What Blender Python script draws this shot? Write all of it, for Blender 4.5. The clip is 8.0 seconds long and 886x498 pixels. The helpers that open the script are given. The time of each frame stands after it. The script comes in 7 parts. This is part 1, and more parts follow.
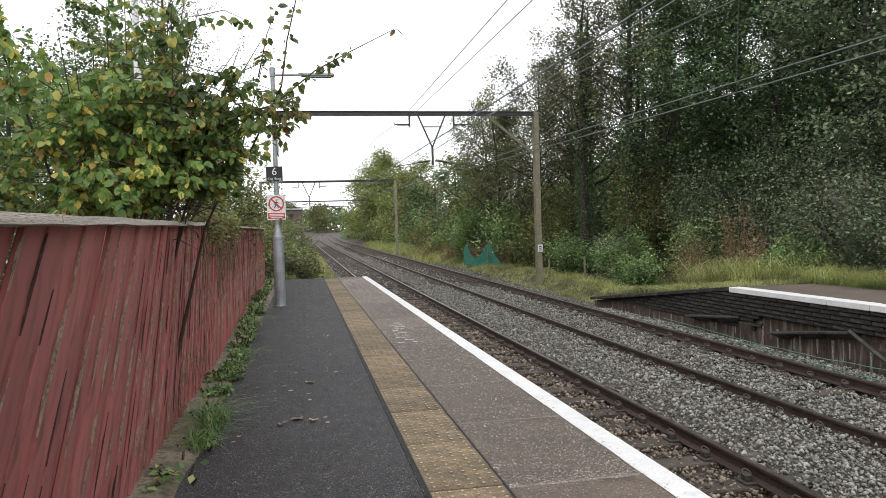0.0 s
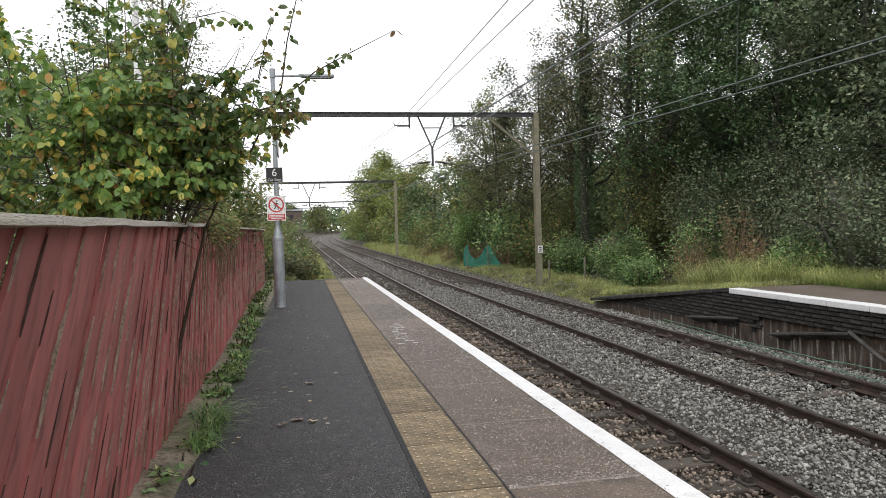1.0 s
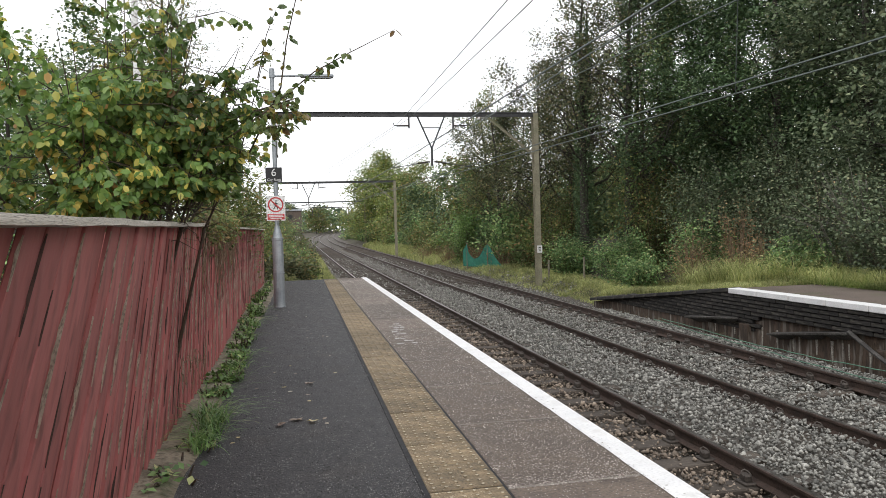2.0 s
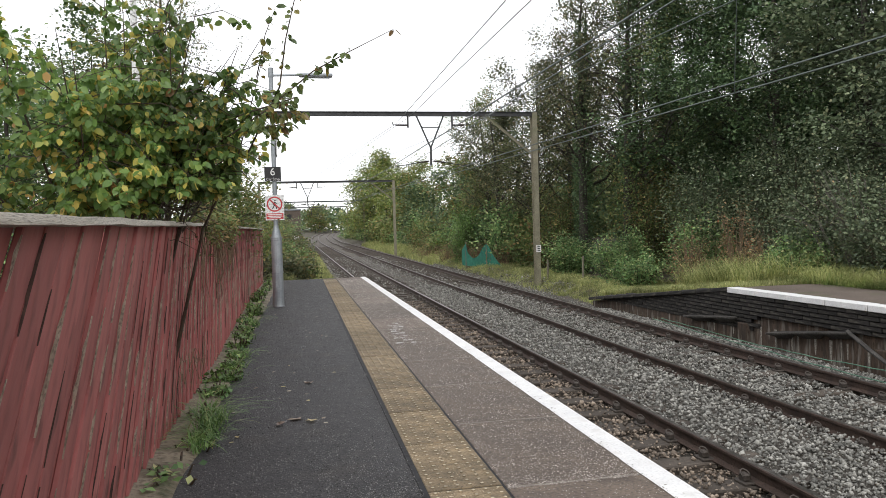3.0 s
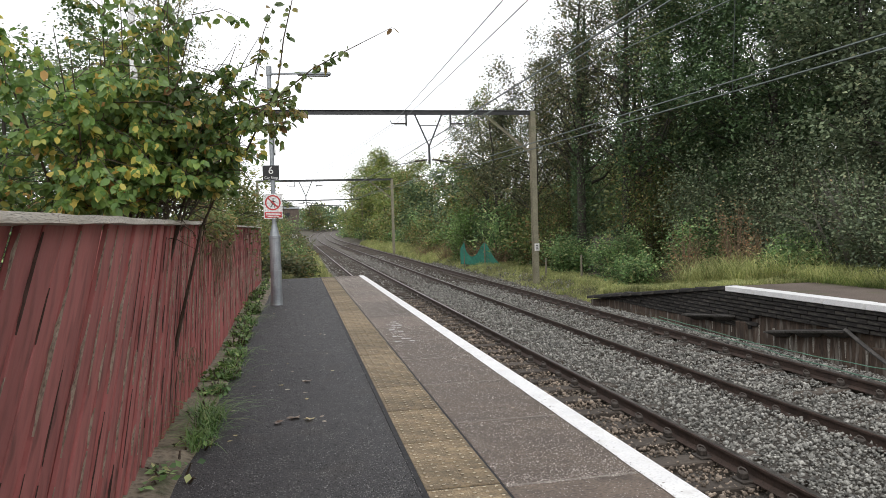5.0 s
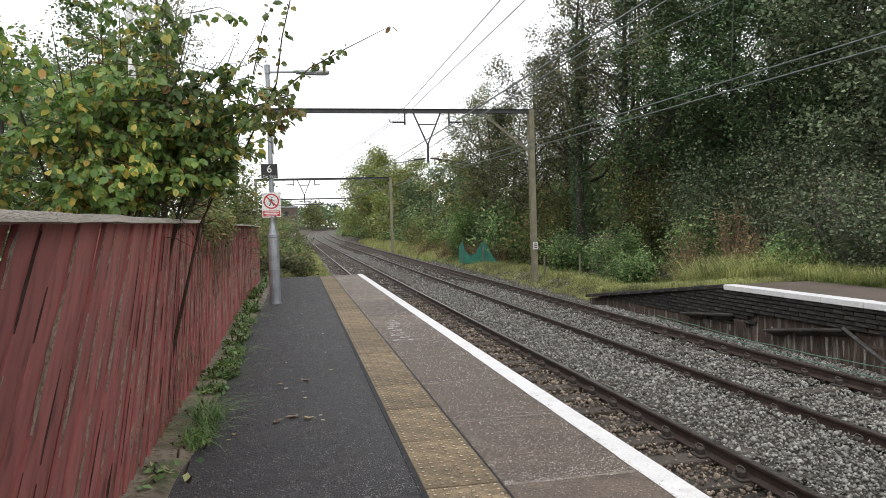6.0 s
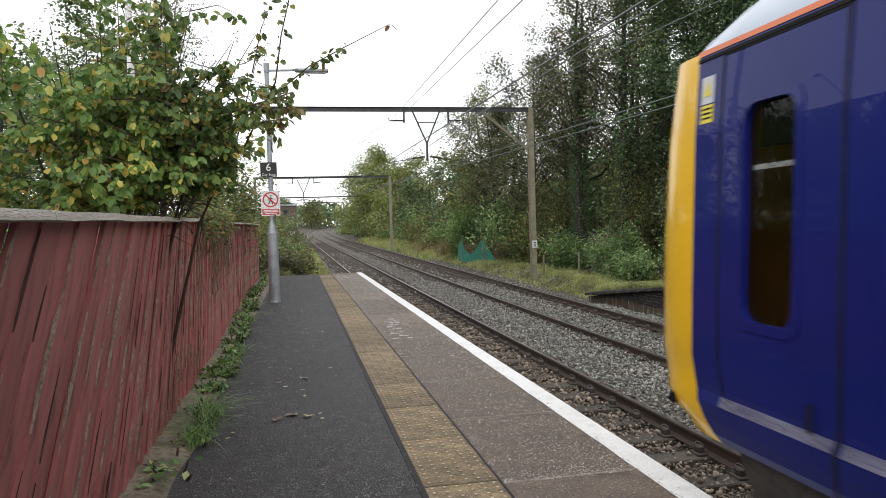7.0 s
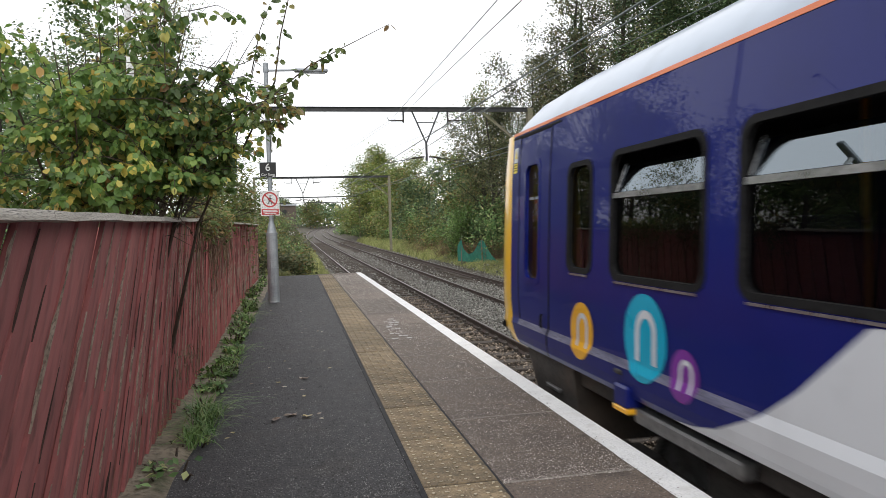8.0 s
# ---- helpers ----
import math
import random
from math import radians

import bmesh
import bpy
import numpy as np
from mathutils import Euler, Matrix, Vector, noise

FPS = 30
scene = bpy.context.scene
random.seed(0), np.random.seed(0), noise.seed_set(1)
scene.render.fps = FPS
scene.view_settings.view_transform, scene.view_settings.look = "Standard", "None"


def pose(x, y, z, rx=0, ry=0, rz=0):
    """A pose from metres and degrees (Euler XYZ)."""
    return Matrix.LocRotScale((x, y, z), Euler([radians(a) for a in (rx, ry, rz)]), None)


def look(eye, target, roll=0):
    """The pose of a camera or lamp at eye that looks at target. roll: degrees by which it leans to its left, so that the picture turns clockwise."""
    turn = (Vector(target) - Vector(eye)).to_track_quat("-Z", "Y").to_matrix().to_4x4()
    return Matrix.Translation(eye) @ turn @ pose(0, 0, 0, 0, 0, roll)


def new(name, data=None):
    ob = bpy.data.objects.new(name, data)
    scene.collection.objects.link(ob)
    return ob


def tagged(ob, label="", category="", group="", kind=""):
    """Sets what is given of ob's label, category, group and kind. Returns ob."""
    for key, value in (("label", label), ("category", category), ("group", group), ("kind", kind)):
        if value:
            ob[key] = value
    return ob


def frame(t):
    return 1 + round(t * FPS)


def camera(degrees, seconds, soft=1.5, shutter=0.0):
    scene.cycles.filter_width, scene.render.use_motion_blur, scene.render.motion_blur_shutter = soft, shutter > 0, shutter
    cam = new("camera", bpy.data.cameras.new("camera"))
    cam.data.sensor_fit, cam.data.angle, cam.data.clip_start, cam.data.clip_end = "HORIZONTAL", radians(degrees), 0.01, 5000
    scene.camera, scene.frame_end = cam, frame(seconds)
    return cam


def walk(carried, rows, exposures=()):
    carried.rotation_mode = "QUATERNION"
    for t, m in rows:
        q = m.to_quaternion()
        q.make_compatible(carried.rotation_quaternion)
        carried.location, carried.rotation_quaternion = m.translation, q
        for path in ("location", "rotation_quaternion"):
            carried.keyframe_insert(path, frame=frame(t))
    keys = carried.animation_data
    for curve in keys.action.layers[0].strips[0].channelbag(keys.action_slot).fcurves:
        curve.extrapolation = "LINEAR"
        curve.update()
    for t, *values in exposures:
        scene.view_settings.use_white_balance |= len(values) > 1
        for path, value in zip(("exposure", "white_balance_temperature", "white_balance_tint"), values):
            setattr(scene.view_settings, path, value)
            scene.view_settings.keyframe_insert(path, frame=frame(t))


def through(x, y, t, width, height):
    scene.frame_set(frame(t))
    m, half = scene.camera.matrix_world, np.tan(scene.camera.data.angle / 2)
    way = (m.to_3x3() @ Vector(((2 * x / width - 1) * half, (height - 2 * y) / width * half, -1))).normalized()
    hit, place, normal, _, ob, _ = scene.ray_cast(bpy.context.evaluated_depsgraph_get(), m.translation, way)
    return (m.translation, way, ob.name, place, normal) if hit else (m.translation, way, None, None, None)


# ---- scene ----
# ---- camera ----
cam = camera(63.06, 8.0, soft=0.6, shutter=0.5)
EYE = (0.0, 0.0, 1.274)


def aim(turn, tilt):
    """A pose at the eye: turn to the right of the platform's line and tilt upwards, in degrees."""
    a, b = radians(turn), radians(tilt)
    way = Vector((math.sin(a) * math.cos(b), math.cos(a) * math.cos(b), math.sin(b)))
    return look(EYE, Vector(EYE) + way, -1.71)


walk(cam, [
    (0.0, aim(10.948, -1.421)),
    (0.5, aim(10.944, -1.398)),
    (1.0, aim(10.952, -1.339)),
    (1.5, aim(10.960, -1.339)),
    (3.0, aim(11.075, -1.394)),
    (3.5, aim(11.090, -1.416)),
    (4.0, aim(11.150, -1.422)),
    (4.5, aim(11.171, -1.462)),
    (6.0, aim(11.309, -1.621)),
    (6.5, aim(11.356, -1.696)),
    (7.0, aim(11.365, -1.752)),
    (7.5, aim(11.365, -1.752)),
    (8.0, aim(11.417, -1.752)),
])

# ---- world and sun: bright overcast ----
world = bpy.data.worlds.new("overcast")
scene.world = world
world.use_nodes = True
wn, wl = world.node_tree.nodes, world.node_tree.links
wn.clear()
sky = wn.new("ShaderNodeTexSky")
sky.sky_type, sky.sun_disc = "NISHITA", False
sky.sun_elevation, sky.sun_rotation = radians(38), radians(200)
dim = wn.new("ShaderNodeVectorMath")
dim.operation = "SCALE"
dim.inputs["Scale"].default_value = 0.1
wl.new(sky.outputs[0], dim.inputs[0])
cloud = wn.new("ShaderNodeMix")
cloud.data_type = "RGBA"
cloud.inputs[0].default_value = 0.9
cloud.inputs[7].default_value = (1.0, 1.0, 1.02, 1)
wl.new(dim.outputs[0], cloud.inputs[6])
bg = wn.new("ShaderNodeBackground")
bg.inputs[1].default_value = 1.5
wl.new(cloud.outputs[2], bg.inputs[0])
wout = wn.new("ShaderNodeOutputWorld")
wl.new(bg.outputs[0], wout.inputs[0])

sun = new("sun", bpy.data.lights.new("sun", "SUN"))
sun.data.energy, sun.data.angle, sun.data.color = 0.7, radians(25), (1.0, 0.97, 0.92)
sun.matrix_world = look((-6, -16, 14), (0, 0, 0))


# ---- materials ----
def material(name, low, high, scale=6.0, rough=0.8, bump=0.25, fine=60.0, metal=0.0, islands=0.0, objects=0.0,
             stretch=(1, 1, 1), stain=None, stain_scale=1.3, spec=0.5, coat=0.0, through=0.0, speck=None, speck_scale=90.0, bump_size=0.01, grain=1.0):
    """A surface whose colour wanders from low to high at two scales, with fine relief, and stains, specks and variation by piece on demand."""
    m = bpy.data.materials.new(name)
    m.use_nodes = True
    n, l = m.node_tree.nodes, m.node_tree.links
    b = n["Principled BSDF"]
    tc = n.new("ShaderNodeTexCoord")
    mp = n.new("ShaderNodeMapping")
    mp.inputs["Scale"].default_value = stretch
    l.new(tc.outputs["Object"], mp.inputs[0])

    def noise_at(s, detail=5.0):
        t = n.new("ShaderNodeTexNoise")
        t.inputs["Scale"].default_value, t.inputs["Detail"].default_value = s, detail
        l.new(mp.outputs[0], t.inputs["Vector"])
        return t

    def mixed(a, c, fac, mode="MIX"):
        x = n.new("ShaderNodeMix")
        x.data_type, x.blend_type = "RGBA", mode
        for sock, v in ((x.inputs[6], a), (x.inputs[7], c)):
            if isinstance(v, tuple):
                sock.default_value = (*v, 1)
            else:
                l.new(v, sock)
        if isinstance(fac, float):
            x.inputs[0].default_value = fac
        else:
            l.new(fac, x.inputs[0])
        return x.outputs[2]

    def ramp(source, lo, hi, most=1.0):
        r = n.new("ShaderNodeMapRange")
        r.inputs["From Min"].default_value, r.inputs["From Max"].default_value = lo, hi
        r.inputs["To Max"].default_value = most
        l.new(source, r.inputs["Value"])
        return r.outputs[0]

    big, small = noise_at(scale), noise_at(fine, 4.0)
    col = mixed(low, high, ramp(big.outputs[0], 0.3, 0.7))
    mid = tuple((a + c) / 2 for a, c in zip(low, high))
    dark = tuple(a * 0.4 for a in mid)
    col = mixed(col, dark, ramp(small.outputs[0], 0.48, 0.72, grain))
    if stain:
        s = noise_at(stain_scale, 6.0)
        col = mixed(col, stain, ramp(s.outputs[0], 0.55, 0.72))
    if speck:
        v = n.new("ShaderNodeTexVoronoi")
        v.inputs["Scale"].default_value = speck_scale
        l.new(mp.outputs[0], v.inputs["Vector"])
        few = n.new("ShaderNodeMath")
        few.operation = "MULTIPLY"
        l.new(ramp(v.outputs["Distance"], 0.32, 0.14), few.inputs[0])
        pick = n.new("ShaderNodeSeparateColor")
        l.new(v.outputs["Color"], pick.inputs[0])
        l.new(ramp(pick.outputs[0], 0.45, 0.95), few.inputs[1])
        col = mixed(col, speck, few.outputs[0])
    if islands or objects:
        if islands:
            g = n.new("ShaderNodeNewGeometry").outputs["Random Per Island"]
        else:
            g = n.new("ShaderNodeObjectInfo").outputs["Random"]
        h = n.new("ShaderNodeHueSaturation")
        r = n.new("ShaderNodeMapRange")
        k = islands or objects
        r.inputs["To Min"].default_value, r.inputs["To Max"].default_value = 1 - k, 1 + k
        l.new(g, r.inputs["Value"])
        l.new(r.outputs[0], h.inputs["Value"])
        l.new(col, h.inputs["Color"])
        col = h.outputs[0]
    l.new(col, b.inputs["Base Color"])
    b.inputs["Metallic"].default_value = metal
    b.inputs["Specular IOR Level"].default_value = spec
    b.inputs["Coat Weight"].default_value = coat
    b.inputs["Coat Roughness"].default_value = 0.025
    rr = n.new("ShaderNodeMapRange")
    rr.inputs["To Min"].default_value, rr.inputs["To Max"].default_value = max(rough - 0.12, 0.02), min(rough + 0.12, 1)
    l.new(big.outputs[0], rr.inputs["Value"])
    l.new(rr.outputs[0], b.inputs["Roughness"])
    if bump:
        bp = n.new("ShaderNodeBump")
        bp.inputs["Strength"].default_value, bp.inputs["Distance"].default_value = bump, bump_size
        l.new(small.outputs[0], bp.inputs["Height"])
        l.new(bp.outputs[0], b.inputs["Normal"])
    if through:
        b.inputs["Subsurface Weight"].default_value = 0.0
        tr = n.new("ShaderNodeBsdfTranslucent")
        l.new(col, tr.inputs[0])
        mx = n.new("ShaderNodeMixShader")
        mx.inputs[0].default_value = through
        l.new(b.outputs[0], mx.inputs[1])
        l.new(tr.outputs[0], mx.inputs[2])
        l.new(mx.outputs[0], n["Material Output"].inputs[0])
    return m


def leafy(name, tones, rough=0.42, through=0.3):
    """Leaves: each one takes its tone from a ramp of colours, by chance."""
    m = bpy.data.materials.new(name)
    m.use_nodes = True
    n, l = m.node_tree.nodes, m.node_tree.links
    b = n["Principled BSDF"]
    g = n.new("ShaderNodeNewGeometry")
    r = n.new("ShaderNodeValToRGB")
    els = r.color_ramp.elements
    while len(els) < len(tones):
        els.new(0.5)
    for e, (at, c) in zip(els, tones):
        e.position, e.color = at, (*c, 1)
    l.new(g.outputs["Random Per Island"], r.inputs[0])
    tc = n.new("ShaderNodeTexCoord")
    t = n.new("ShaderNodeTexNoise")
    t.inputs["Scale"].default_value = 0.9
    l.new(tc.outputs["Object"], t.inputs["Vector"])
    h = n.new("ShaderNodeHueSaturation")
    mr = n.new("ShaderNodeMapRange")
    mr.inputs["From Min"].default_value, mr.inputs["From Max"].default_value = 0.3, 0.7
    mr.inputs["To Min"].default_value, mr.inputs["To Max"].default_value = 0.5, 1.5
    l.new(t.outputs[0], mr.inputs["Value"])
    l.new(mr.outputs[0], h.inputs["Value"])
    l.new(r.outputs[0], h.inputs["Color"])
    l.new(h.outputs[0], b.inputs["Base Color"])
    b.inputs["Roughness"].default_value = rough
    tr = n.new("ShaderNodeBsdfTranslucent")
    l.new(h.outputs[0], tr.inputs[0])
    mx = n.new("ShaderNodeMixShader")
    mx.inputs[0].default_value = through
    l.new(b.outputs[0], mx.inputs[1])
    l.new(tr.outputs[0], mx.inputs[2])
    l.new(mx.outputs[0], n["Material Output"].inputs[0])
    return m


M_ASPHALT = material("asphalt", (0.026, 0.026, 0.028), (0.056, 0.055, 0.058), 1.3, 0.72, 1.0, 75, stain=(0.044, 0.04, 0.037), stain_scale=2, speck=(0.42, 0.42, 0.42), speck_scale=85)
M_SLAB = material("slab", (0.088, 0.066, 0.052), (0.175, 0.135, 0.105), 2.4, 0.72, 1.0, 60, objects=0.28, stain=(0.05, 0.039, 0.031), stain_scale=2.6, speck=(0.62, 0.58, 0.53), speck_scale=80)
M_TACTILE = material("tactile", (0.12, 0.092, 0.056), (0.33, 0.25, 0.15), 7, 0.8, 0.8, 70, objects=0.2, stain=(0.06, 0.048, 0.03), stain_scale=6.0, speck=(0.5, 0.42, 0.3), speck_scale=70)
M_BLISTER = material("tactile_blister", (0.42, 0.36, 0.26), (0.6, 0.53, 0.4), 6, 0.75, 0.2, 60, objects=0.12)
M_LEDGE = material("soiled_ledge", (0.05, 0.047, 0.043), (0.135, 0.125, 0.115), 4, 0.9, 0.4, 40)
M_WHITE_LINE = material("white_line", (0.72, 0.72, 0.72), (0.84, 0.84, 0.83), 4, 0.7, 0.4, 70, grain=0.3, stain=(0.66, 0.65, 0.63), stain_scale=7)
M_CONCRETE = material("concrete", (0.2, 0.19, 0.17), (0.32, 0.3, 0.27), 2.5, 0.9, 0.5, 60, stain=(0.1, 0.095, 0.085))
M_VERGE = material("verge_soil", (0.15, 0.128, 0.09), (0.34, 0.295, 0.22), 3.5, 0.95, 0.9, 30, stain=(0.06, 0.07, 0.03), stain_scale=5, bump_size=0.02)
M_CHIP = material("grey_chip", (0.03, 0.03, 0.032), (0.2, 0.195, 0.19), 9, 0.8, 0.0, 30, islands=0.9)
M_PALECHIP = material("pale_chip", (0.2, 0.17, 0.15), (0.55, 0.5, 0.45), 9, 0.7, 0.0, 30, islands=0.5)
M_LIME = material("lime_run", (0.3, 0.28, 0.24), (0.52, 0.49, 0.43), 14, 0.9, 0.3, 50, stain=(0.12, 0.1, 0.08), stain_scale=18)
M_SEALANT = material("bitumen_seal", (0.016, 0.016, 0.018), (0.034, 0.034, 0.038), 3, 0.75, 0.2, 30, spec=0.3)
M_MORTAR = material("joint", (0.2, 0.18, 0.155), (0.34, 0.31, 0.27), 5, 0.95, 0.4, 70)
M_FADED = material("faded_marking", (0.4, 0.38, 0.36), (0.62, 0.6, 0.58), 14, 0.8, 0.3, 60, stain=(0.16, 0.13, 0.11), stain_scale=16)
# dark tone painted for the shade in the gaps between fence boards
M_GAP = material("gap_shade", (0.045, 0.028, 0.022), (0.11, 0.065, 0.052), 8, 0.9, 0.3, 50)
M_BALLAST = material("ballast_bed", (0.075, 0.066, 0.057), (0.165, 0.147, 0.125), 9, 0.95, 1.0, 30, stain=(0.105, 0.081, 0.060), stain_scale=0.8, speck=(0.405, 0.382, 0.341), speck_scale=22, bump_size=0.05)
M_STONE = material("ballast_stone", (0.185, 0.182, 0.163), (0.38, 0.37, 0.335), 5, 0.85, 0.3, 60, islands=0.62)
M_STONE_BROWN = material("soiled_stone", (0.165, 0.130, 0.1), (0.345, 0.28, 0.22), 5, 0.85, 0.3, 60, islands=0.7)
M_RAIL = material("rusty_rail", (0.04, 0.026, 0.02), (0.085, 0.055, 0.042), 7, 0.75, 0.3, 50, metal=0.25)
M_RAIL_TOP = material("worn_rail_top", (0.16, 0.145, 0.135), (0.25, 0.23, 0.215), 5, 0.36, 0.1, 40, metal=0.8)
M_SLEEPER = material("sleeper_timber", (0.05, 0.04, 0.032), (0.11, 0.09, 0.072), 3, 0.9, 0.6, 30, stretch=(1, 6, 6), objects=0.2)
M_CLIP = material("clip_steel", (0.05, 0.042, 0.036), (0.11, 0.092, 0.078), 9, 0.7, 0.2, 60, metal=0.3)
M_SOIL = material("soil", (0.05, 0.042, 0.028), (0.1, 0.085, 0.055), 1.5, 0.95, 0.8, 25, stain=(0.06, 0.075, 0.03), stain_scale=0.9, bump_size=0.04)
M_FENCE = material("red_fence_paint", (0.35, 0.12, 0.112), (0.48, 0.175, 0.162), 3.2, 0.66, 0.6, 15, stretch=(1.0, 1.0, 0.5), objects=0.15, stain=(0.165, 0.07, 0.062), stain_scale=7.5, spec=0.4, grain=0.5)
M_CAP = material("weathered_cap_timber", (0.42, 0.39, 0.33), (0.66, 0.62, 0.55), 3, 0.85, 0.5, 40, stretch=(8, 0.8, 8), stain=(0.3, 0.26, 0.2))
M_RAW = material("bare_timber", (0.24, 0.19, 0.14), (0.5, 0.43, 0.34), 14, 0.9, 0.5, 50, stretch=(4, 4, 0.8), stain=(0.14, 0.05, 0.045), stain_scale=9)
M_GALV = material("galvanised_steel", (0.27, 0.295, 0.315), (0.42, 0.445, 0.465), 5, 0.5, 0.1, 50, metal=0.45, grain=0.3)
M_GANTRY = material("mossy_gantry_steel", (0.202, 0.186, 0.128), (0.310, 0.287, 0.203), 3, 0.75, 0.2, 40, stain=(0.139, 0.155, 0.075))
M_DARK_STEEL = material("dark_steel", (0.05, 0.052, 0.055), (0.09, 0.09, 0.09), 4, 0.6, 0.1, 40, metal=0.4)
M_WIRE = material("copper_wire", (0.1, 0.125, 0.115), (0.17, 0.2, 0.185), 4, 0.5, 0.0, 40, metal=0.5)
M_CERAMIC = material("insulator_glaze", (0.035, 0.025, 0.022), (0.06, 0.042, 0.036), 4, 0.25, 0.0, 40)
M_BARK = material("bark", (0.035, 0.03, 0.024), (0.085, 0.075, 0.06), 4, 0.95, 0.8, 22, stretch=(3, 3, 0.6), stain=(0.05, 0.06, 0.03), bump_size=0.03)
M_TWIG = material("twig", (0.055, 0.04, 0.026), (0.11, 0.085, 0.06), 6, 0.85, 0.2, 40)
M_GREYTWIG = material("grey_twig", (0.11, 0.1, 0.085), (0.2, 0.18, 0.155), 6, 0.9, 0.2, 40)
M_DRYTWIG = material("dry_stem", (0.16, 0.11, 0.07), (0.27, 0.2, 0.13), 6, 0.9, 0.2, 40)
M_BRICKDARK = material("dark_brick", (0.009, 0.008, 0.0075), (0.034, 0.029, 0.025), 4, 0.75, 1.0, 30, objects=0.35, stain=(0.08, 0.074, 0.06), stain_scale=7, stretch=(1, 0.45, 2.2))
M_BRICKBASE = material("damp_wall_base", (0.036, 0.024, 0.017), (0.13, 0.09, 0.064), 3.5, 0.85, 0.8, 30, stain=(0.3, 0.28, 0.245), stain_scale=3.4, stretch=(1, 2.6, 0.4))

L_HAZEL = leafy("hazel_leaf", [(0.0, (0.085, 0.160, 0.042)), (0.45, (0.150, 0.250, 0.064)), (0.78, (0.225, 0.320, 0.085)), (0.88, (0.52, 0.47, 0.11)), (0.96, (0.60, 0.50, 0.12)), (1.0, (0.42, 0.22, 0.08))], 0.38, 0.4)
L_DARK = leafy("dark_leaf", [(0.0, (0.060, 0.102, 0.055)), (0.45, (0.126, 0.192, 0.089)), (0.8, (0.203, 0.268, 0.118)), (1.0, (0.361, 0.361, 0.150))], 0.68, 0.22)
L_DULL = leafy("dull_leaf", [(0.0, (0.062, 0.078, 0.04)), (0.45, (0.115, 0.135, 0.066)), (0.8, (0.185, 0.19, 0.092)), (1.0, (0.26, 0.2, 0.1))], 0.68, 0.25)
L_IVY = leafy("ivy_leaf", [(0.0, (0.043, 0.080, 0.035)), (0.6, (0.089, 0.155, 0.064)), (1.0, (0.156, 0.229, 0.094))], 0.68, 0.12)
L_MIXED = leafy("mixed_leaf", [(0.0, (0.074, 0.122, 0.037)), (0.4, (0.141, 0.197, 0.060)), (0.7, (0.217, 0.226, 0.077)), (0.9, (0.283, 0.205, 0.077)), (1.0, (0.201, 0.117, 0.051))], 0.68)
L_GREYGREEN = leafy("greygreen_leaf", [(0.0, (0.081, 0.112, 0.064)), (0.5, (0.146, 0.192, 0.108)), (0.85, (0.221, 0.270, 0.153)), (1.0, (0.293, 0.299, 0.169))], 0.68, 0.25)
L_YELLOW = leafy("turning_leaf", [(0.0, (0.113, 0.181, 0.048)), (0.5, (0.213, 0.272, 0.072)), (0.85, (0.314, 0.332, 0.097)), (1.0, (0.328, 0.256, 0.080))])
L_BRAMBLE = leafy("bramble_leaf", [(0.0, (0.095, 0.182, 0.073)), (0.5, (0.209, 0.348, 0.130)), (0.85, (0.336, 0.463, 0.179)), (1.0, (0.544, 0.495, 0.251))], 0.68)
L_BRIGHT = leafy("bright_leaf", [(0.0, (0.085, 0.155, 0.039)), (0.6, (0.155, 0.265, 0.070)), (1.0, (0.233, 0.327, 0.101))])
L_FRESH = leafy("fresh_grass", [(0.0, (0.09, 0.19, 0.05)), (0.5, (0.17, 0.3, 0.09)), (0.85, (0.25, 0.36, 0.12)), (1.0, (0.42, 0.38, 0.18))], 0.45, 0.3)
L_RUST = leafy("rusty_leaf", [(0.0, (0.187, 0.119, 0.066)), (0.5, (0.336, 0.239, 0.130)), (0.85, (0.447, 0.326, 0.173)), (1.0, (0.503, 0.194, 0.098))], 0.8, 0.2)
L_GRASS = leafy("grass_blade", [(0.0, (0.096, 0.166, 0.038)), (0.5, (0.192, 0.270, 0.070)), (0.85, (0.295, 0.330, 0.104)), (1.0, (0.487, 0.418, 0.192))], 0.6, 0.3)
L_DRYGRASS = leafy("dry_grass_blade", [(0.0, (0.163, 0.233, 0.070)), (0.4, (0.310, 0.348, 0.118)), (0.8, (0.492, 0.476, 0.196)), (1.0, (0.619, 0.592, 0.295))], 0.75, 0.25)


# ---- mesh helpers ----
def mesh_of(name, v, f, mats, idx=None, smooth=False):
    me = bpy.data.meshes.new(name)
    if isinstance(f, np.ndarray):
        v = np.asarray(v, dtype=np.float32)
        k = f.shape[1]
        me.vertices.add(len(v))
        me.vertices.foreach_set("co", v.ravel())
        me.loops.add(f.size)
        me.loops.foreach_set("vertex_index", f.ravel().astype(np.int32))
        me.polygons.add(len(f))
        me.polygons.foreach_set("loop_start", np.arange(0, f.size, k, dtype=np.int32))
        me.polygons.foreach_set("loop_total", np.full(len(f), k, dtype=np.int32))
    else:
        me.from_pydata([tuple(map(float, p)) for p in v], [], f)
    for m in mats if isinstance(mats, (list, tuple)) else [mats]:
        me.materials.append(m)
    if idx is not None:
        me.polygons.foreach_set("material_index", np.asarray(idx, dtype=np.int32))
    if smooth:
        me.polygons.foreach_set("use_smooth", np.ones(len(me.polygons), dtype=bool))
    me.update()
    me.validate()
    return me


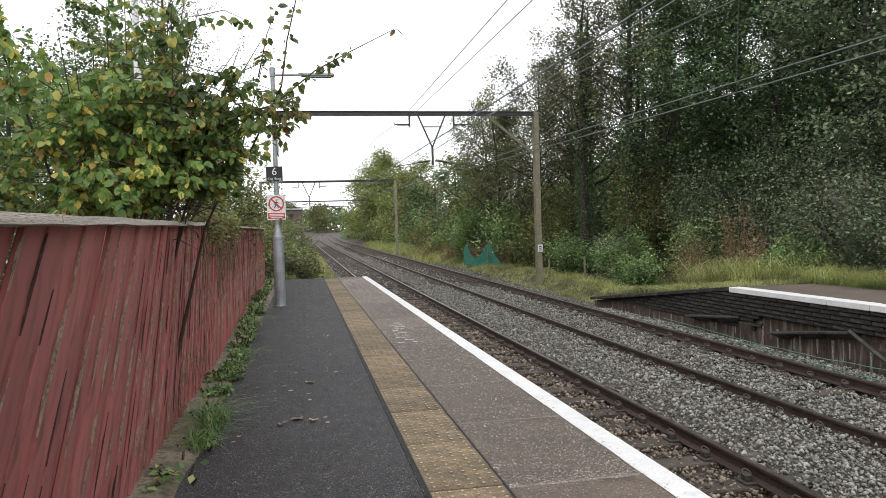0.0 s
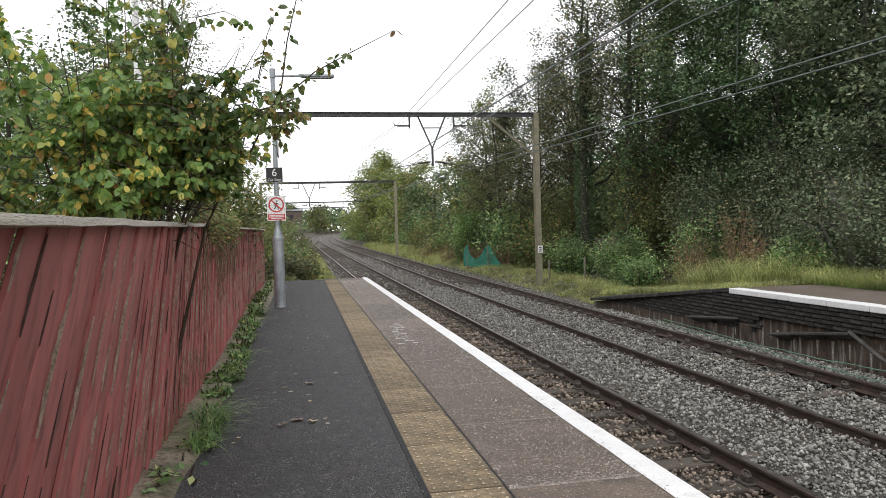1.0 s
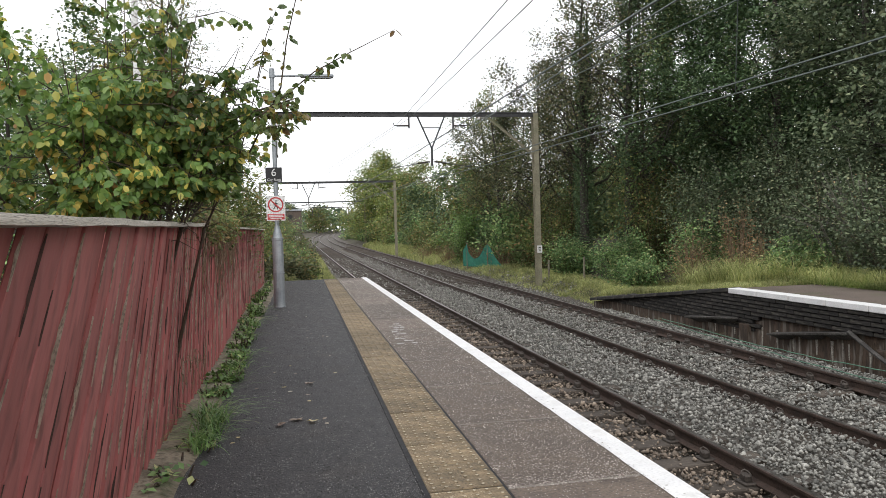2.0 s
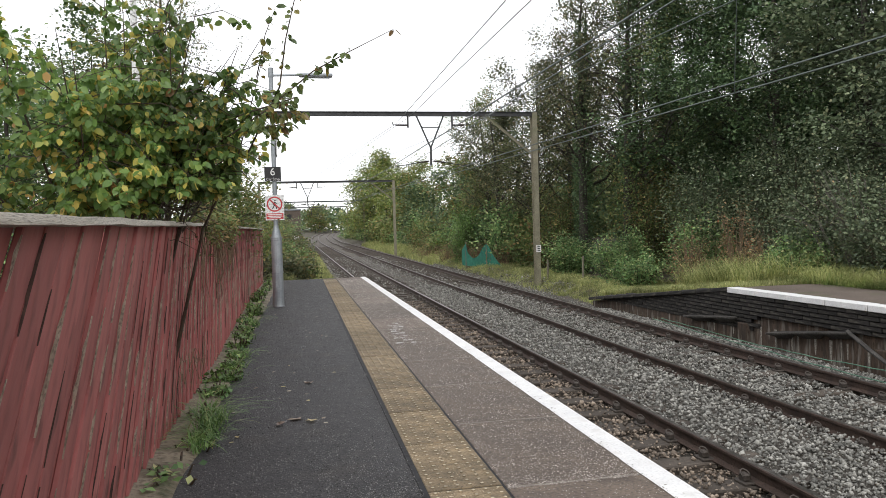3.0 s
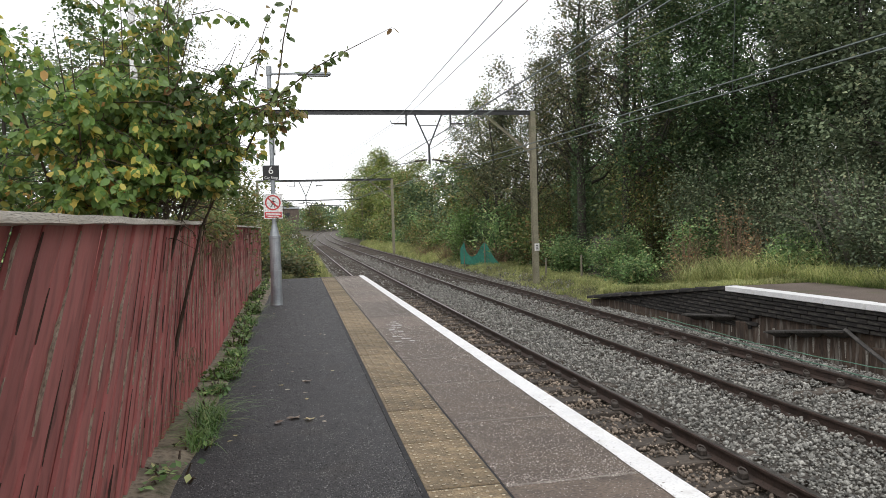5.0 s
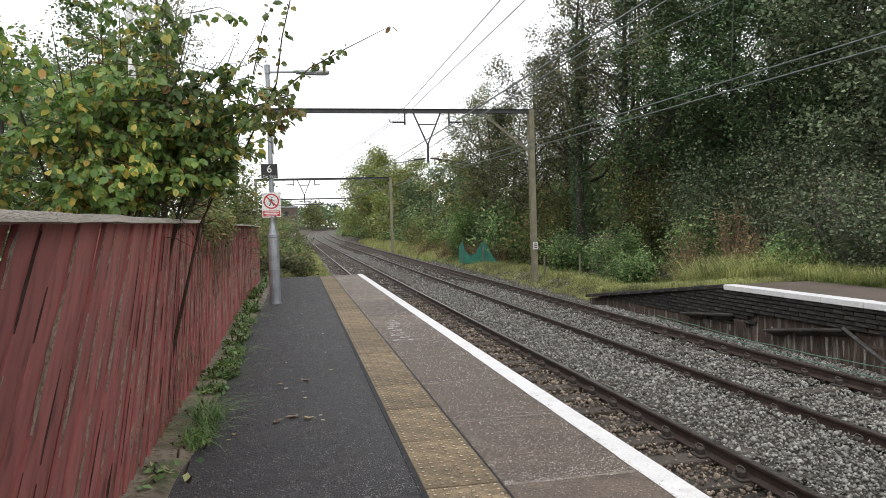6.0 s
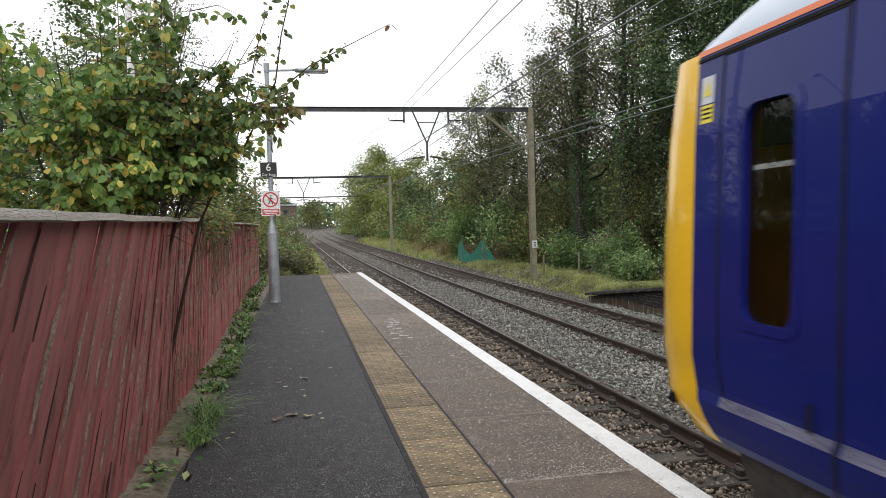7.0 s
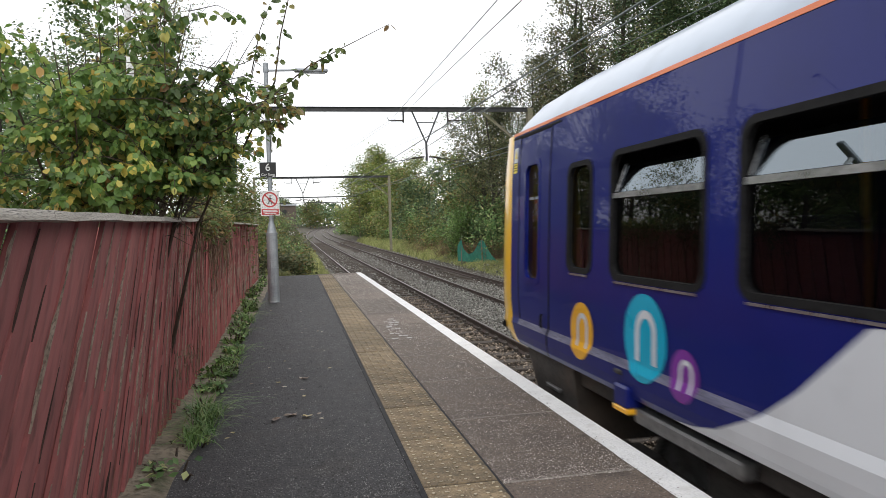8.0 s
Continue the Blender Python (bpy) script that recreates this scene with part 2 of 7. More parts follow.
def part(name, data, mat, parent=None, label="", smooth=False):
    """Links a bmesh, a mesh or a (verts, faces) pair as ONE mesh object, under parent if given."""
    if isinstance(data, bmesh.types.BMesh):
        me = bpy.data.meshes.new(name)
        data.to_mesh(me)
        data.free()
        for m in mat if isinstance(mat, (list, tuple)) else [mat]:
            me.materials.append(m)
        if smooth:
            for p in me.polygons:
                p.use_smooth = True
    elif isinstance(data, tuple):
        me = mesh_of(name, data[0], data[1], mat, smooth=smooth)
    else:
        me = data
    ob = new(name, me)
    if parent:
        ob.parent = parent
    if label:
        ob["label"] = label
    return ob


def thing(name, label, category, at=(0, 0, 0), group="", kind=""):
    e = new(name)
    e.location = at
    e.empty_display_size = 0.1
    return tagged(e, label, category, group, kind)


def box(bm, x0, x1, y0, y1, z0, z1, bevel=0.0, mat=0):
    vs = [bm.verts.new((x, y, z)) for x in (x0, x1) for y in (y0, y1) for z in (z0, z1)]
    fs = [bm.faces.new([vs[i] for i in q]) for q in ((0, 1, 3, 2), (4, 6, 7, 5), (0, 4, 5, 1), (2, 3, 7, 6), (0, 2, 6, 4), (1, 5, 7, 3))]
    for q in fs:
        q.material_index = mat
    if bevel:
        es = list({e for q in fs for e in q.edges})
        r = bmesh.ops.bevel(bm, geom=es, offset=bevel, segments=1, affect="EDGES", profile=0.5)
        for q in r["faces"]:
            q.material_index = mat
    return bm


def boxed(x0, x1, y0, y1, z0, z1, bevel=0.0):
    return box(bmesh.new(), x0, x1, y0, y1, z0, z1, bevel)


def tube_data(path, radii, sides=8, cap=True):
    """A tapered tube along a path of points: verts and faces."""
    path = [Vector(p) for p in path]
    v, f = [], []
    ref = Vector((0.13, 0.31, 0.94))
    for i, p in enumerate(path):
        d = (path[min(i + 1, len(path) - 1)] - path[max(i - 1, 0)]).normalized()
        if abs(d.dot(ref)) > 0.95:
            ref = Vector((1, 0.1, 0))
        a = d.cross(ref).normalized()
        b = d.cross(a)
        r = radii[i] if isinstance(radii, (list, tuple)) else radii
        for k in range(sides):
            w = 2 * math.pi * k / sides
            v.append(p + a * (r * math.cos(w)) + b * (r * math.sin(w)))
    for i in range(len(path) - 1):
        for k in range(sides):
            f.append((i * sides + k, i * sides + (k + 1) % sides, (i + 1) * sides + (k + 1) % sides, (i + 1) * sides + k))
    if cap:
        f.append(tuple(range(sides))[::-1])
        f.append(tuple(range((len(path) - 1) * sides, len(path) * sides)))
    return v, f


def joined(pieces):
    v, f = [], []
    for pv, pf in pieces:
        o = len(v)
        v += list(pv)
        f += [tuple(i + o for i in q) for q in pf]
    return v, f


def spun(profile, sides=16):
    """A turned body about z from (radius, height) pairs."""
    v, f = [], []
    for r, z in profile:
        for k in range(sides):
            w = 2 * math.pi * k / sides
            v.append((r * math.cos(w), r * math.sin(w), z))
    for i in range(len(profile) - 1):
        for k in range(sides):
            f.append((i * sides + k, i * sides + (k + 1) % sides, (i + 1) * sides + (k + 1) % sides, (i + 1) * sides + k))
    f.append(tuple(range(sides))[::-1])
    f.append(tuple(range((len(profile) - 1) * sides, len(profile) * sides)))
    return v, f


def turns(n, rng, tilt=1.0):
    """n chance rotations; tilt below 1 keeps them near upright."""
    a = rng.uniform(0, 2 * np.pi, n)
    b = rng.normal(0, 1, n) * tilt
    c = rng.uniform(0, 2 * np.pi, n)
    ca, sa, cb, sb, cc, sc = np.cos(a), np.sin(a), np.cos(b), np.sin(b), np.cos(c), np.sin(c)
    z = np.zeros(n)
    o = np.ones(n)
    ra = np.stack([ca, -sa, z, sa, ca, z, z, z, o], 1).reshape(n, 3, 3)
    rb = np.stack([o, z, z, z, cb, -sb, z, sb, cb], 1).reshape(n, 3, 3)
    rc = np.stack([cc, -sc, z, sc, cc, z, z, z, o], 1).reshape(n, 3, 3)
    return ra @ rb @ rc


def strewn(name, base_v, base_f, at, rot, size, mat, jitter=0.0, rng=None):
    """Many copies of a small shape in one mesh."""
    base_v, base_f, at = np.asarray(base_v, float), np.asarray(base_f), np.asarray(at, float)
    n, k = len(at), len(base_v)
    local = np.repeat(base_v[None], n, 0)
    if jitter:
        local = local * (1 + rng.uniform(-jitter, jitter, local.shape))
    size = np.asarray(size, float)
    local = local * (size[:, None, None] if size.ndim == 1 else size[:, None, :])
    v = np.einsum("nij,nkj->nki", rot, local) + at[:, None, :]
    f = base_f[None] + (np.arange(n) * k)[:, None, None]
    return mesh_of(name, v.reshape(-1, 3), f.reshape(-1, base_f.shape[1]), mat)


OCTA = ([(1, 0, 0), (-1, 0, 0), (0, 1, 0), (0, -1, 0), (0, 0, 0.75), (0, 0, -0.75)],
        [(0, 2, 4), (2, 1, 4), (1, 3, 4), (3, 0, 4), (2, 0, 5), (1, 2, 5), (3, 1, 5), (0, 3, 5)])
# a leaf folded along its rib, pointed, about one unit long
LEAF = ([(0, 0, 0), (0.3, 0.3, 0.07), (0.28, 0.68, 0.05), (0, 1, -0.06), (-0.28, 0.68, 0.05), (-0.3, 0.3, 0.07), (0, 0.5, -0.02)],
        [(0, 1, 6), (1, 2, 6), (2, 3, 6), (3, 4, 6), (4, 5, 6), (5, 0, 6)])
SMALL_LEAF = ([(0, 0, 0), (0.32, 0.5, 0.08), (0, 1, -0.03), (-0.32, 0.5, 0.08)], [(0, 1, 2), (0, 2, 3)])
BLADE = ([(-0.03, 0, 0), (0.03, 0, 0), (0.026, 0.12, 0.5), (-0.026, 0.12, 0.5), (0.0, 0.42, 0.92)], [(0, 1, 2), (0, 2, 3), (3, 2, 4)])
ARCHED = ([(-0.03, 0, 0), (0.03, 0, 0), (0.028, 0.14, 0.45), (-0.028, 0.14, 0.45), (0.022, 0.42, 0.74), (-0.022, 0.42, 0.74), (0.014, 0.75, 0.72), (-0.014, 0.75, 0.72), (0, 0.98, 0.55)],
          [(0, 1, 2), (0, 2, 3), (3, 2, 4), (3, 4, 5), (5, 4, 6), (5, 6, 7), (7, 6, 8)])


# ---- the line of the tracks ----
LINE_Y = (-40, 0, 10, 25, 48, 85, 130, 190, 260, 350)
LINE_X = (3.32, 3.31, 3.3, 3.24, 3.0, 2.75, 2.35, 3.6, 7.8, 16.5)
LINE_Z = (-0.97, -0.97, -0.97, -0.86, -0.62, -0.33, 0.08, 0.85, 2.0, 3.9)


def smooth_at(y, ys, vs):
    s = 6 if y < 100 else 16
    return float(np.mean(np.interp([y - s, y - s / 2, y, y + s / 2, y + s], ys, vs)))


def line_x(y):
    return smooth_at(y, LINE_Y, LINE_X)


def line_z(y):
    return smooth_at(y, LINE_Y, LINE_Z)


EDGE, PLATFORM_END = 1.82, 21.4
FAR_TRACK = 3.36      # from the near track's middle to the far one's


# ---- ground: one sheet, cut into strips across by profiles along the line ----
def ground_height(x, y):
    """The lie of the land: track bed in the middle, banks to both sides."""
    zl, xl = line_z(y), line_x(y)
    bed = zl - 0.24
    left, right = xl - 2.6, xl + FAR_TRACK + 2.2
    if x < left:
        k = min((left - x) / 1.2, 1)
        top = -0.04 if y < PLATFORM_END + 1 else max(zl + 0.25, -0.35)
        return bed + (top - bed) * k * k * (3 - 2 * k)
    if x > right:
        if y < 20.5:
            top = float(np.interp(y, (13.2, 20.5), (-0.08, -0.78)))
            return bed if x < 8.6 else top + max(0, min((x - 12) / 20, 1)) * 1.0
        k = min((x - right) / 0.9, 1)
        top = zl + 0.12
        far = max(0, min((x - right - 2.5) / 25, 1))
        return bed + (top - bed) * k * k * (3 - 2 * k) + far * 2.0
    return bed


def build_ground():
    xs = np.concatenate([[-900, -300, -90, -30, -12], np.concatenate([np.arange(-6, 8.3, 0.4), [8.42, 8.62], np.arange(9, 16.1, 0.4)]), [20, 26, 36, 60, 120, 400, 1200]])
    ys = np.concatenate([[-300, -90, -40, -20, -8], np.arange(-2, 60, 0.8), np.arange(60, 140, 4), np.arange(145, 360, 12), [420, 600, 1200, 2500]])
    v, f, idx = [], [], []
    for y in ys:
        for x in xs:
            z = ground_height(x, y)
            if 3.2 < x < 9 and y < 60:
                z += 0.012 * noise.noise((x * 4, y * 4, 0))
            elif x < 25:
                z += 0.08 * noise.noise((x * 0.7, y * 0.7, 3))
            if x < 2.2 and y < PLATFORM_END + 0.2:
                z = min(z, -0.12)
            if 8.5 < x < 11.0 and y < 13.6:
                z = min(z, -0.25)
            v.append((x, y, z))
    w = len(xs)
    for j in range(len(ys) - 1):
        for i in range(w - 1):
            f.append((j * w + i, j * w + i + 1, (j + 1) * w + i + 1, (j + 1) * w + i))
            x, y = xs[i] + 0.2, ys[j]
            xl = line_x(y)
            idx.append(1 if xl - (2.3 if y < PLATFORM_END else 1.5) < x < xl + FAR_TRACK + 2.3 and y < 400 else 0)
    tagged(part("ground", mesh_of("ground", v, f, [M_SOIL, M_BALLAST], idx, True), None), "brown soil and stone ballast ground along the line", "ground", kind="structure")


build_ground()


# ---- tracks ----
def sweep_line(name, offset, dz, profile, mats, parent, y0, y1, step=1.5, top_mat=None):
    """A section (x, z) drawn along the line."""
    ys = list(np.arange(y0, min(y1, 120), step)) + list(np.arange(max(y0, 120), y1, 6)) + [y1]
    v, f, idx = [], [], []
    n = len(profile)
    for y in ys:
        xl, zl = line_x(y), line_z(y)
        tx = (line_x(y + 1) - line_x(y - 1)) / 2
        for px, pz in profile:
            v.append((xl + offset + px, y - (offset + px) * tx, zl + dz + pz))
    for j in range(len(ys) - 1):
        for i in range(n):
            k = (i + 1) % n
            f.append((j * n + i, j * n + k, (j + 1) * n + k, (j + 1) * n + i))
            idx.append(1 if top_mat is not None and i in top_mat else 0)
    return part(name, mesh_of(name, v, f, mats, idx), None, parent)


RAIL = [(-0.07, -0.155), (0.07, -0.155), (0.07, -0.145), (0.012, -0.12), (0.01, -0.045), (0.036, -0.034), (0.036, -0.008),
        (0.026, 0.0), (-0.026, 0.0), (-0.036, -0.008), (-0.036, -0.034), (-0.01, -0.045), (-0.012, -0.12), (-0.07, -0.145)]
SLEEPER = boxed(-1.28, 1.28, -0.13, 0.13, -0.3, -0.162, 0.012)
sleeper_mesh = bpy.data.meshes.new("sleeper")
SLEEPER.to_mesh(sleeper_mesh)
sleeper_mesh.materials.append(M_SLEEPER)


def clip_mesh():
    """A rail chair with a spring key to each side."""
    bm = bmesh.new()
    box(bm, -0.17, 0.17, -0.09, 0.09, -0.165, -0.135, 0.008)
    for s in (-1, 1):
        box(bm, s * 0.11 - 0.035, s * 0.11 + 0.035, -0.05, 0.05, -0.14, -0.07, 0.012)
    me = bpy.data.meshes.new("rail_clip")
    pieces = []
    for s in (-1, 1):
        ring = [(s * (0.115 + 0.034 * math.cos(a)), 0.0 + 0.03 * math.sin(a * 1.4), -0.075 + 0.036 * math.sin(a)) for a in np.linspace(-0.6, 4.6, 8)]
        pieces.append(tube_data(ring, 0.0095, 5))
    v, f = joined(pieces)
    off = {}
    for i, p in enumerate(v):
        off[i] = bm.verts.new(p)
    for q in f:
        bm.faces.new([off[i] for i in q])
    bm.to_mesh(me)
    bm.free()
    me.materials.append(M_CLIP)
    return me


CLIP = clip_mesh()


def build_track(label, shift, tip):
    t = thing("railway_track", label, "railway track", kind="structure")
    for s in (-1, 1):
        sweep_line("rail", shift + s * 0.7535, tip * s, RAIL, [M_RAIL, M_RAIL_TOP], t, -25, 340, top_mat=(7,))
    n = 0
    for k in range(150):
        y = -3 + k * 0.69
        a = math.atan2(line_x(y + 1) - line_x(y - 1), 2)
        m = pose(line_x(y) + shift, y, line_z(y) + random.uniform(-0.01, 0.006), 0, -math.degrees(tip / 0.75), -math.degrees(a) + random.uniform(-0.6, 0.6))
        s = new("sleeper", sleeper_mesh)
        s.matrix_world = m
        s.parent = t
        if y < 30:
            for side in (-1, 1):
                c = new("rail_clip", CLIP)
                c.matrix_world = m @ pose(side * 0.7535, 0, 0)
                c.parent = t
    return t


build_track("running track with rusty rails on dark timber sleepers", 0, 0.0)
build_track("far running track with rusty rails on ballasted sleepers", FAR_TRACK, 0.045)


def build_stones():
    rng = np.random.default_rng(4)

    def field(n, x0, x1, y0, y1, power=1.0, lift=0.0):
        y = y0 + (y1 - y0) * rng.random(n) ** power
        x = rng.uniform(x0, x1, n)
        z = np.array([ground_height(a, b) for a, b in zip(x, y)])
        return np.stack([x, y, z + lift + rng.uniform(-0.005, 0.03, n)], 1)

    # clean grey stone between the tracks and on the far track, soiled stone by the platform
    grey = np.concatenate([field(25000, 4.2, 8.4, 4.0, 30, 1.5, 0.05), field(7000, 4.2, 5.8, 4, 26, 1.4, 0.07), field(9000, 6.0, 7.35, 4, 28, 1.3, 0.085), field(11000, 7.45, 8.4, 4, 19, 1.2, 0.1)])
    brown = np.concatenate([field(15000, 1.9, 4.3, 3.5, 24, 1.3, 0.04), field(1800, 2.7, 3.95, 3.5, 24, 1.3, 0.07)])
    far = field(6500, 1.6, 9.5, 24, 62, 1.2, 0.05)
    for name, pts, mat, lab, big in (("ballast_stones", grey, M_STONE, "loose grey crushed-stone ballast between the rails", 1), ("soiled_ballast", brown, M_STONE_BROWN, "brownish soiled ballast beside the platform", 1),
                                ("distant_ballast", far, M_STONE, "grey ballast further along the tracks", 1.5)):
        n = len(pts)
        # keep the rails and sleepers clear
        me = strewn(name, *OCTA, pts, turns(n, rng), (rng.gamma(7, 0.003, (n, 1)) * big * rng.uniform(0.7, 1.25, (n, 3))), mat, 0.35, rng)
        tagged(part(name, me, None), lab, "ballast", kind="stuff")


build_stones()


# ---- platform ----
def build_platform():
    bm = bmesh.new()
    box(bm, -1.6, EDGE - 0.14, -12, PLATFORM_END, -1.25, -0.045)
    tagged(part("platform_body", bm, M_BRICKBASE), "brick platform body under the paving", "platform", kind="structure")
    # asphalt with a faint roll
    xs, ys = np.linspace(-0.67, 0.55, 8), np.linspace(-12, PLATFORM_END - 0.15, 60)
    v = [(x if 0 < i < 7 else x + (0.07 * noise.noise((y * 2.3, 5, 0)) if i == 0 else 0), y, 0.004 * noise.noise((x, y * 0.6, 1))) for y in ys for i, x in enumerate(xs)]
    f = [(j * 8 + i, j * 8 + i + 1, j * 8 + i + 9, j * 8 + i + 8) for j in range(59) for i in range(7)]
    o = len(v)
    v += [(-0.67, -12, -0.05), (0.55, -12, -0.05), (0.55, PLATFORM_END - 0.15, -0.05), (-0.67, PLATFORM_END - 0.15, -0.05)]
    f.append((o, o + 3, o + 2, o + 1))
    tagged(part("asphalt_surface", mesh_of("asphalt_surface", v, f, M_ASPHALT, smooth=True), None), "dark grey worn asphalt platform surface", "pavement", kind="structure")
    # soil strip with kerb along the fence
    v, f = [], []
    for j, y in enumerate(np.linspace(-12, PLATFORM_END, 90)):
        for i, x in enumerate((-1.5, -1.1, -0.9, -0.72, -0.58)):
            v.append((x + 0.03 * noise.noise((y * 1.7, i, 2)), y, (0.02, 0.035, 0.035, 0.016, -0.03)[i] + 0.025 * noise.noise((x * 5, y * 3, 7))))
    f = [(j * 5 + i, j * 5 + i + 1, j * 5 + i + 6, j * 5 + i + 5) for j in range(89) for i in range(4)]
    tagged(part("fence_verge", mesh_of("fence_verge", v, f, M_VERGE, smooth=True), None), "crumbling concrete and soil strip along the fence foot", "verge", kind="structure")


build_platform()


def build_paving():
    paving = thing("edge_paving", "brown-grey platform edge slabs with a buff tactile strip", "pavement", kind="structure")
    part("bedding", boxed(0.55, 0.944, -12, PLATFORM_END, -0.058, -0.003), M_SEALANT, paving)
    part("bedding", boxed(0.9445, EDGE - 0.1, -12, PLATFORM_END, -0.06, -0.005), M_MORTAR, paving)
    slab_mesh = bpy.data.meshes.new("slab")
    bm = boxed(0.008, 0.867, 0.006, 1.209, -0.07, 0, 0.005)
    bm.to_mesh(slab_mesh)
    bm.free()
    slab_mesh.materials.append(M_SLAB)
    y = 3.42 - 1.216 * 12
    while y < PLATFORM_END - 1.25:
        s = new("slab", slab_mesh)
        s.matrix_world = pose(0.947, y, random.uniform(-0.003, 0.002), random.uniform(-0.1, 0.1), random.uniform(-0.1, 0.1), 0)
        s.parent = paving
        y += 1.216
    part("slab", boxed(0.953, EDGE, y + 0.004, PLATFORM_END, -0.07, 0, 0.005), M_SLAB, paving)
    # tactile slabs with rows of blisters
    def tactile():
        bm = boxed(0.004, 0.382, 0.005, 0.395, -0.05, 0.002, 0.004)
        for i in range(6):
            for j in range(6):
                x, yy = 0.036 + i * 0.0628, 0.036 + j * 0.0655
                top, low = [], []
                for a in range(6):
                    w = a * math.pi / 3
                    low.append(bm.verts.new((x + 0.014 * math.cos(w), yy + 0.014 * math.sin(w), 0.002)))
                    top.append(bm.verts.new((x + 0.009 * math.cos(w), yy + 0.009 * math.sin(w), 0.0075)))
                bm.faces.new(top).material_index = 1
                for a in range(6):
                    bm.faces.new((low[a], low[(a + 1) % 6], top[(a + 1) % 6], top[a]))
        me = bpy.data.meshes.new("tactile_slab")
        bm.to_mesh(me)
        bm.free()
        me.materials.append(M_TACTILE)
        me.materials.append(M_BLISTER)
        return me
    me = tactile()
    y = 3.86 - 0.4 * 20
    while y < PLATFORM_END - 0.4:
        s = new("tactile_slab", me)
        s.matrix_world = pose(0.561, y, random.uniform(-0.002, 0.003), random.uniform(-0.15, 0.15), random.uniform(-0.15, 0.15), 0)
        s.parent = paving
        y += 0.4
    # pale mortar across, dark joints along
    y = 3.42 - 1.216 * 6
    while y < PLATFORM_END - 1.25:
        part("mortar_joint", boxed(0.96, EDGE - 0.16, y - 0.006 + random.uniform(-0.002, 0.002), y + 0.007, -0.006, 0.0012), M_MORTAR, paving)
        y += 1.216
    part("dark_joint", boxed(0.941, 0.953, -6, PLATFORM_END, -0.006, 0.0015), M_SEALANT, paving, "dark joint beside the tactile strip")
    part("sealed_strip", boxed(0.533, 0.5635, -6, PLATFORM_END - 0.1, -0.006, 0.0055, 0.001), M_SEALANT, paving, "smooth dark bitumen strip")
    # coping nose under the line
    part("coping", boxed(EDGE - 0.4, EDGE - 0.003, -12, PLATFORM_END, -0.16, -0.075, 0.012), M_CONCRETE, paving)
    # painted line, worn along its inner side
    n = 260
    v, f = [], []
    for j in range(n + 1):
        y = -6 + (PLATFORM_END + 6) * j / n
        wob = 0.006 * noise.noise((y * 3, 0, 0)) + 0.004 * noise.noise((y * 11, 0, 4))
        v += [(EDGE - 0.155 + wob, y, 0.0042), (EDGE - 0.006, y, 0.0042), (EDGE + 0.0035, y, -0.006), (EDGE + 0.0035, y, -0.062)]
    f = [(4 * j + i, 4 * j + i + 1, 4 * j + i + 5, 4 * j + i + 4) for j in range(n) for i in range(3)]
    part("white_edge_line", mesh_of("white_edge_line", v, f, M_WHITE_LINE), None, paving, "worn white painted edge line")
    # flakes of brown slab showing through the paint's inner half
    rng = np.random.default_rng(8)
    n = 420
    fy = 3.0 + 14 * rng.random(n) ** 1.5
    fx = EDGE - 0.15 + 0.07 * rng.random(n) ** 2.2
    size = rng.gamma(3, 0.0007, n)
    flake = ([(1, 0, 0), (0.3, 0.9, 0), (-0.8, 0.5, 0), (-0.7, -0.6, 0), (0.4, -0.8, 0)], [(0, 1, 2, 3, 4)])
    ang = rng.uniform(0, 6.28, n)
    rot = np.stack([np.cos(ang), -np.sin(ang), 0 * ang, np.sin(ang), np.cos(ang), 0 * ang, 0 * ang, 0 * ang, 0 * ang + 1], 1).reshape(n, 3, 3)
    worn = part("worn_paint", strewn("worn_paint", *flake, np.stack([fx, fy, np.full(n, 0.0052)], 1), rot, np.stack([size, size * 1.8, size], 1), M_SLAB), None, paving, "specks where the white paint has worn off")
    tagged(worn, kind="stuff")
    # worn white stencilling, no longer readable
    bars = []
    for r in range(10):
        x, y0 = 1.03 + 0.012 * r, 8.2 + 0.2 * r + rng.uniform(-0.02, 0.02)
        for c in range(3):
            w = rng.uniform(0.03, 0.085)
            if rng.random() < 0.75:
                d = rng.uniform(0.04, 0.11)
                bars.append(([(x, y0, 0.0045), (x + w, y0 + 0.01, 0.0045), (x + w, y0 + d, 0.0045), (x + 0.01, y0 + d, 0.0045)], [(0, 1, 2, 3)]))
            x += w + 0.008
    tagged(part("worn_marking", mesh_of("worn_marking", *joined(bars), M_FADED), None, paving, "worn white painted marking"), kind="stuff")
    bm = boxed(-0.84, EDGE, PLATFORM_END - 0.03, PLATFORM_END + 0.12, -1.2, -0.02, 0.02)
    part("end_wall", bm, M_BRICKBASE, paving)


build_paving()


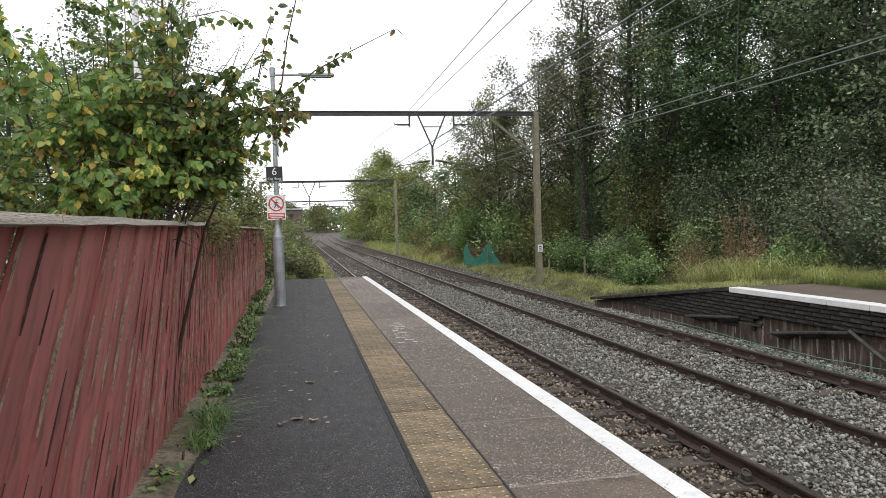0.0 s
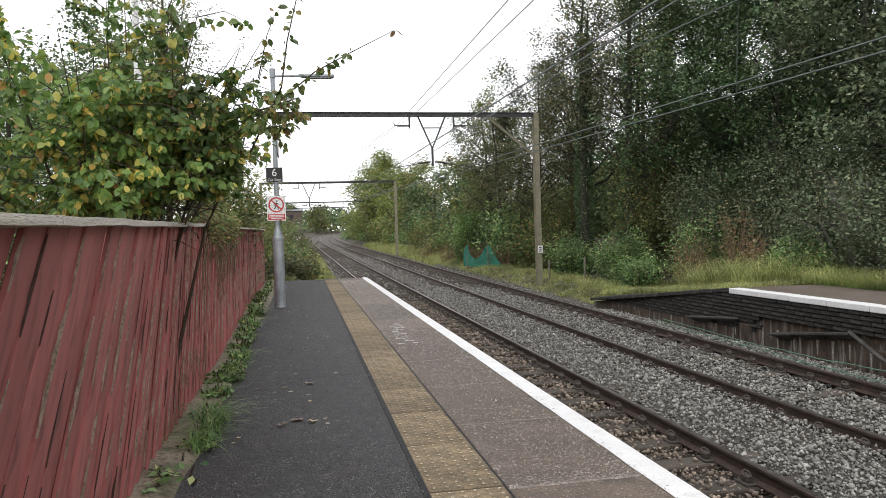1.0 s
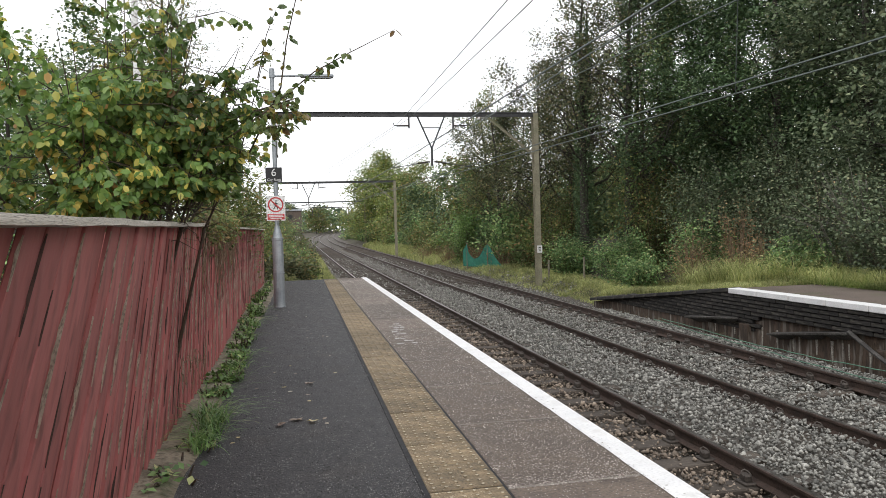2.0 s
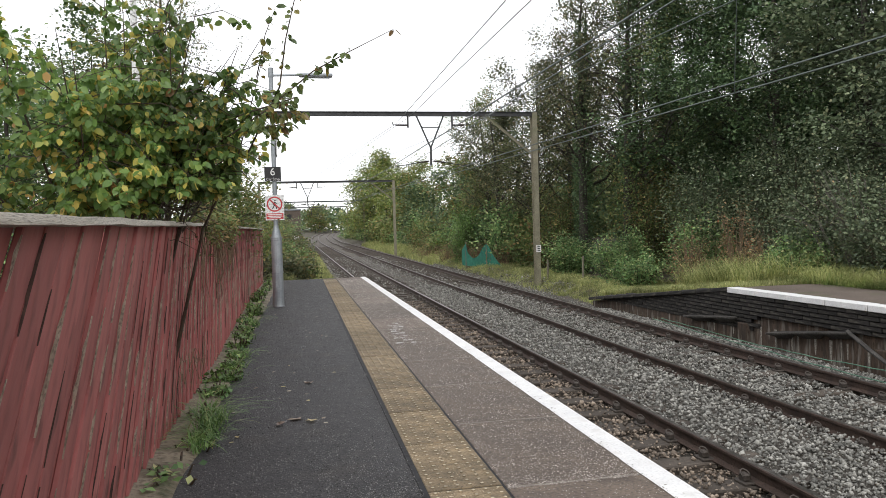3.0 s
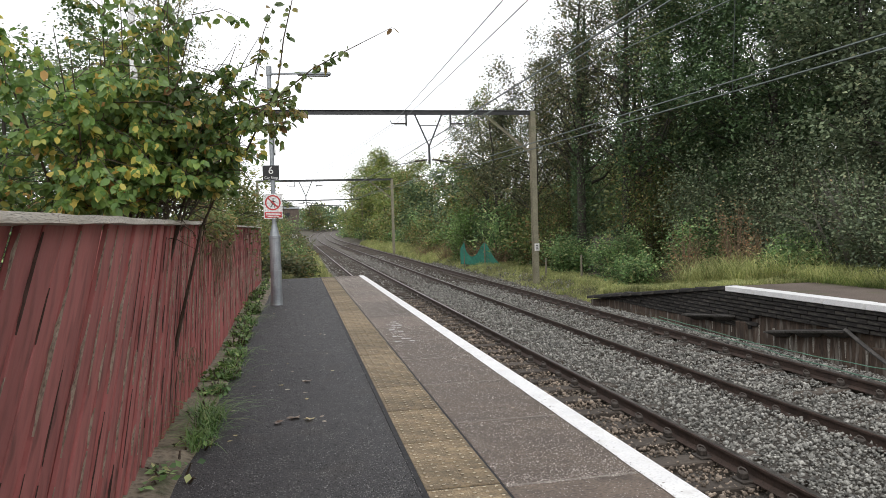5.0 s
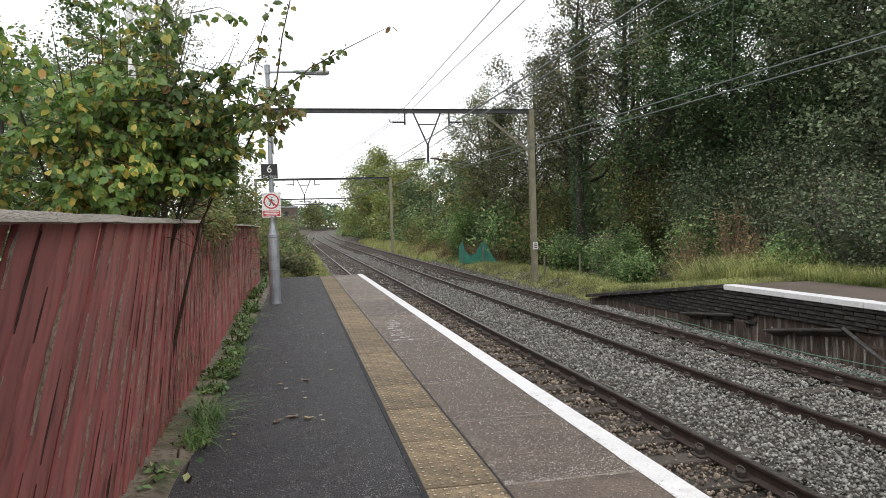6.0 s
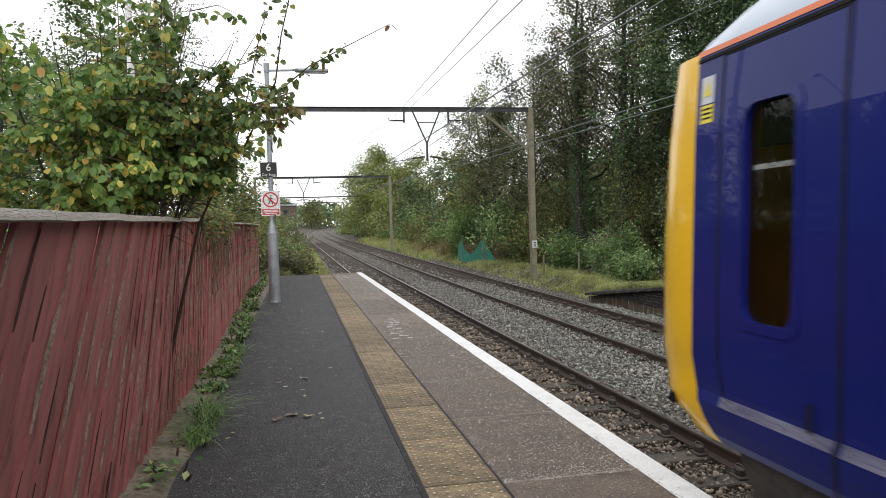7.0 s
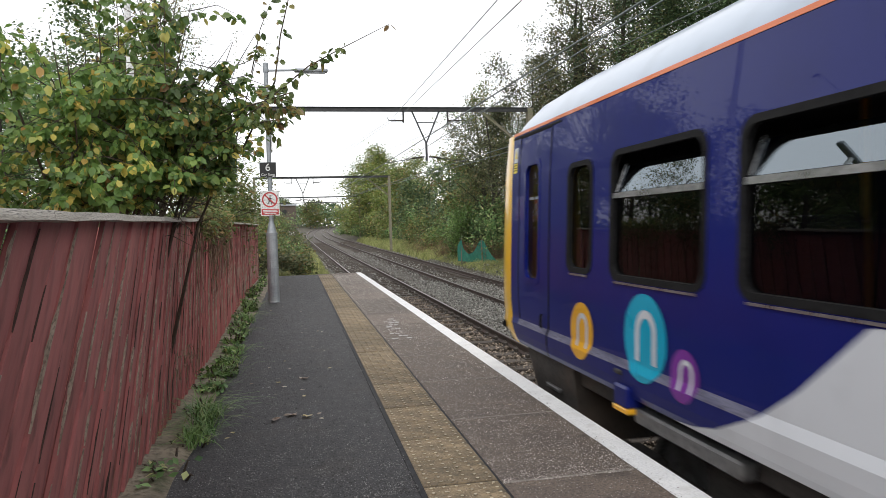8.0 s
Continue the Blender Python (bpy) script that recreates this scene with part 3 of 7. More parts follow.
def build_grit():
    """Loose grit on the asphalt and the stone that stands out of the worn slabs."""
    rng = np.random.default_rng(71)
    chip = ([(1, 0, 0), (0, 1, 0), (-1, 0, 0), (0, -1, 0), (0.1, 0.1, 1)], [(0, 1, 4), (1, 2, 4), (2, 3, 4), (3, 0, 4)])
    for name, lab, x0, x1, n, lo, hi, mat, y1 in (("asphalt_grit", "coarse grey grit of the worn asphalt", -0.6, 0.54, 34000, 0.0014, 0.0036, M_CHIP, 21.0), ("slab_aggregate", "pale aggregate standing out of the worn slabs", 0.96, 1.66, 16000, 0.0012, 0.0040, M_PALECHIP, 20.5)):
        y = 3.4 + (y1 - 3.4) * rng.random(n) ** 1.6
        size = rng.uniform(lo, hi, n) * (0.95 + 0.08 * y)
        pts = np.stack([rng.uniform(x0, x1, n), y, np.full(n, 0.0045 if mat is M_CHIP else 0.0) + size * 0.15], 1)
        flat = np.stack([size, size * rng.uniform(0.7, 1.3, n), size * 1.1], 1)
        tagged(part(name, strewn(name, *chip, pts, turns(n, rng, 0.15), flat, mat, 0.35, rng), None), lab, "grit", kind="stuff")


build_grit()


# ---- fence ----
def fence_x(y):
    return float(np.interp(y, (-3, 5, 8, 11, 15, 21), (-0.89, -0.88, -0.9, -0.98, -1.03, -1.06)))


def fence_top(y):
    return float(np.interp(y, (0, 2.5, 4, 6.4, 6.5, 9.5, 15, 21), (1.3, 1.335, 1.355, 1.39, 1.37, 1.41, 1.45, 1.48))) + 0.006 * noise.noise((y * 2.1, 9, 0))


def fence_lean(y):
    """How far the fence has tipped towards the platform, as a slope."""
    return float(np.interp(y, (0, 1.7, 3.3, 5.8, 9, 20), (0.25, 0.22, 0.15, 0.06, 0.03, 0.02)))


def build_fence():
    fence = thing("fence", "dark red painted timber board fence with weathered capping", "fence")
    rng = random.Random(5)
    pitch = 0.195
    k = -34
    while k < 97:
        y = 1.378 + pitch * k + rng.uniform(-0.006, 0.006)
        k += 1
        w = pitch + rng.uniform(0.014, 0.022)
        shear = math.tan(radians(float(np.interp(y, (0, 4, 10), (15.5, 14.0, 10.0))) + rng.uniform(-0.5, 0.5)))
        y_top = y + 1.3 * shear
        slope = math.atan(fence_lean(y + 0.15))
        top = (fence_top(y_top) + 0.004) / math.cos(slope)
        bm = box(bmesh.new(), -0.009, 0.009, 0.0, w, 0.03, top, 0.003)
        for q in bm.verts:
            q.co.y += q.co.z * shear
        b = part("board", bm, M_FENCE, fence)
        # each board laps a little over the next
        b.matrix_world = pose(fence_x(y) + rng.uniform(-0.003, 0.003), y, 0, 0, math.degrees(slope) + rng.uniform(-0.4, 0.4), math.degrees(math.atan2(fence_x(y) - fence_x(y + 0.3), 0.3)) + rng.uniform(4.6, 6.2))
        # split bare wood and painted gap shade along the standing edge, in broken lengths
        h0 = rng.uniform(0.02, 0.3)
        while h0 < top - 0.1:
            h1 = min(h0 + rng.uniform(0.1, 0.5), top - 0.03)
            if rng.random() < 0.93:
                raw = rng.random() < 0.7
                wide = rng.uniform(0.006, 0.0145) if raw else rng.uniform(0.004, 0.011)
                n = max(3, int((h1 - h0) / 0.035))
                v = []
                for c in range(n + 1):
                    z = h0 + (h1 - h0) * c / n
                    e = wide * (0.3 + 0.7 * math.sin(math.pi * min(max(c / n, 0.06), 0.94))) * rng.uniform(0.6, 1.1)
                    for dx, dy in ((0.0098, 0.003 * rng.random() + 0.001), (0.0098, -0.0012), (0.0098 - e, -0.0014), (0.0094 - e, 0.0)):
                        v.append((dx, dy + z * shear, z))
                f = [(4 * c + a, 4 * c + a + 1, 4 * c + a + 5, 4 * c + a + 4) for c in range(n) for a in range(3)]
                part("bare_edge", (v, f), M_RAW if raw else M_GAP, b, "board edge, bare weathered wood or painted gap shade")
            h0 = h1 + rng.uniform(-0.02, 0.1)
    for z in (0.35, 1.1):
        pts = [(fence_x(yy) - 0.08 + z * fence_lean(yy), yy, z) for yy in np.linspace(-5, PLATFORM_END - 1, 28)]
        part("fence_rail", tube_data(pts, 0.032, 4), M_FENCE, fence)
    for k in range(14):
        yy = -4.3 + 1.85 * k
        bm = boxed(-0.15, -0.075, yy, yy + 0.075, -0.1, fence_top(yy) - 0.03, 0.006)
        p = part("fence_post", bm, M_FENCE, fence)
        p.matrix_world = pose(fence_x(yy), 0, 0, 0, math.degrees(math.atan(fence_lean(yy))), 0)
    # capping boards, laid end to end
    def cap(y0, y1):
        n = 10
        v = []
        for j in range(n + 1):
            yy = y0 + (y1 - y0) * j / n
            t = fence_top(yy)
            x = fence_x(yy) + t * fence_lean(yy)
            for dx, dz in ((-0.06, 0.024), (0.03, 0.03), (0.034, 0.006), (-0.06, 0.0)):
                v.append((x + dx + 0.002 * noise.noise((yy * 7, dx * 40, 1)), yy, t + dz - 0.014 + 0.003 * noise.noise((yy * 5, dx * 30, 3))))
        f = [(4 * j + i, 4 * j + (i + 1) % 4, 4 * j + 4 + (i + 1) % 4, 4 * j + 4 + i) for j in range(n) for i in range(4)] + [(0, 1, 2, 3), (4 * n + 3, 4 * n + 2, 4 * n + 1, 4 * n)]
        part("capping_board", (v, f), M_CAP, fence, "weathered grey-brown capping board")
    for a, b in ((-5, -1.0), (-0.995, 1.9), (1.905, 3.9), (3.905, 6.35), (10.6, 12.4), (12.41, 14.2), (14.21, 17.2), (17.21, 20.4)):
        cap(a, b)


build_fence()


# ---- overhead line ----
def channel(p, q, w, h, t=0.008):
    """A rolled I section from p to q."""
    p, q = Vector(p), Vector(q)
    d = (q - p).normalized()
    up = Vector((0, 0, 1)) if abs(d.z) < 0.9 else Vector((0, 1, 0))
    s = d.cross(up).normalized()
    u = s.cross(d)
    prof = [(-w, -h), (w, -h), (w, -h + 2 * t), (t, -h + 2 * t), (t, h - 2 * t), (w, h - 2 * t), (w, h), (-w, h), (-w, h - 2 * t), (-t, h - 2 * t), (-t, -h + 2 * t), (-w, -h + 2 * t)]
    v = [e + s * a + u * b for e in (p, q) for a, b in prof]
    n = len(prof)
    f = [(i, (i + 1) % n, n + (i + 1) % n, n + i) for i in range(n)]
    f += [(0, 1, 2, 11), (5, 6, 7, 8), (3, 4, 9, 10), (12, 23, 14, 13), (17, 20, 19, 18), (15, 22, 21, 16)]
    return v, f


def insulator(p, q, r=0.05, ribs=7):
    p, q = Vector(p), Vector(q)
    path, rad = [], []
    for i in range(ribs * 2 + 1):
        path.append(p.lerp(q, i / (ribs * 2)))
        rad.append(r if i % 2 else r * 0.45)
    return tube_data(path, rad, 8)


def build_gantry(y, x_left, x_right, z_beam, mid, z_foot, label, brace=True, detail=True):
    g = thing("overhead_line_gantry", label, "gantry", (0, 0, 0), group="gantries over the tracks")
    part("post", joined([channel((x_right, y, z_foot - 0.3), (x_right, y, z_beam + 0.05), 0.1, 0.13)]), M_GANTRY, g)
    part("post", joined([channel((x_left, y, z_foot - 0.5), (x_left, y, z_beam + 0.05), 0.1, 0.13)]), M_GANTRY, g)
    part("beam", joined([channel((x_left - 0.1, y, z_beam), (x_right + 0.12, y, z_beam), 0.06, 0.085)]), M_DARK_STEEL, g)
    if brace:
        part("brace", joined([channel((x_right - 1.95, y, z_beam - 0.05), (x_right - 0.1, y, z_beam - 1.55), 0.035, 0.05)]), M_GANTRY, g)
    part("hanger_frame", joined([tube_data([(mid - 0.53, y, z_beam - 0.05), (mid, y, z_beam - 1.28)], 0.032, 6), tube_data([(mid + 0.53, y, z_beam - 0.05), (mid, y, z_beam - 1.28)], 0.032, 6),
                                 tube_data([(mid - 0.36, y, z_beam - 0.5), (mid + 0.36, y, z_beam - 0.5)], 0.022, 6), tube_data([(mid, y, z_beam - 1.2), (mid, y, z_beam - 1.95)], 0.045, 8)]), M_DARK_STEEL, g)
    for s in (-1, 1):
        hx = mid + s * 0.85
        part("dropper_bracket", joined([tube_data([(hx, y, z_beam), (hx, y, z_beam - 0.52)], 0.035, 6), tube_data([(hx - 0.02, y, z_beam - 0.05), (hx + s * 0.1, y, z_beam + 0.1)], 0.025, 5)]), M_DARK_STEEL, g)
        part("insulator", insulator((hx, y, z_beam - 0.42), (hx + s * 0.45, y, z_beam - 0.42)), M_CERAMIC, g)
        part("clamp", tube_data([(hx + s * 0.45, y, z_beam - 0.42), (hx + s * 0.56, y, z_beam - 0.4), (hx + s * 0.6, y, z_beam - 0.3)], 0.02, 5), M_DARK_STEEL, g)
        part("insulator", insulator((mid + s * 0.08, y, z_beam - 1.78), (mid + s * 0.55, y, z_beam - 1.84), 0.045), M_CERAMIC, g)
        part("registration_arm", tube_data([(mid + s * 0.55, y, z_beam - 1.84), (mid + s * 0.9, y, z_beam - 1.9), (mid + s * 1.5, y, z_beam - 2.0)], 0.016, 5), M_DARK_STEEL, g)
    return g


GANTRIES = ((27.0, -2.8, 9.03, 5.73, 4.93, -0.75), (60.0, -3.2, 7.7, 5.62, 0.62, -0.6), (108.0, -3.5, 9.3, 6.2, 1.6, -0.1), (150.0, -4, 9.5, 7.0, 3.4, 0.4))
build_gantry(*GANTRIES[0], "mossy steel portal gantry spanning both tracks with V-shaped hanger")
build_gantry(*GANTRIES[1], "steel portal gantry further along the line")
build_gantry(*GANTRIES[2], "distant steel portal gantry over the curve")
build_gantry(*GANTRIES[3], "small far steel portal gantry beyond the curve")


def wire(name, pts, r, label, sag=0.0):
    path = []
    for a, b in zip(pts[:-1], pts[1:]):
        for i in range(10):
            k = i / 10
            p = Vector(a).lerp(Vector(b), k)
            p.z -= sag * 4 * k * (1 - k)
            path.append(p)
    path.append(Vector(pts[-1]))
    w = part(name, tube_data(path, r * 1.25, 5), M_WIRE)
    tagged(w, label, "wire")
    return w


def build_wires():
    """Contact, auxiliary and catenary wires over both tracks; each row gives the place near the eye and at the first gantries."""
    runs = (
        ("catenary_wire", "dark stranded catenary wire over the near track", 0.008, 0.0, ((3.04, 10.14, 4.61), (3.62, 27.0, 5.35), (0.56, 60.0, 5.61), (0.51, 108.0, 6.28))),
        ("catenary_wire", "dark stranded auxiliary wire over the near track", 0.008, 0.0, ((3.31, 9.8, 4.51), (4.16, 27.0, 5.63), (1.1, 60.0, 5.6), (1.0, 108.0, 6.27))),
        ("contact_wire", "dark copper contact wire over the near track", 0.011, 0.0, ((3.3, 6.22, 3.36), (3.29, 27.0, 3.69), (3.03, 60.0, 4.27), (2.59, 108.0, 5.07))),
        ("contact_wire", "dark copper auxiliary wire over the near track", 0.008, 0.0, ((3.5, 6.22, 3.37), (3.98, 27.0, 3.76), (3.4, 60.0, 4.27), (2.59, 108.0, 5.07))),
        ("catenary_wire", "dark stranded catenary wire over the far track", 0.008, 0.0, ((6.3, 9.53, 4.51), (6.38, 27.0, 5.35), (1.79, 60.0, 5.59), (1.81, 108.0, 6.25))),
        ("contact_wire", "pale green copper contact wire over the far track", 0.011, 0.0, ((6.6, 7.16, 3.35), (6.45, 27.0, 3.82), (5.83, 60.0, 4.5), (4.57, 108.0, 5.02))),
        ("contact_wire", "pale green copper auxiliary wire over the far track", 0.011, 0.0, ((6.6, 7.16, 3.19), (6.67, 27.0, 3.71), (6.11, 60.0, 4.49), (4.57, 108.0, 5.02))),
    )
    for name, label, r, sag, pts in runs:
        a, b = Vector(pts[0]), Vector(pts[1])
        back = a + (a - b) * ((a.y + 30) / (b.y - a.y))
        wire(name, [back, a, b] + [Vector(q) for q in pts[2:]], r, label, sag)
    wire("dropper_wire", [(6.3, 9.5, 4.5), (6.59, 10.05, 3.25)], 0.005, "thin dropper wire between the far track's wires")


build_wires()


# ---- plants ----
def limbs_of(rng, height, lean, spread, count, base_r, start=0.25, rise=0.6, forks=3):
    """A trunk and its limbs as tubes, and the ends and middles of the limbs."""
    pieces, tips = [], []
    trunk = []
    p = np.array([0.0, 0, 0])
    n = 8
    for i in range(n + 1):
        k = i / n
        trunk.append(Vector((lean[0] * k * k + rng.normal(0, 0.02) * height * 0.2 * k, lean[1] * k * k + rng.normal(0, 0.02) * height * 0.2 * k, height * k * 0.93)))
    pieces.append(tube_data([t - Vector((0, 0, 0.25)) if i == 0 else t for i, t in enumerate(trunk)], [base_r * (1 - 0.85 * i / n) for i in range(n + 1)], 8))
    for c in range(count):
        k = start + (1 - start) * (c + rng.random()) / count
        i = min(int(k * n), n - 1)
        o = trunk[i].lerp(trunk[i + 1], k * n - i)
        a = rng.uniform(0, 2 * math.pi)
        reach = spread * (1.15 - 0.75 * k) * rng.uniform(0.7, 1.15)
        d = Vector((math.cos(a), math.sin(a), rise * rng.uniform(0.5, 1.4)))
        path = [o]
        for s in range(1, 5):
            path.append(path[-1] + (d + Vector(rng.normal(0, 0.18, 3))) * reach / 4)
        r0 = base_r * 0.42 * (1.1 - k)
        pieces.append(tube_data(path, [r0 * (1 - 0.2 * s) for s in range(5)], 5))
        tips += [(path[2], 0.7), (path[3], 0.9), (path[4], 1.0)]
        for fk in range(forks):
            s = rng.integers(1, 4)
            q = [path[s]]
            dd = (d + Vector(rng.normal(0, 0.7, 3))).normalized()
            for _ in range(3):
                q.append(q[-1] + (dd + Vector(rng.normal(0, 0.25, 3))) * reach * 0.2)
            pieces.append(tube_data(q, [r0 * 0.4, r0 * 0.3, r0 * 0.2, r0 * 0.1], 4))
            tips += [(q[2], 0.7), (q[3], 0.8)]
    tips.append((trunk[-1], 0.8))
    return pieces, tips


def build_tree(name, label, at, seed, height, spread, leaves, mat, size=0.11, count=16, lean=(0, 0), base_r=0.2, start=0.25, rise=0.6, clump=0.75, bark=None, squash=0.75, leaf=None, ivy=0):
    rng = np.random.default_rng(seed)
    pieces, tips = limbs_of(rng, height, lean, spread, count, base_r, start, rise)
    t = thing(name, label, "tree", at)
    part("trunk", joined(pieces), bark or M_BARK, t)
    w = rng.uniform(0.3, 1.0, len(tips)) ** 1.3
    ends, ext = np.array([tuple(q) for q, _ in tips]), np.array([q for _, q in tips])

    def around(n):
        r = rng.normal(0, 1, (n, 3))
        return r * (np.abs(rng.normal(0.6, 0.28, n)) / np.linalg.norm(r, axis=1))[:, None]

    # sprays of some nine leaves that hang off the limbs' ends, each with its own slope
    sprays = max(leaves // 9, 1)
    pick = rng.choice(len(tips), sprays, p=w / w.sum())
    heart = ends[pick] + around(sprays) * (clump * ext[pick] * spread * 0.3)[:, None] * np.array([1, 1, squash])
    own = np.repeat(np.arange(sprays), 9)
    n = len(own)
    pos = heart[own] + rng.normal(0, 1, (n, 3)) * size * np.array([1.7, 1.7, 0.75])
    pos[:, 2] -= 0.55 * ((pos[:, :2] - heart[own][:, :2]) ** 2).sum(1) / (size * 3)
    base = leaf or SMALL_LEAF
    me = strewn("crown", *base, pos, turns(sprays, rng, 0.55)[own] @ turns(n, rng, 0.5), size * rng.uniform(0.6, 1.35, n), mat)
    if ivy:
        # ivy sleeve up the trunk and along the limbs' feet
        m = ivy
        h = height * 0.85 * rng.random(m) ** 0.9
        bulge = np.array([0.42 + 0.3 * noise.noise((q * 0.7, seed, 0)) for q in h]) * (1.1 - 0.5 * h / height)
        a = rng.uniform(0, 2 * np.pi, m)
        rad = bulge * np.sqrt(rng.uniform(0.45, 1.25, m))
        kk = h / (height * 0.93)
        at_ = np.stack([lean[0] * kk * kk + rad * np.cos(a), lean[1] * kk * kk + rad * np.sin(a), h], 1)
        part("ivy", strewn("ivy", *SMALL_LEAF, at_, turns(m, rng, 0.8), 0.085 * rng.uniform(0.6, 1.4, m), L_IVY), None, t, "dark ivy clothing the trunk")
    part("crown", me, None, t)
    return t


def build_bush(name, label, at, seed, rx, ry, h, leaves, mat, size=0.08, stem_mat=None, category="bush", stems=14, leaf=None):
    """Arching stems with leaves along them and over an uneven dome."""
    rng = np.random.default_rng(seed)
    t = thing(name, label, category, at)
    pieces, spots = [], []
    for s in range(stems):
        a = rng.uniform(0, 2 * math.pi)
        k = rng.uniform(0.25, 1.0)
        e = Vector((rx * k * math.cos(a), ry * k * math.sin(a), h * rng.uniform(0.5, 1.05) * (1 - 0.45 * k * k)))
        o = Vector((e.x * 0.3, e.y * 0.3, -0.15))
        m = o.lerp(e, 0.55) + Vector((0, 0, h * 0.18))
        pieces.append(tube_data([o, m, e, e + Vector((e.x * 0.12, e.y * 0.12, -0.04 * h))], [0.014, 0.01, 0.006, 0.002], 4))
        for i in range(9):
            spots.append(o.lerp(m, 0.4 + i / 15) if i < 4 else m.lerp(e, (i - 3) / 5))
    tagged(part("stem", joined(pieces), stem_mat or M_TWIG, t), kind="stuff")
    pick = rng.integers(0, len(spots), leaves)
    pos = np.array([tuple(q) for q in spots])[pick] + rng.normal(0, 1, (leaves, 3)) * np.array([rx, ry, h]) * 0.13
    pos[:, 2] = np.maximum(pos[:, 2], 0.02)
    me = strewn("foliage", *(leaf or SMALL_LEAF), pos, turns(leaves, rng, 0.8), size * rng.uniform(0.6, 1.4, leaves), mat)
    part("foliage", me, None, t)
    return t


def grow(name, label, category, area, count, h, mat, seed, tuft=9, thin=1.0, ground=True, arch=1.0, blade=None):
    """Tufts of blades over a stretch (x0, x1, y0, y1)."""
    rng = np.random.default_rng(seed)
    x0, x1, y0, y1 = area
    c = np.stack([rng.uniform(x0, x1, count), rng.uniform(y0, y1, count)], 1)
    pick = np.repeat(np.arange(count), tuft)
    n = len(pick)
    xy = c[pick] + rng.normal(0, 0.035, (n, 2))
    z = np.array([ground_height(a, b) if ground is True else ground for a, b in xy])
    yaw = rng.uniform(0, 2 * np.pi, n)
    ca, sa, o, zz = np.cos(yaw), np.sin(yaw), np.ones(n), np.zeros(n)
    rot = np.stack([ca, -sa, zz, sa, ca, zz, zz, zz, o], 1).reshape(n, 3, 3)
    s = (h * rng.uniform(0.5, 1.3, count))[pick] * rng.uniform(0.6, 1.2, n)
    size = np.stack([s * 0 + 0.22 * thin, s * rng.uniform(0.3, 1.5, n) * arch, s], 1)
    me = strewn(name, *(blade or BLADE), np.column_stack([xy, z - 0.02]), rot, size, mat)
    return tagged(part(name, me, None), label, category, kind="stuff")


def gz(x, y):
    return ground_height(x, y) - 0.05


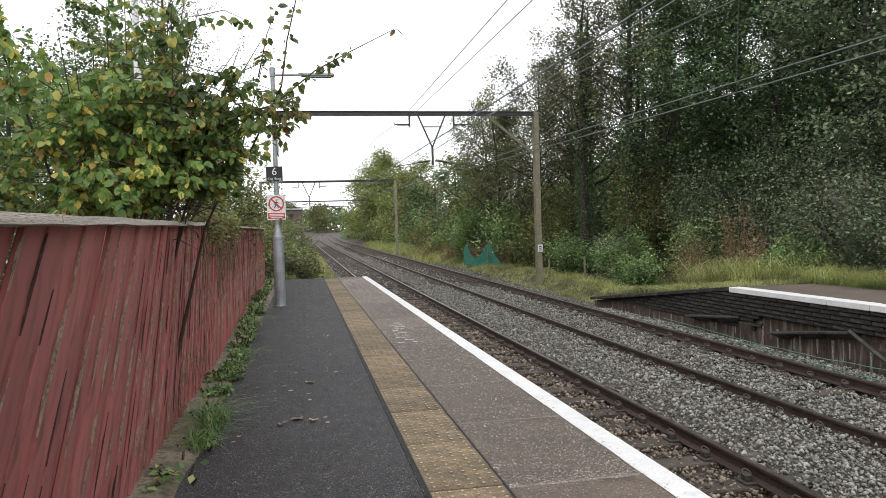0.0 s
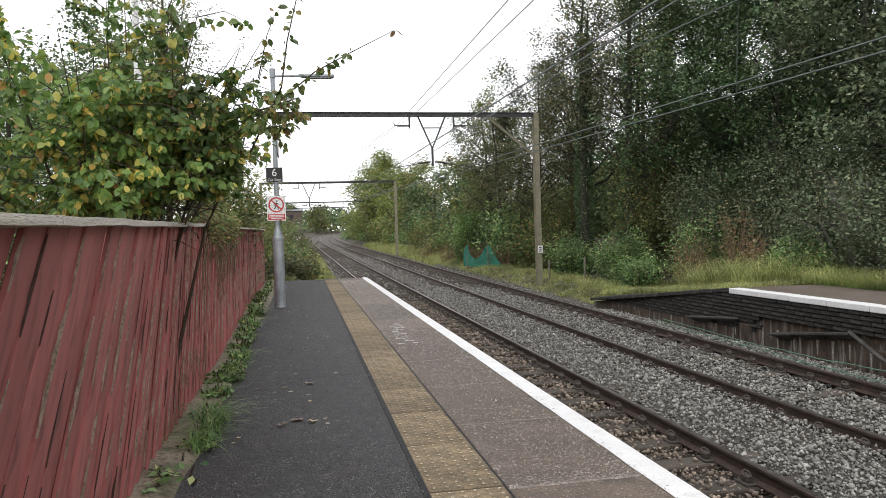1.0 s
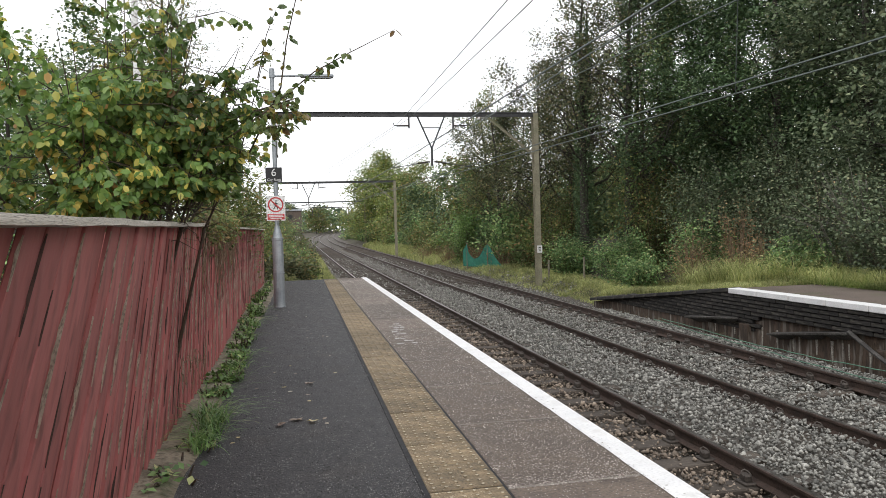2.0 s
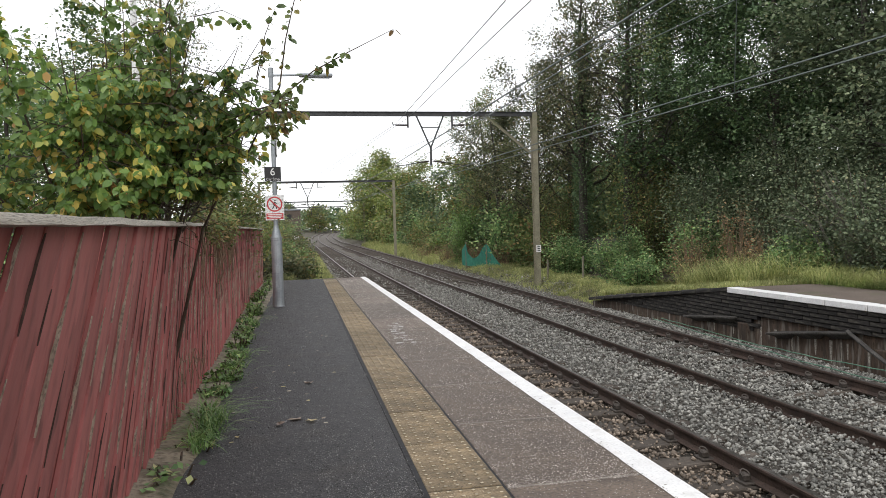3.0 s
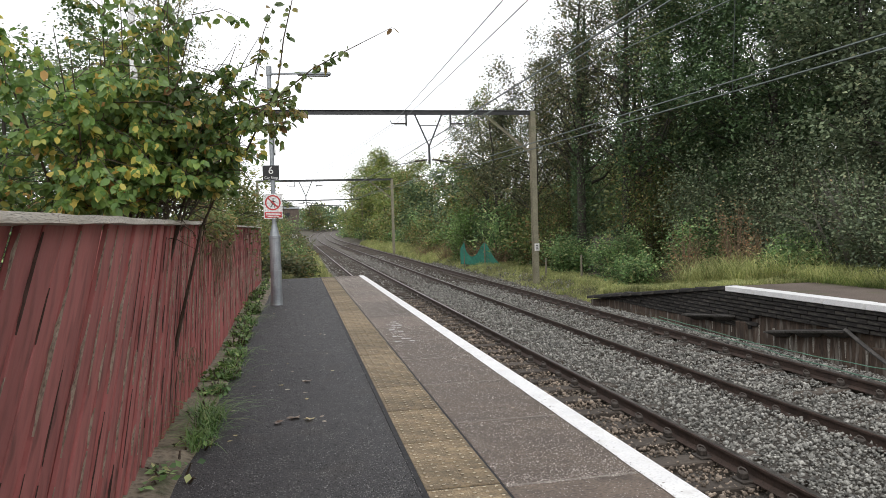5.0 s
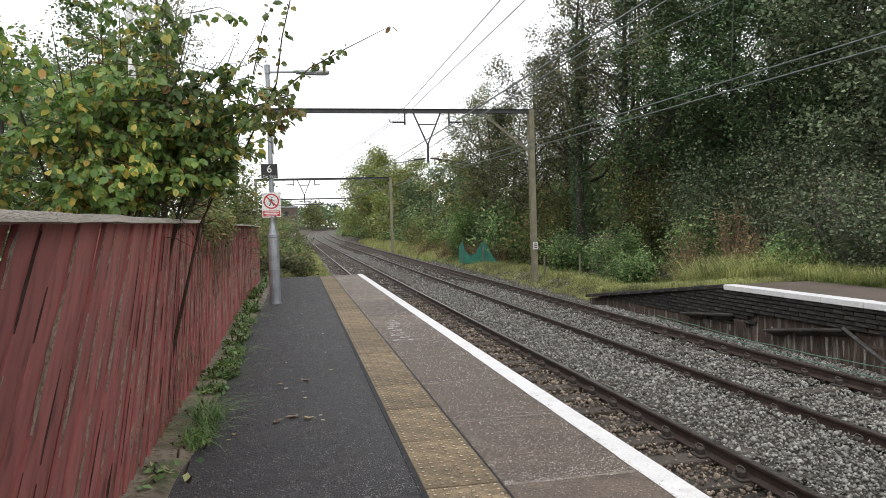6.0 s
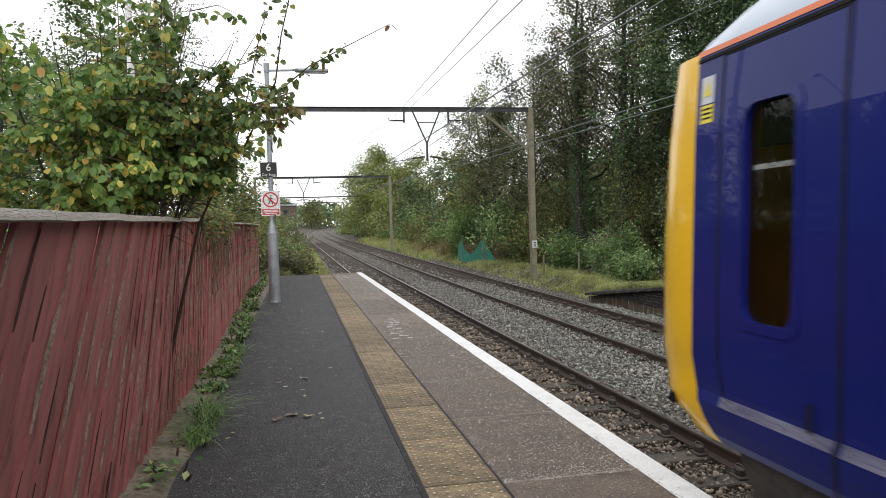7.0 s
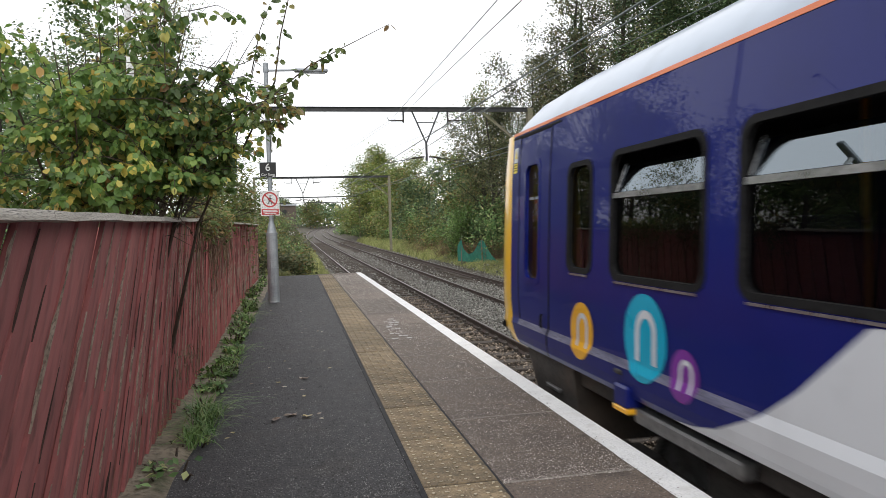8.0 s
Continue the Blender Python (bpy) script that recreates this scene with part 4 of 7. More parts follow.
def build_woods():
    # tall trees on the bank across the tracks
    rows = [  # x, y, height, spread, leaves, leaf tones, seed, limbs, clump, bare start
        (16.9, 25.6, 15.0, 3.4, 15000, L_DARK, 38, 24, 0.85, 0.08),
        (15.6, 23.4, 14.0, 3.2, 15000, L_IVY, 30, 24, 0.8, 0.08),
        (12.9, 31.8, 13.0, 2.8, 3200, L_DULL, 29, 26, 0.7, 0.3),
        (14.6, 37.5, 12.5, 3.4, 6500, L_DULL, 11, 20, 0.75, 0.2),
        (11.9, 29.3, 12.6, 2.6, 2600, L_DULL, 12, 26, 0.7, 0.3),
        (12.5, 26.2, 13.2, 2.7, 3200, L_DULL, 13, 26, 0.7, 0.28),
        (14.1, 26.4, 14.0, 3.0, 13000, L_DARK, 14, 26, 0.75, 0.2),
        (15.0, 20.5, 13.5, 3.2, 19000, L_IVY, 15, 24, 0.85, 0.1),
        (15.6, 17.5, 13.0, 3.4, 20000, L_GREYGREEN, 16, 24, 0.9, 0.08),
        (15.8, 14.2, 12.0, 3.4, 17000, L_GREYGREEN, 17, 24, 0.9, 0.08),
        (17.8, 11.0, 12.0, 3.6, 12000, L_GREYGREEN, 18, 22, 0.9, 0.08),
        (18.5, 30.0, 14.0, 3.6, 19000, L_DARK, 19, 20, 0.8, 0.15),
        (19.5, 22.0, 14.0, 3.8, 13000, L_DARK, 20, 20, 0.85, 0.12),
        (19.0, 16.5, 13.0, 3.6, 12000, L_IVY, 21, 20, 0.9, 0.12),
        (17.5, 45.0, 12.0, 3.8, 9000, L_MIXED, 22, 18, 0.8, 0.2),
        (16.5, 33.0, 14.0, 3.6, 5500, L_DULL, 27, 22, 0.85, 0.15),
        (14.6, 29.8, 13.5, 3.0, 4000, L_DULL, 28, 22, 0.8, 0.15),
        (12.2, 46.0, 10.5, 3.6, 9000, L_MIXED, 25, 22, 0.85, 0.12),
        (11.2, 40.0, 9.2, 2.8, 8000, L_DULL, 26, 20, 0.8, 0.15),
        (11.8, 35.0, 10.2, 3.2, 9500, L_DULL, 23, 22, 0.7, 0.2),
        (13.0, 43.0, 9.0, 3.2, 5000, L_DARK, 24, 20, 0.8, 0.15),
    ]
    for x, y, h, s, n, mat, seed, limbs, clump, start in rows:
        build_tree("tree", "tall tree with an ivy-clad trunk on the bank" if seed in (12, 13, 14, 29) else "tall dense green tree with dark trunk on the bank", (x, y, gz(x, y)), seed, h, s, int(n * 1.6), mat, 0.124, limbs, base_r=0.23 if seed in (12, 13, 14, 29) else 0.17, ivy=8000 if seed in (12, 13, 14, 29) else 0, start=start, rise=0.75, clump=clump, lean=((seed % 5 - 2) * 0.3, (seed % 3 - 1) * 0.4))
    # ivy-clad lower trunks and understorey
    for x, y, h, r, n, mat, seed in ((12.4, 33, 4.2, 1.8, 5200, L_MIXED, 31), (13.4, 26, 5.0, 2.0, 7000, L_MIXED, 32), (13.6, 22, 4.4, 2.0, 7000, L_GREYGREEN, 33),
                                     (14.0, 18.5, 4.6, 2.1, 8000, L_GREYGREEN, 34), (14.4, 15.2, 4.2, 2.1, 8000, L_GREYGREEN, 35), (15.4, 12.2, 4.0, 2.3, 7000, L_DARK, 36), (12.2, 38.5, 4.0, 2.0, 5000, L_MIXED, 37)):
        build_bush("shrub", "dense dark green shrub under the trees", (x, y, gz(x, y)), seed, r, r, h, int(n * 2.3), mat, 0.088, stems=44)
    # trees further along on the same side
    for x, y, h, s, n, mat, seed, lab in ((12.6, 50, 5.6, 2.2, 6500, L_MIXED, 41, "bushy autumn tree beside the line"), (12.4, 58, 6.6, 2.4, 6500, L_DARK, 42, "dark green tree beside the line"),
                                          (14.2, 64, 8.0, 2.8, 6000, L_MIXED, 43, "thin autumn tree beside the line"), (11.8, 70, 6.0, 2.4, 5500, L_DARK, 44, "dark green tree beside the line"),
                                          (12.2, 80, 7.5, 2.8, 5500, L_MIXED, 45, "bushy autumn tree beside the line"), (10.8, 92, 6.5, 2.6, 5000, L_YELLOW, 46, "yellowing tree beside the line"),
                                          (13.6, 112, 13.0, 6.4, 16000, L_YELLOW, 47, "broad yellow-green tree with a rounded crown"), (10.4, 109, 11.0, 5.2, 9000, L_YELLOW, 58, "yellow-green tree with a rounded crown"), (16.5, 108, 11.5, 5.4, 9000, L_YELLOW, 59, "yellow-green tree with a rounded crown"), (12.6, 104, 9.5, 5.0, 8000, L_YELLOW, 60, "yellow-green tree with a rounded crown"), (15.5, 96, 9.0, 3.4, 6000, L_MIXED, 48, "autumn tree behind the line"),
                                          (10.6, 118, 7.0, 2.8, 4500, L_YELLOW, 49, "yellowing tree beside the line"), (18, 78, 9.0, 3.4, 6000, L_MIXED, 50, "autumn tree behind the line"),
                                          (16.5, 56, 8.5, 3.0, 6000, L_MIXED, 51, "thin autumn tree on the bank"), (12.0, 140, 8, 3.2, 4000, L_YELLOW, 52, "yellowing tree beside the line"),
                                          (20, 175, 12, 5, 6000, L_MIXED, 53, "distant autumn tree beside the line"), (-14, 210, 9, 4.4, 5000, L_DARK, 54, "distant dark green tree beside the line"), (-4, 235, 10, 4.6, 5000, L_DARK, 55, "distant dark green tree beside the line"),
                                          (5, 260, 9, 4.6, 5000, L_MIXED, 56, "distant autumn tree beside the line"), (-24, 190, 9, 4.4, 5000, L_DARK, 57, "distant dark green tree beside the line")):
        build_tree("tree", lab, (x, y, gz(x, y)), seed, h, s, int(n * 0.75), mat, 0.185 + 0.0013 * y, 18, base_r=0.14, start=0.08, rise=0.6, clump=1.1)


build_woods()


def build_hedge():
    """Low growth that runs on along the line, and far woods that close the view."""
    rng = random.Random(17)
    tones = (L_MIXED, L_BRAMBLE, L_DARK, L_BRAMBLE, L_YELLOW, L_MIXED)
    y, k = 33.0, 0
    while y < 165:
        h = rng.uniform(1.8, 3.6)
        x = line_x(y) + FAR_TRACK + rng.uniform(3.9, 5.2)
        build_bush("bush", "tangled autumn bush along the far side of the line", (x, y, gz(x, y)), 200 + k, 1.6 + y * 0.008, 2.0 + y * 0.015, h, 2600, tones[k % 6], 0.11 + 0.0014 * y, stems=22)
        y += 3.2 + y * 0.035
        k += 1
    g = np.random.default_rng(9)
    n = 36000
    a = g.uniform(-0.5, 0.95, n)
    d = g.uniform(270, 330, n)
    lump = np.array([7 + 4 * noise.noise((q * 14, 0, 0)) + 2.5 * noise.noise((q * 60, 2, 0)) for q in a])
    pos = np.stack([d * np.sin(a), d * np.cos(a), 3 + lump * g.random(n) ** 0.7], 1)
    tagged(part("far_woods", strewn("far_woods", *SMALL_LEAF, pos, turns(n, g), g.uniform(1.1, 2.2, n), L_DARK), None), "hazy far woods closing the view along the line", "woods", kind="stuff")
    n = 80000
    y = g.uniform(2, 75, n)
    x = 21 + g.random(n) * 6 + y * 0.02
    z = g.random(n) ** 0.8 * np.array([11.5 + 3 * noise.noise((q * 0.3, 4, 0)) - 0.09 * q for q in y])
    tagged(part("wood_behind", strewn("wood_behind", *SMALL_LEAF, np.stack([x, y, z], 1), turns(n, g), g.uniform(0.24, 0.46, n), L_DARK), None), "dense dark wood behind the bank's trees", "woods", kind="stuff")


build_hedge()


def build_brambles():
    for x, y, h, r, n, mat, seed, lab in ((11.7, 12.0, 1.7, 1.4, 5600, L_GREYGREEN, 61, "green bramble thicket behind the far platform"), (12.5, 13.4, 2.5, 1.6, 6200, L_GREYGREEN, 62, "green bramble thicket behind the far platform"),
                                          (12.7, 15.6, 2.9, 1.7, 6600, L_GREYGREEN, 63, "pale green bramble thicket under the trees"), (12.6, 21.0, 2.2, 1.4, 4600, L_BRAMBLE, 64, "green bramble thicket under the trees"),
                                          (11.4, 24.3, 1.8, 1.2, 4600, L_BRAMBLE, 65, "green bramble thicket by the track"), (10.9, 28.6, 1.8, 1.2, 4200, L_BRAMBLE, 66, "green bramble thicket by the track"),
                                          (9.9, 42.5, 3.2, 1.5, 5600, L_BRIGHT, 67, "bright green bush beside the line"), (11.3, 37.5, 2.4, 1.4, 3600, L_BRAMBLE, 68, "green bush beside the line"),
                                          (11.3, 15.0, 1.2, 1.0, 3000, L_BRAMBLE, 169, "low green bramble at the platform's back"), (10.8, 22.0, 1.1, 1.0, 2600, L_BRAMBLE, 170, "low green bramble by the track"), (13.8, 11.4, 2.3, 1.6, 5000, L_GREYGREEN, 69, "green bramble thicket behind the far platform"), (10.6, 45.0, 2.0, 1.5, 3200, L_MIXED, 70, "autumn bush beside the line"),
                                          (10.4, 52.0, 2.2, 1.5, 3000, L_BRAMBLE, 71, "green bush beside the line")):
        build_bush("bramble", lab, (x, y, gz(x, y)), seed, r, r, h, int(n * 1.8), mat, 0.062 + 0.0012 * y, stems=40)
    for x, y, h, r, n, seed in ((11.9, 18.2, 2.3, 0.9, 3000, 81), (11.4, 19.8, 1.9, 0.8, 2400, 82), (11.6, 16.4, 1.6, 0.7, 1600, 83), (9.3, 45.5, 1.4, 1.2, 2600, 88), (9.0, 52.0, 1.5, 1.3, 2600, 89), (9.9, 40.5, 1.3, 1.2, 2200, 84), (10.2, 36.5, 1.2, 0.8, 1200, 85)):
        build_bush("dead_bush", "dry rusty brown weeds standing on the bank", (x, y, gz(x, y)), seed, r, r, h, int(n * 0.7), L_RUST, 0.06, M_DRYTWIG, "weeds", stems=40)
    for x, y, h, r, seed in ((12.4, 13.9, 2.9, 1.9, 86), (14.6, 11.0, 4.2, 1.8, 87)):
        build_bush("bare_shrub", "leafless pale twiggy shrub among the greenery", (x, y, gz(x, y)), seed, r, r, h, 260, L_RUST, 0.05, M_GREYTWIG, "shrub", stems=70)
    # bank on the platform side
    for x, y, h, r, n, mat, seed in ((-0.5, 23.3, 1.0, 0.8, 3400, L_DULL, 191), (-0.3, 26.2, 1.2, 0.9, 3600, L_MIXED, 192), (-0.2, 29.6, 1.2, 1.0, 3200, L_DULL, 193), (-0.3, 35, 1.4, 1.2, 2600, L_MIXED, 194), (-0.3, 42, 1.5, 1.3, 2600, L_DULL, 195), (-0.6, 52, 1.7, 1.5, 2600, L_MIXED, 196), (-0.8, 66, 1.8, 1.7, 2400, L_DULL, 197), (-1.0, 24.5, 1.1, 1.1, 3600, L_DULL, 91), (-1.6, 28, 1.5, 1.3, 3600, L_MIXED, 92), (-0.8, 32, 1.3, 1.1, 3000, L_BRAMBLE, 93), (-1.8, 38, 2.0, 1.5, 3000, L_MIXED, 94), (-1.8, 46, 2.2, 1.6, 2600, L_YELLOW, 95), (-3.2, 58, 3.2, 2.0, 2600, L_MIXED, 96), (-4.0, 74, 3.4, 2.4, 2400, L_YELLOW, 97), (-3.4, 95, 4.6, 3.0, 2600, L_MIXED, 98), (-1.8, 120, 4.2, 2.6, 2400, L_BRAMBLE, 99)):
        build_bush("bramble", "tangled bramble on the bank beyond the platform", (x, y, gz(x, y)), seed, r, r, h, n, mat, 0.09 + 0.001 * y, stems=30)


build_brambles()


def build_left_trees():
    for x, y, h, s, n, mat, seed, size, lab in ((-2.7, 13.5, 4.6, 1.7, 12000, L_MIXED, 101, 0.07, "bushy autumn shrub tree behind the fence"), (-4.6, 18.0, 6.2, 2.4, 12000, L_DARK, 107, 0.09, "dark green tree behind the fence"), (-7.5, 22.0, 6.4, 2.8, 12000, L_DARK, 108, 0.11, "tall dark green tree behind the fence"), (-9.0, 15.5, 5.2, 2.6, 10000, L_MIXED, 109, 0.1, "tall autumn tree behind the fence"), (-3.3, 9.2, 3.4, 1.5, 9000, L_BRAMBLE, 110, 0.07, "green shrub tree close behind the fence"), (-5.2, 27.0, 7.0, 2.8, 10000, L_DARK, 111, 0.11, "dark green tree behind the fence"), (-2.3, 16.5, 3.9, 1.5, 11000, L_YELLOW, 102, 0.075, "yellowing shrub tree behind the fence"),
                                                (-4.5, 12.5, 4.3, 2.0, 12000, L_DARK, 103, 0.08, "dark green tree behind the fence"), (-2.1, 20.5, 3.9, 1.5, 9000, L_MIXED, 104, 0.08, "autumn shrub tree behind the fence"),
                                                (-5.6, 9.5, 3.6, 2.2, 11000, L_DARK, 105, 0.08, "dark green tree behind the fence")):
        build_tree("tree", lab, (x, y, -0.1), seed, h, s, int(n * 0.85), mat, size * 1.07, 18, base_r=0.07, start=0.12, clump=0.95)
    build_tree("birch_tree", "slender birch with sparse fine leaves", (-2.65, 15.5, -0.1), 106, 7.6, 1.7, 9000, L_MIXED, 0.045, 30, base_r=0.09, start=0.3, rise=1.3, clump=0.9)


build_left_trees()


# ---- the far platform ----
RIGHT_EDGE = 8.42


def ramp_top(y):
    return float(np.interp(y, (13.2, 20.6), (-0.03, -0.86)))


def build_far_platform():
    far = thing("far_platform", "disused brown platform with white edge and dark brick wall", "platform", kind="structure")
    v, f = [], []
    ys = list(np.linspace(-12, 13.2, 30)) + list(np.linspace(13.5, 20.6, 12))
    for y in ys:
        for x in (RIGHT_EDGE + 0.24, RIGHT_EDGE + 0.9, RIGHT_EDGE + 1.7, RIGHT_EDGE + 2.4):
            v.append((x, y, ramp_top(y) - 0.006 + 0.012 * noise.noise((x, y, 2))))
    f = [(4 * j + i, 4 * j + i + 1, 4 * j + i + 5, 4 * j + i + 4) for j in range(len(ys) - 1) for i in range(3)]
    part("surface", mesh_of("surface", v, f, M_FARTOP, smooth=True), None, far, "brown-grey worn platform surface")
    y = -5.2
    me = bpy.data.meshes.new("edge_slab")
    bm = boxed(-0.02, 0.235, 0.005, 0.912, -0.105, 0, 0.01)
    bm.to_mesh(me)
    bm.free()
    me.materials.append(M_WHITE_LINE)
    while y < 13.2:
        s = new("edge_slab", me)
        s.matrix_world = pose(RIGHT_EDGE, y, -0.026 + random.uniform(-0.006, 0.006), 0, random.uniform(-1, 1), random.uniform(-0.3, 0.3))
        s.parent = far
        y += 0.92
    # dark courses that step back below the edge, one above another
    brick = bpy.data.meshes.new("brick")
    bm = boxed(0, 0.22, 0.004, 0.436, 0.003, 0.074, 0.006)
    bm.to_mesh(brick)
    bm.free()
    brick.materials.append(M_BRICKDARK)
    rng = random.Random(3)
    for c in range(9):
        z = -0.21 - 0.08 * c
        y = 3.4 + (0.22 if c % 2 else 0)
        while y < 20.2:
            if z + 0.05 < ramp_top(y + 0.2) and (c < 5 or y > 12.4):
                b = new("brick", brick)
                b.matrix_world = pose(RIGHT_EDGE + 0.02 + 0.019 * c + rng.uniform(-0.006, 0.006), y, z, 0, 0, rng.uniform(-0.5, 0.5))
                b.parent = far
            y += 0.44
    # mossy cope along the ramp
    k = 0
    y = 13.2
    while y < 20.4:
        dz = ramp_top(y + 0.6) - ramp_top(y)
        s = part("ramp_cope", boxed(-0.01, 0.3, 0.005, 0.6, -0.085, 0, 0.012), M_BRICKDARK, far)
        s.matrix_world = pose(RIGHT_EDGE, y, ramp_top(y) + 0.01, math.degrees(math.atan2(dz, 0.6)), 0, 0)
        y += 0.605
    v = []
    ys = [-12, 13.2, 20.6]
    for y in ys:
        v += [(RIGHT_EDGE + 0.2, y, -1.4), (RIGHT_EDGE + 0.2, y, min(ramp_top(y) - 0.1, -0.1)), (RIGHT_EDGE + 0.45, y, min(ramp_top(y) - 0.1, -0.1)), (RIGHT_EDGE + 0.45, y, -1.4)]
    f = [(4 * j + i, 4 * j + (i + 1) % 4, 4 * j + 4 + (i + 1) % 4, 4 * j + 4 + i) for j in range(2) for i in range(4)] + [(3, 2, 1, 0), (8, 9, 10, 11)]
    part("wall_base", (v, f), M_BRICKBASE, far, "damp brown wall base with lime streaks")
    # lime and rust runs, narrow pilasters
    rng = random.Random(9)
    for y in (9.7, 10.16, 10.3, 10.52, 10.9, 11.35, 11.5, 11.95, 12.4, 13.3, 14.0):
        w, low = rng.uniform(0.025, 0.07), rng.uniform(-1.12, -0.98)
        x0, x1, hi = RIGHT_EDGE + 0.188, RIGHT_EDGE + 0.2, -0.74
        mid = (hi + low) / 2
        v = [(x, yy, z) for x in (x0, x1) for yy, z in ((y, hi), (y + w, hi), (y + 0.8 * w, mid), (y + 0.55 * w, low), (y + 0.35 * w, low), (y + 0.12 * w, mid))]
        f = [(0, 1, 2, 3, 4, 5), (11, 10, 9, 8, 7, 6)] + [(a, a + 6, (a + 1) % 6 + 6, (a + 1) % 6) for a in range(6)]
        part("lime_streak", (v, f), M_LIME, far, "pale lime streak on the wall")
    for y in (9.25, 12.75):
        part("pier", boxed(RIGHT_EDGE + 0.1, RIGHT_EDGE + 0.21, y, y + 0.3, -1.2, -0.72, 0.015), M_BRICKBASE, far)
    return far


M_FARTOP = material("far_platform_top", (0.11, 0.085, 0.068), (0.17, 0.135, 0.11), 1.5, 0.9, 0.5, 60, stain=(0.09, 0.1, 0.045), stain_scale=1.1)
build_far_platform()


def build_trackside():
    # sagging concrete ledges that stick out of the far wall's foot
    rng = random.Random(12)
    for y0, y1, z0, z1 in ((9.98, 10.62, -0.50, -0.58), (10.64, 11.36, -0.585, -0.68), (11.4, 12.0, -0.69, -0.77), (13.1, 13.98, -0.6, -0.68), (14.0, 14.95, -0.685, -0.77)):
        n = 14
        v, f = [], []
        for c in range(n + 1):
            k = c / n
            y, z = y0 + (y1 - y0) * k, z0 + (z1 - z0) * k
            sag = 0.035 + 0.085 * min(1, max(0, (0.5 - abs(k - 0.5)) / 0.22)) + rng.uniform(-0.006, 0.006)
            wave = 0.012 * math.sin(c * 2.4) + rng.uniform(-0.004, 0.004)
            v += [(RIGHT_EDGE + 0.24, y, z), (RIGHT_EDGE - 0.03 + wave, y, z - 0.02), (RIGHT_EDGE - 0.02 + wave, y, z - 0.05), (RIGHT_EDGE + 0.16, y, z - sag - 0.02), (RIGHT_EDGE + 0.24, y, z - sag - 0.02)]
        f = [(5 * c + a, 5 * c + (a + 1) % 5, 5 * c + 5 + (a + 1) % 5, 5 * c + 5 + a) for c in range(n) for a in range(5)] + [(0, 1, 2, 3, 4), tuple(5 * n + a for a in (4, 3, 2, 1, 0))]
        tagged(part("concrete_ledge", (v, f), M_LEDGE), "sagging grey concrete ledge on the far wall's foot", "ledge", "ledges along the wall")
    tagged(part("fallen_timber", tube_data([(8.45, 9.98, -0.5), (8.36, 9.4, -0.72), (8.28, 8.6, -1.02)], [0.035, 0.035, 0.03], 5), M_LEDGE), "dark old timber leaning against the far wall", "timber")
    for k, pts in enumerate((((8.0, 15.6, -0.93), (8.02, 13.6, -1.0), (8.0, 12.0, -1.02), (7.95, 10.4, -1.04), (7.98, 8.6, -1.05), (8.0, 6.5, -1.06), (8.0, 3, -1.06)),
                            ((8.1, 15.4, -0.9), (8.2, 13.2, -0.98), (8.12, 11.8, -0.99), (8.1, 10.0, -0.96), (8.15, 8.2, -0.9), (8.15, 6, -0.9), (8.15, 3, -0.95)))):
        path = []
        for a, b in zip(pts[:-1], pts[1:]):
            for i in range(6):
                p = Vector(a).lerp(Vector(b), i / 6)
                path.append(p + Vector((0.03 * noise.noise(p * 1.5), 0, 0.02 * noise.noise(p * 2) + 0.02)))
        tagged(part("cable", tube_data(path, 0.009, 6), M_CABLE), "thin green cable lying on the ballast by the wall", "cable")
    # netting on stakes
    net = thing("garden_netting", "torn green plastic netting slung between wooden stakes", "netting")
    rows, cols = 9, 22
    zb = gz(9.4, 37) + 0.05
    v, f = [], []
    # two sagging panels that hang from three stakes
    for j in range(rows):
        for i in range(cols):
            u, w = i / (cols - 1), j / (rows - 1)
            peak = 0.98 - 0.62 * math.sin(min(u / 0.62, 1) * math.pi) ** 1.2 if u < 0.62 else 0.98 * (1 - (u - 0.62) / 0.38) ** 1.3 + 0.05
            if u < 0.1:
                peak = 0.7 + 2.8 * u
            v.append((8.75 + 1.2 * u, 39.2 - 4.0 * u + 0.08 * math.sin(u * 21 + w * 3), zb + 1.25 * peak * w * (1 + 0.04 * noise.noise((u * 8, w * 5, 0))) + 0.03 * noise.noise((u * 12, w * 9, 3))))
    for j in range(rows - 1):
        for i in range(cols - 1):
            f.append((j * cols + i, j * cols + i + 1, (j + 1) * cols + i + 1, (j + 1) * cols + i))
    part("netting", mesh_of("netting", v, f, M_NET, smooth=True), None, net)
    for u, h in ((0.1, 1.3), (0.62, 1.25)):
        x, y = 8.75 + 1.2 * u, 39.2 - 4.0 * u
        part("stake", tube_data([(x, y, zb - 0.3), (x + 0.02, y, zb + h)], 0.035, 6), M_STAKE, net)
    for x, y, h in ((10.35, 25.6, 0.95), (9.75, 29.4, 0.9), (9.55, 27.3, 0.8)):
        tagged(part("wooden_stake", tube_data([(x, y, gz(x, y) - 0.2), (x + 0.01, y, gz(x, y) + h), (x + 0.01, y, gz(x, y) + h + 0.015)], [0.042, 0.04, 0.03], 6), M_STAKE), "weathered wooden stake standing in the grass", "stake")
    # small white plate on the gantry's post
    p = thing("post_plate", "small white plate with black marks on the gantry post", "sign", (9.03, 26.8, 0.5))
    part("plate", boxed(-0.1, 0.1, -0.012, 0.0, -0.14, 0.14, 0.004), M_SIGNWHITE, p)
    for z in (0.07, 0.0, -0.07):
        part("mark", boxed(-0.05, 0.05, -0.016, -0.0125, z - 0.018, z + 0.018), M_BLACK, p, "black unreadable mark")
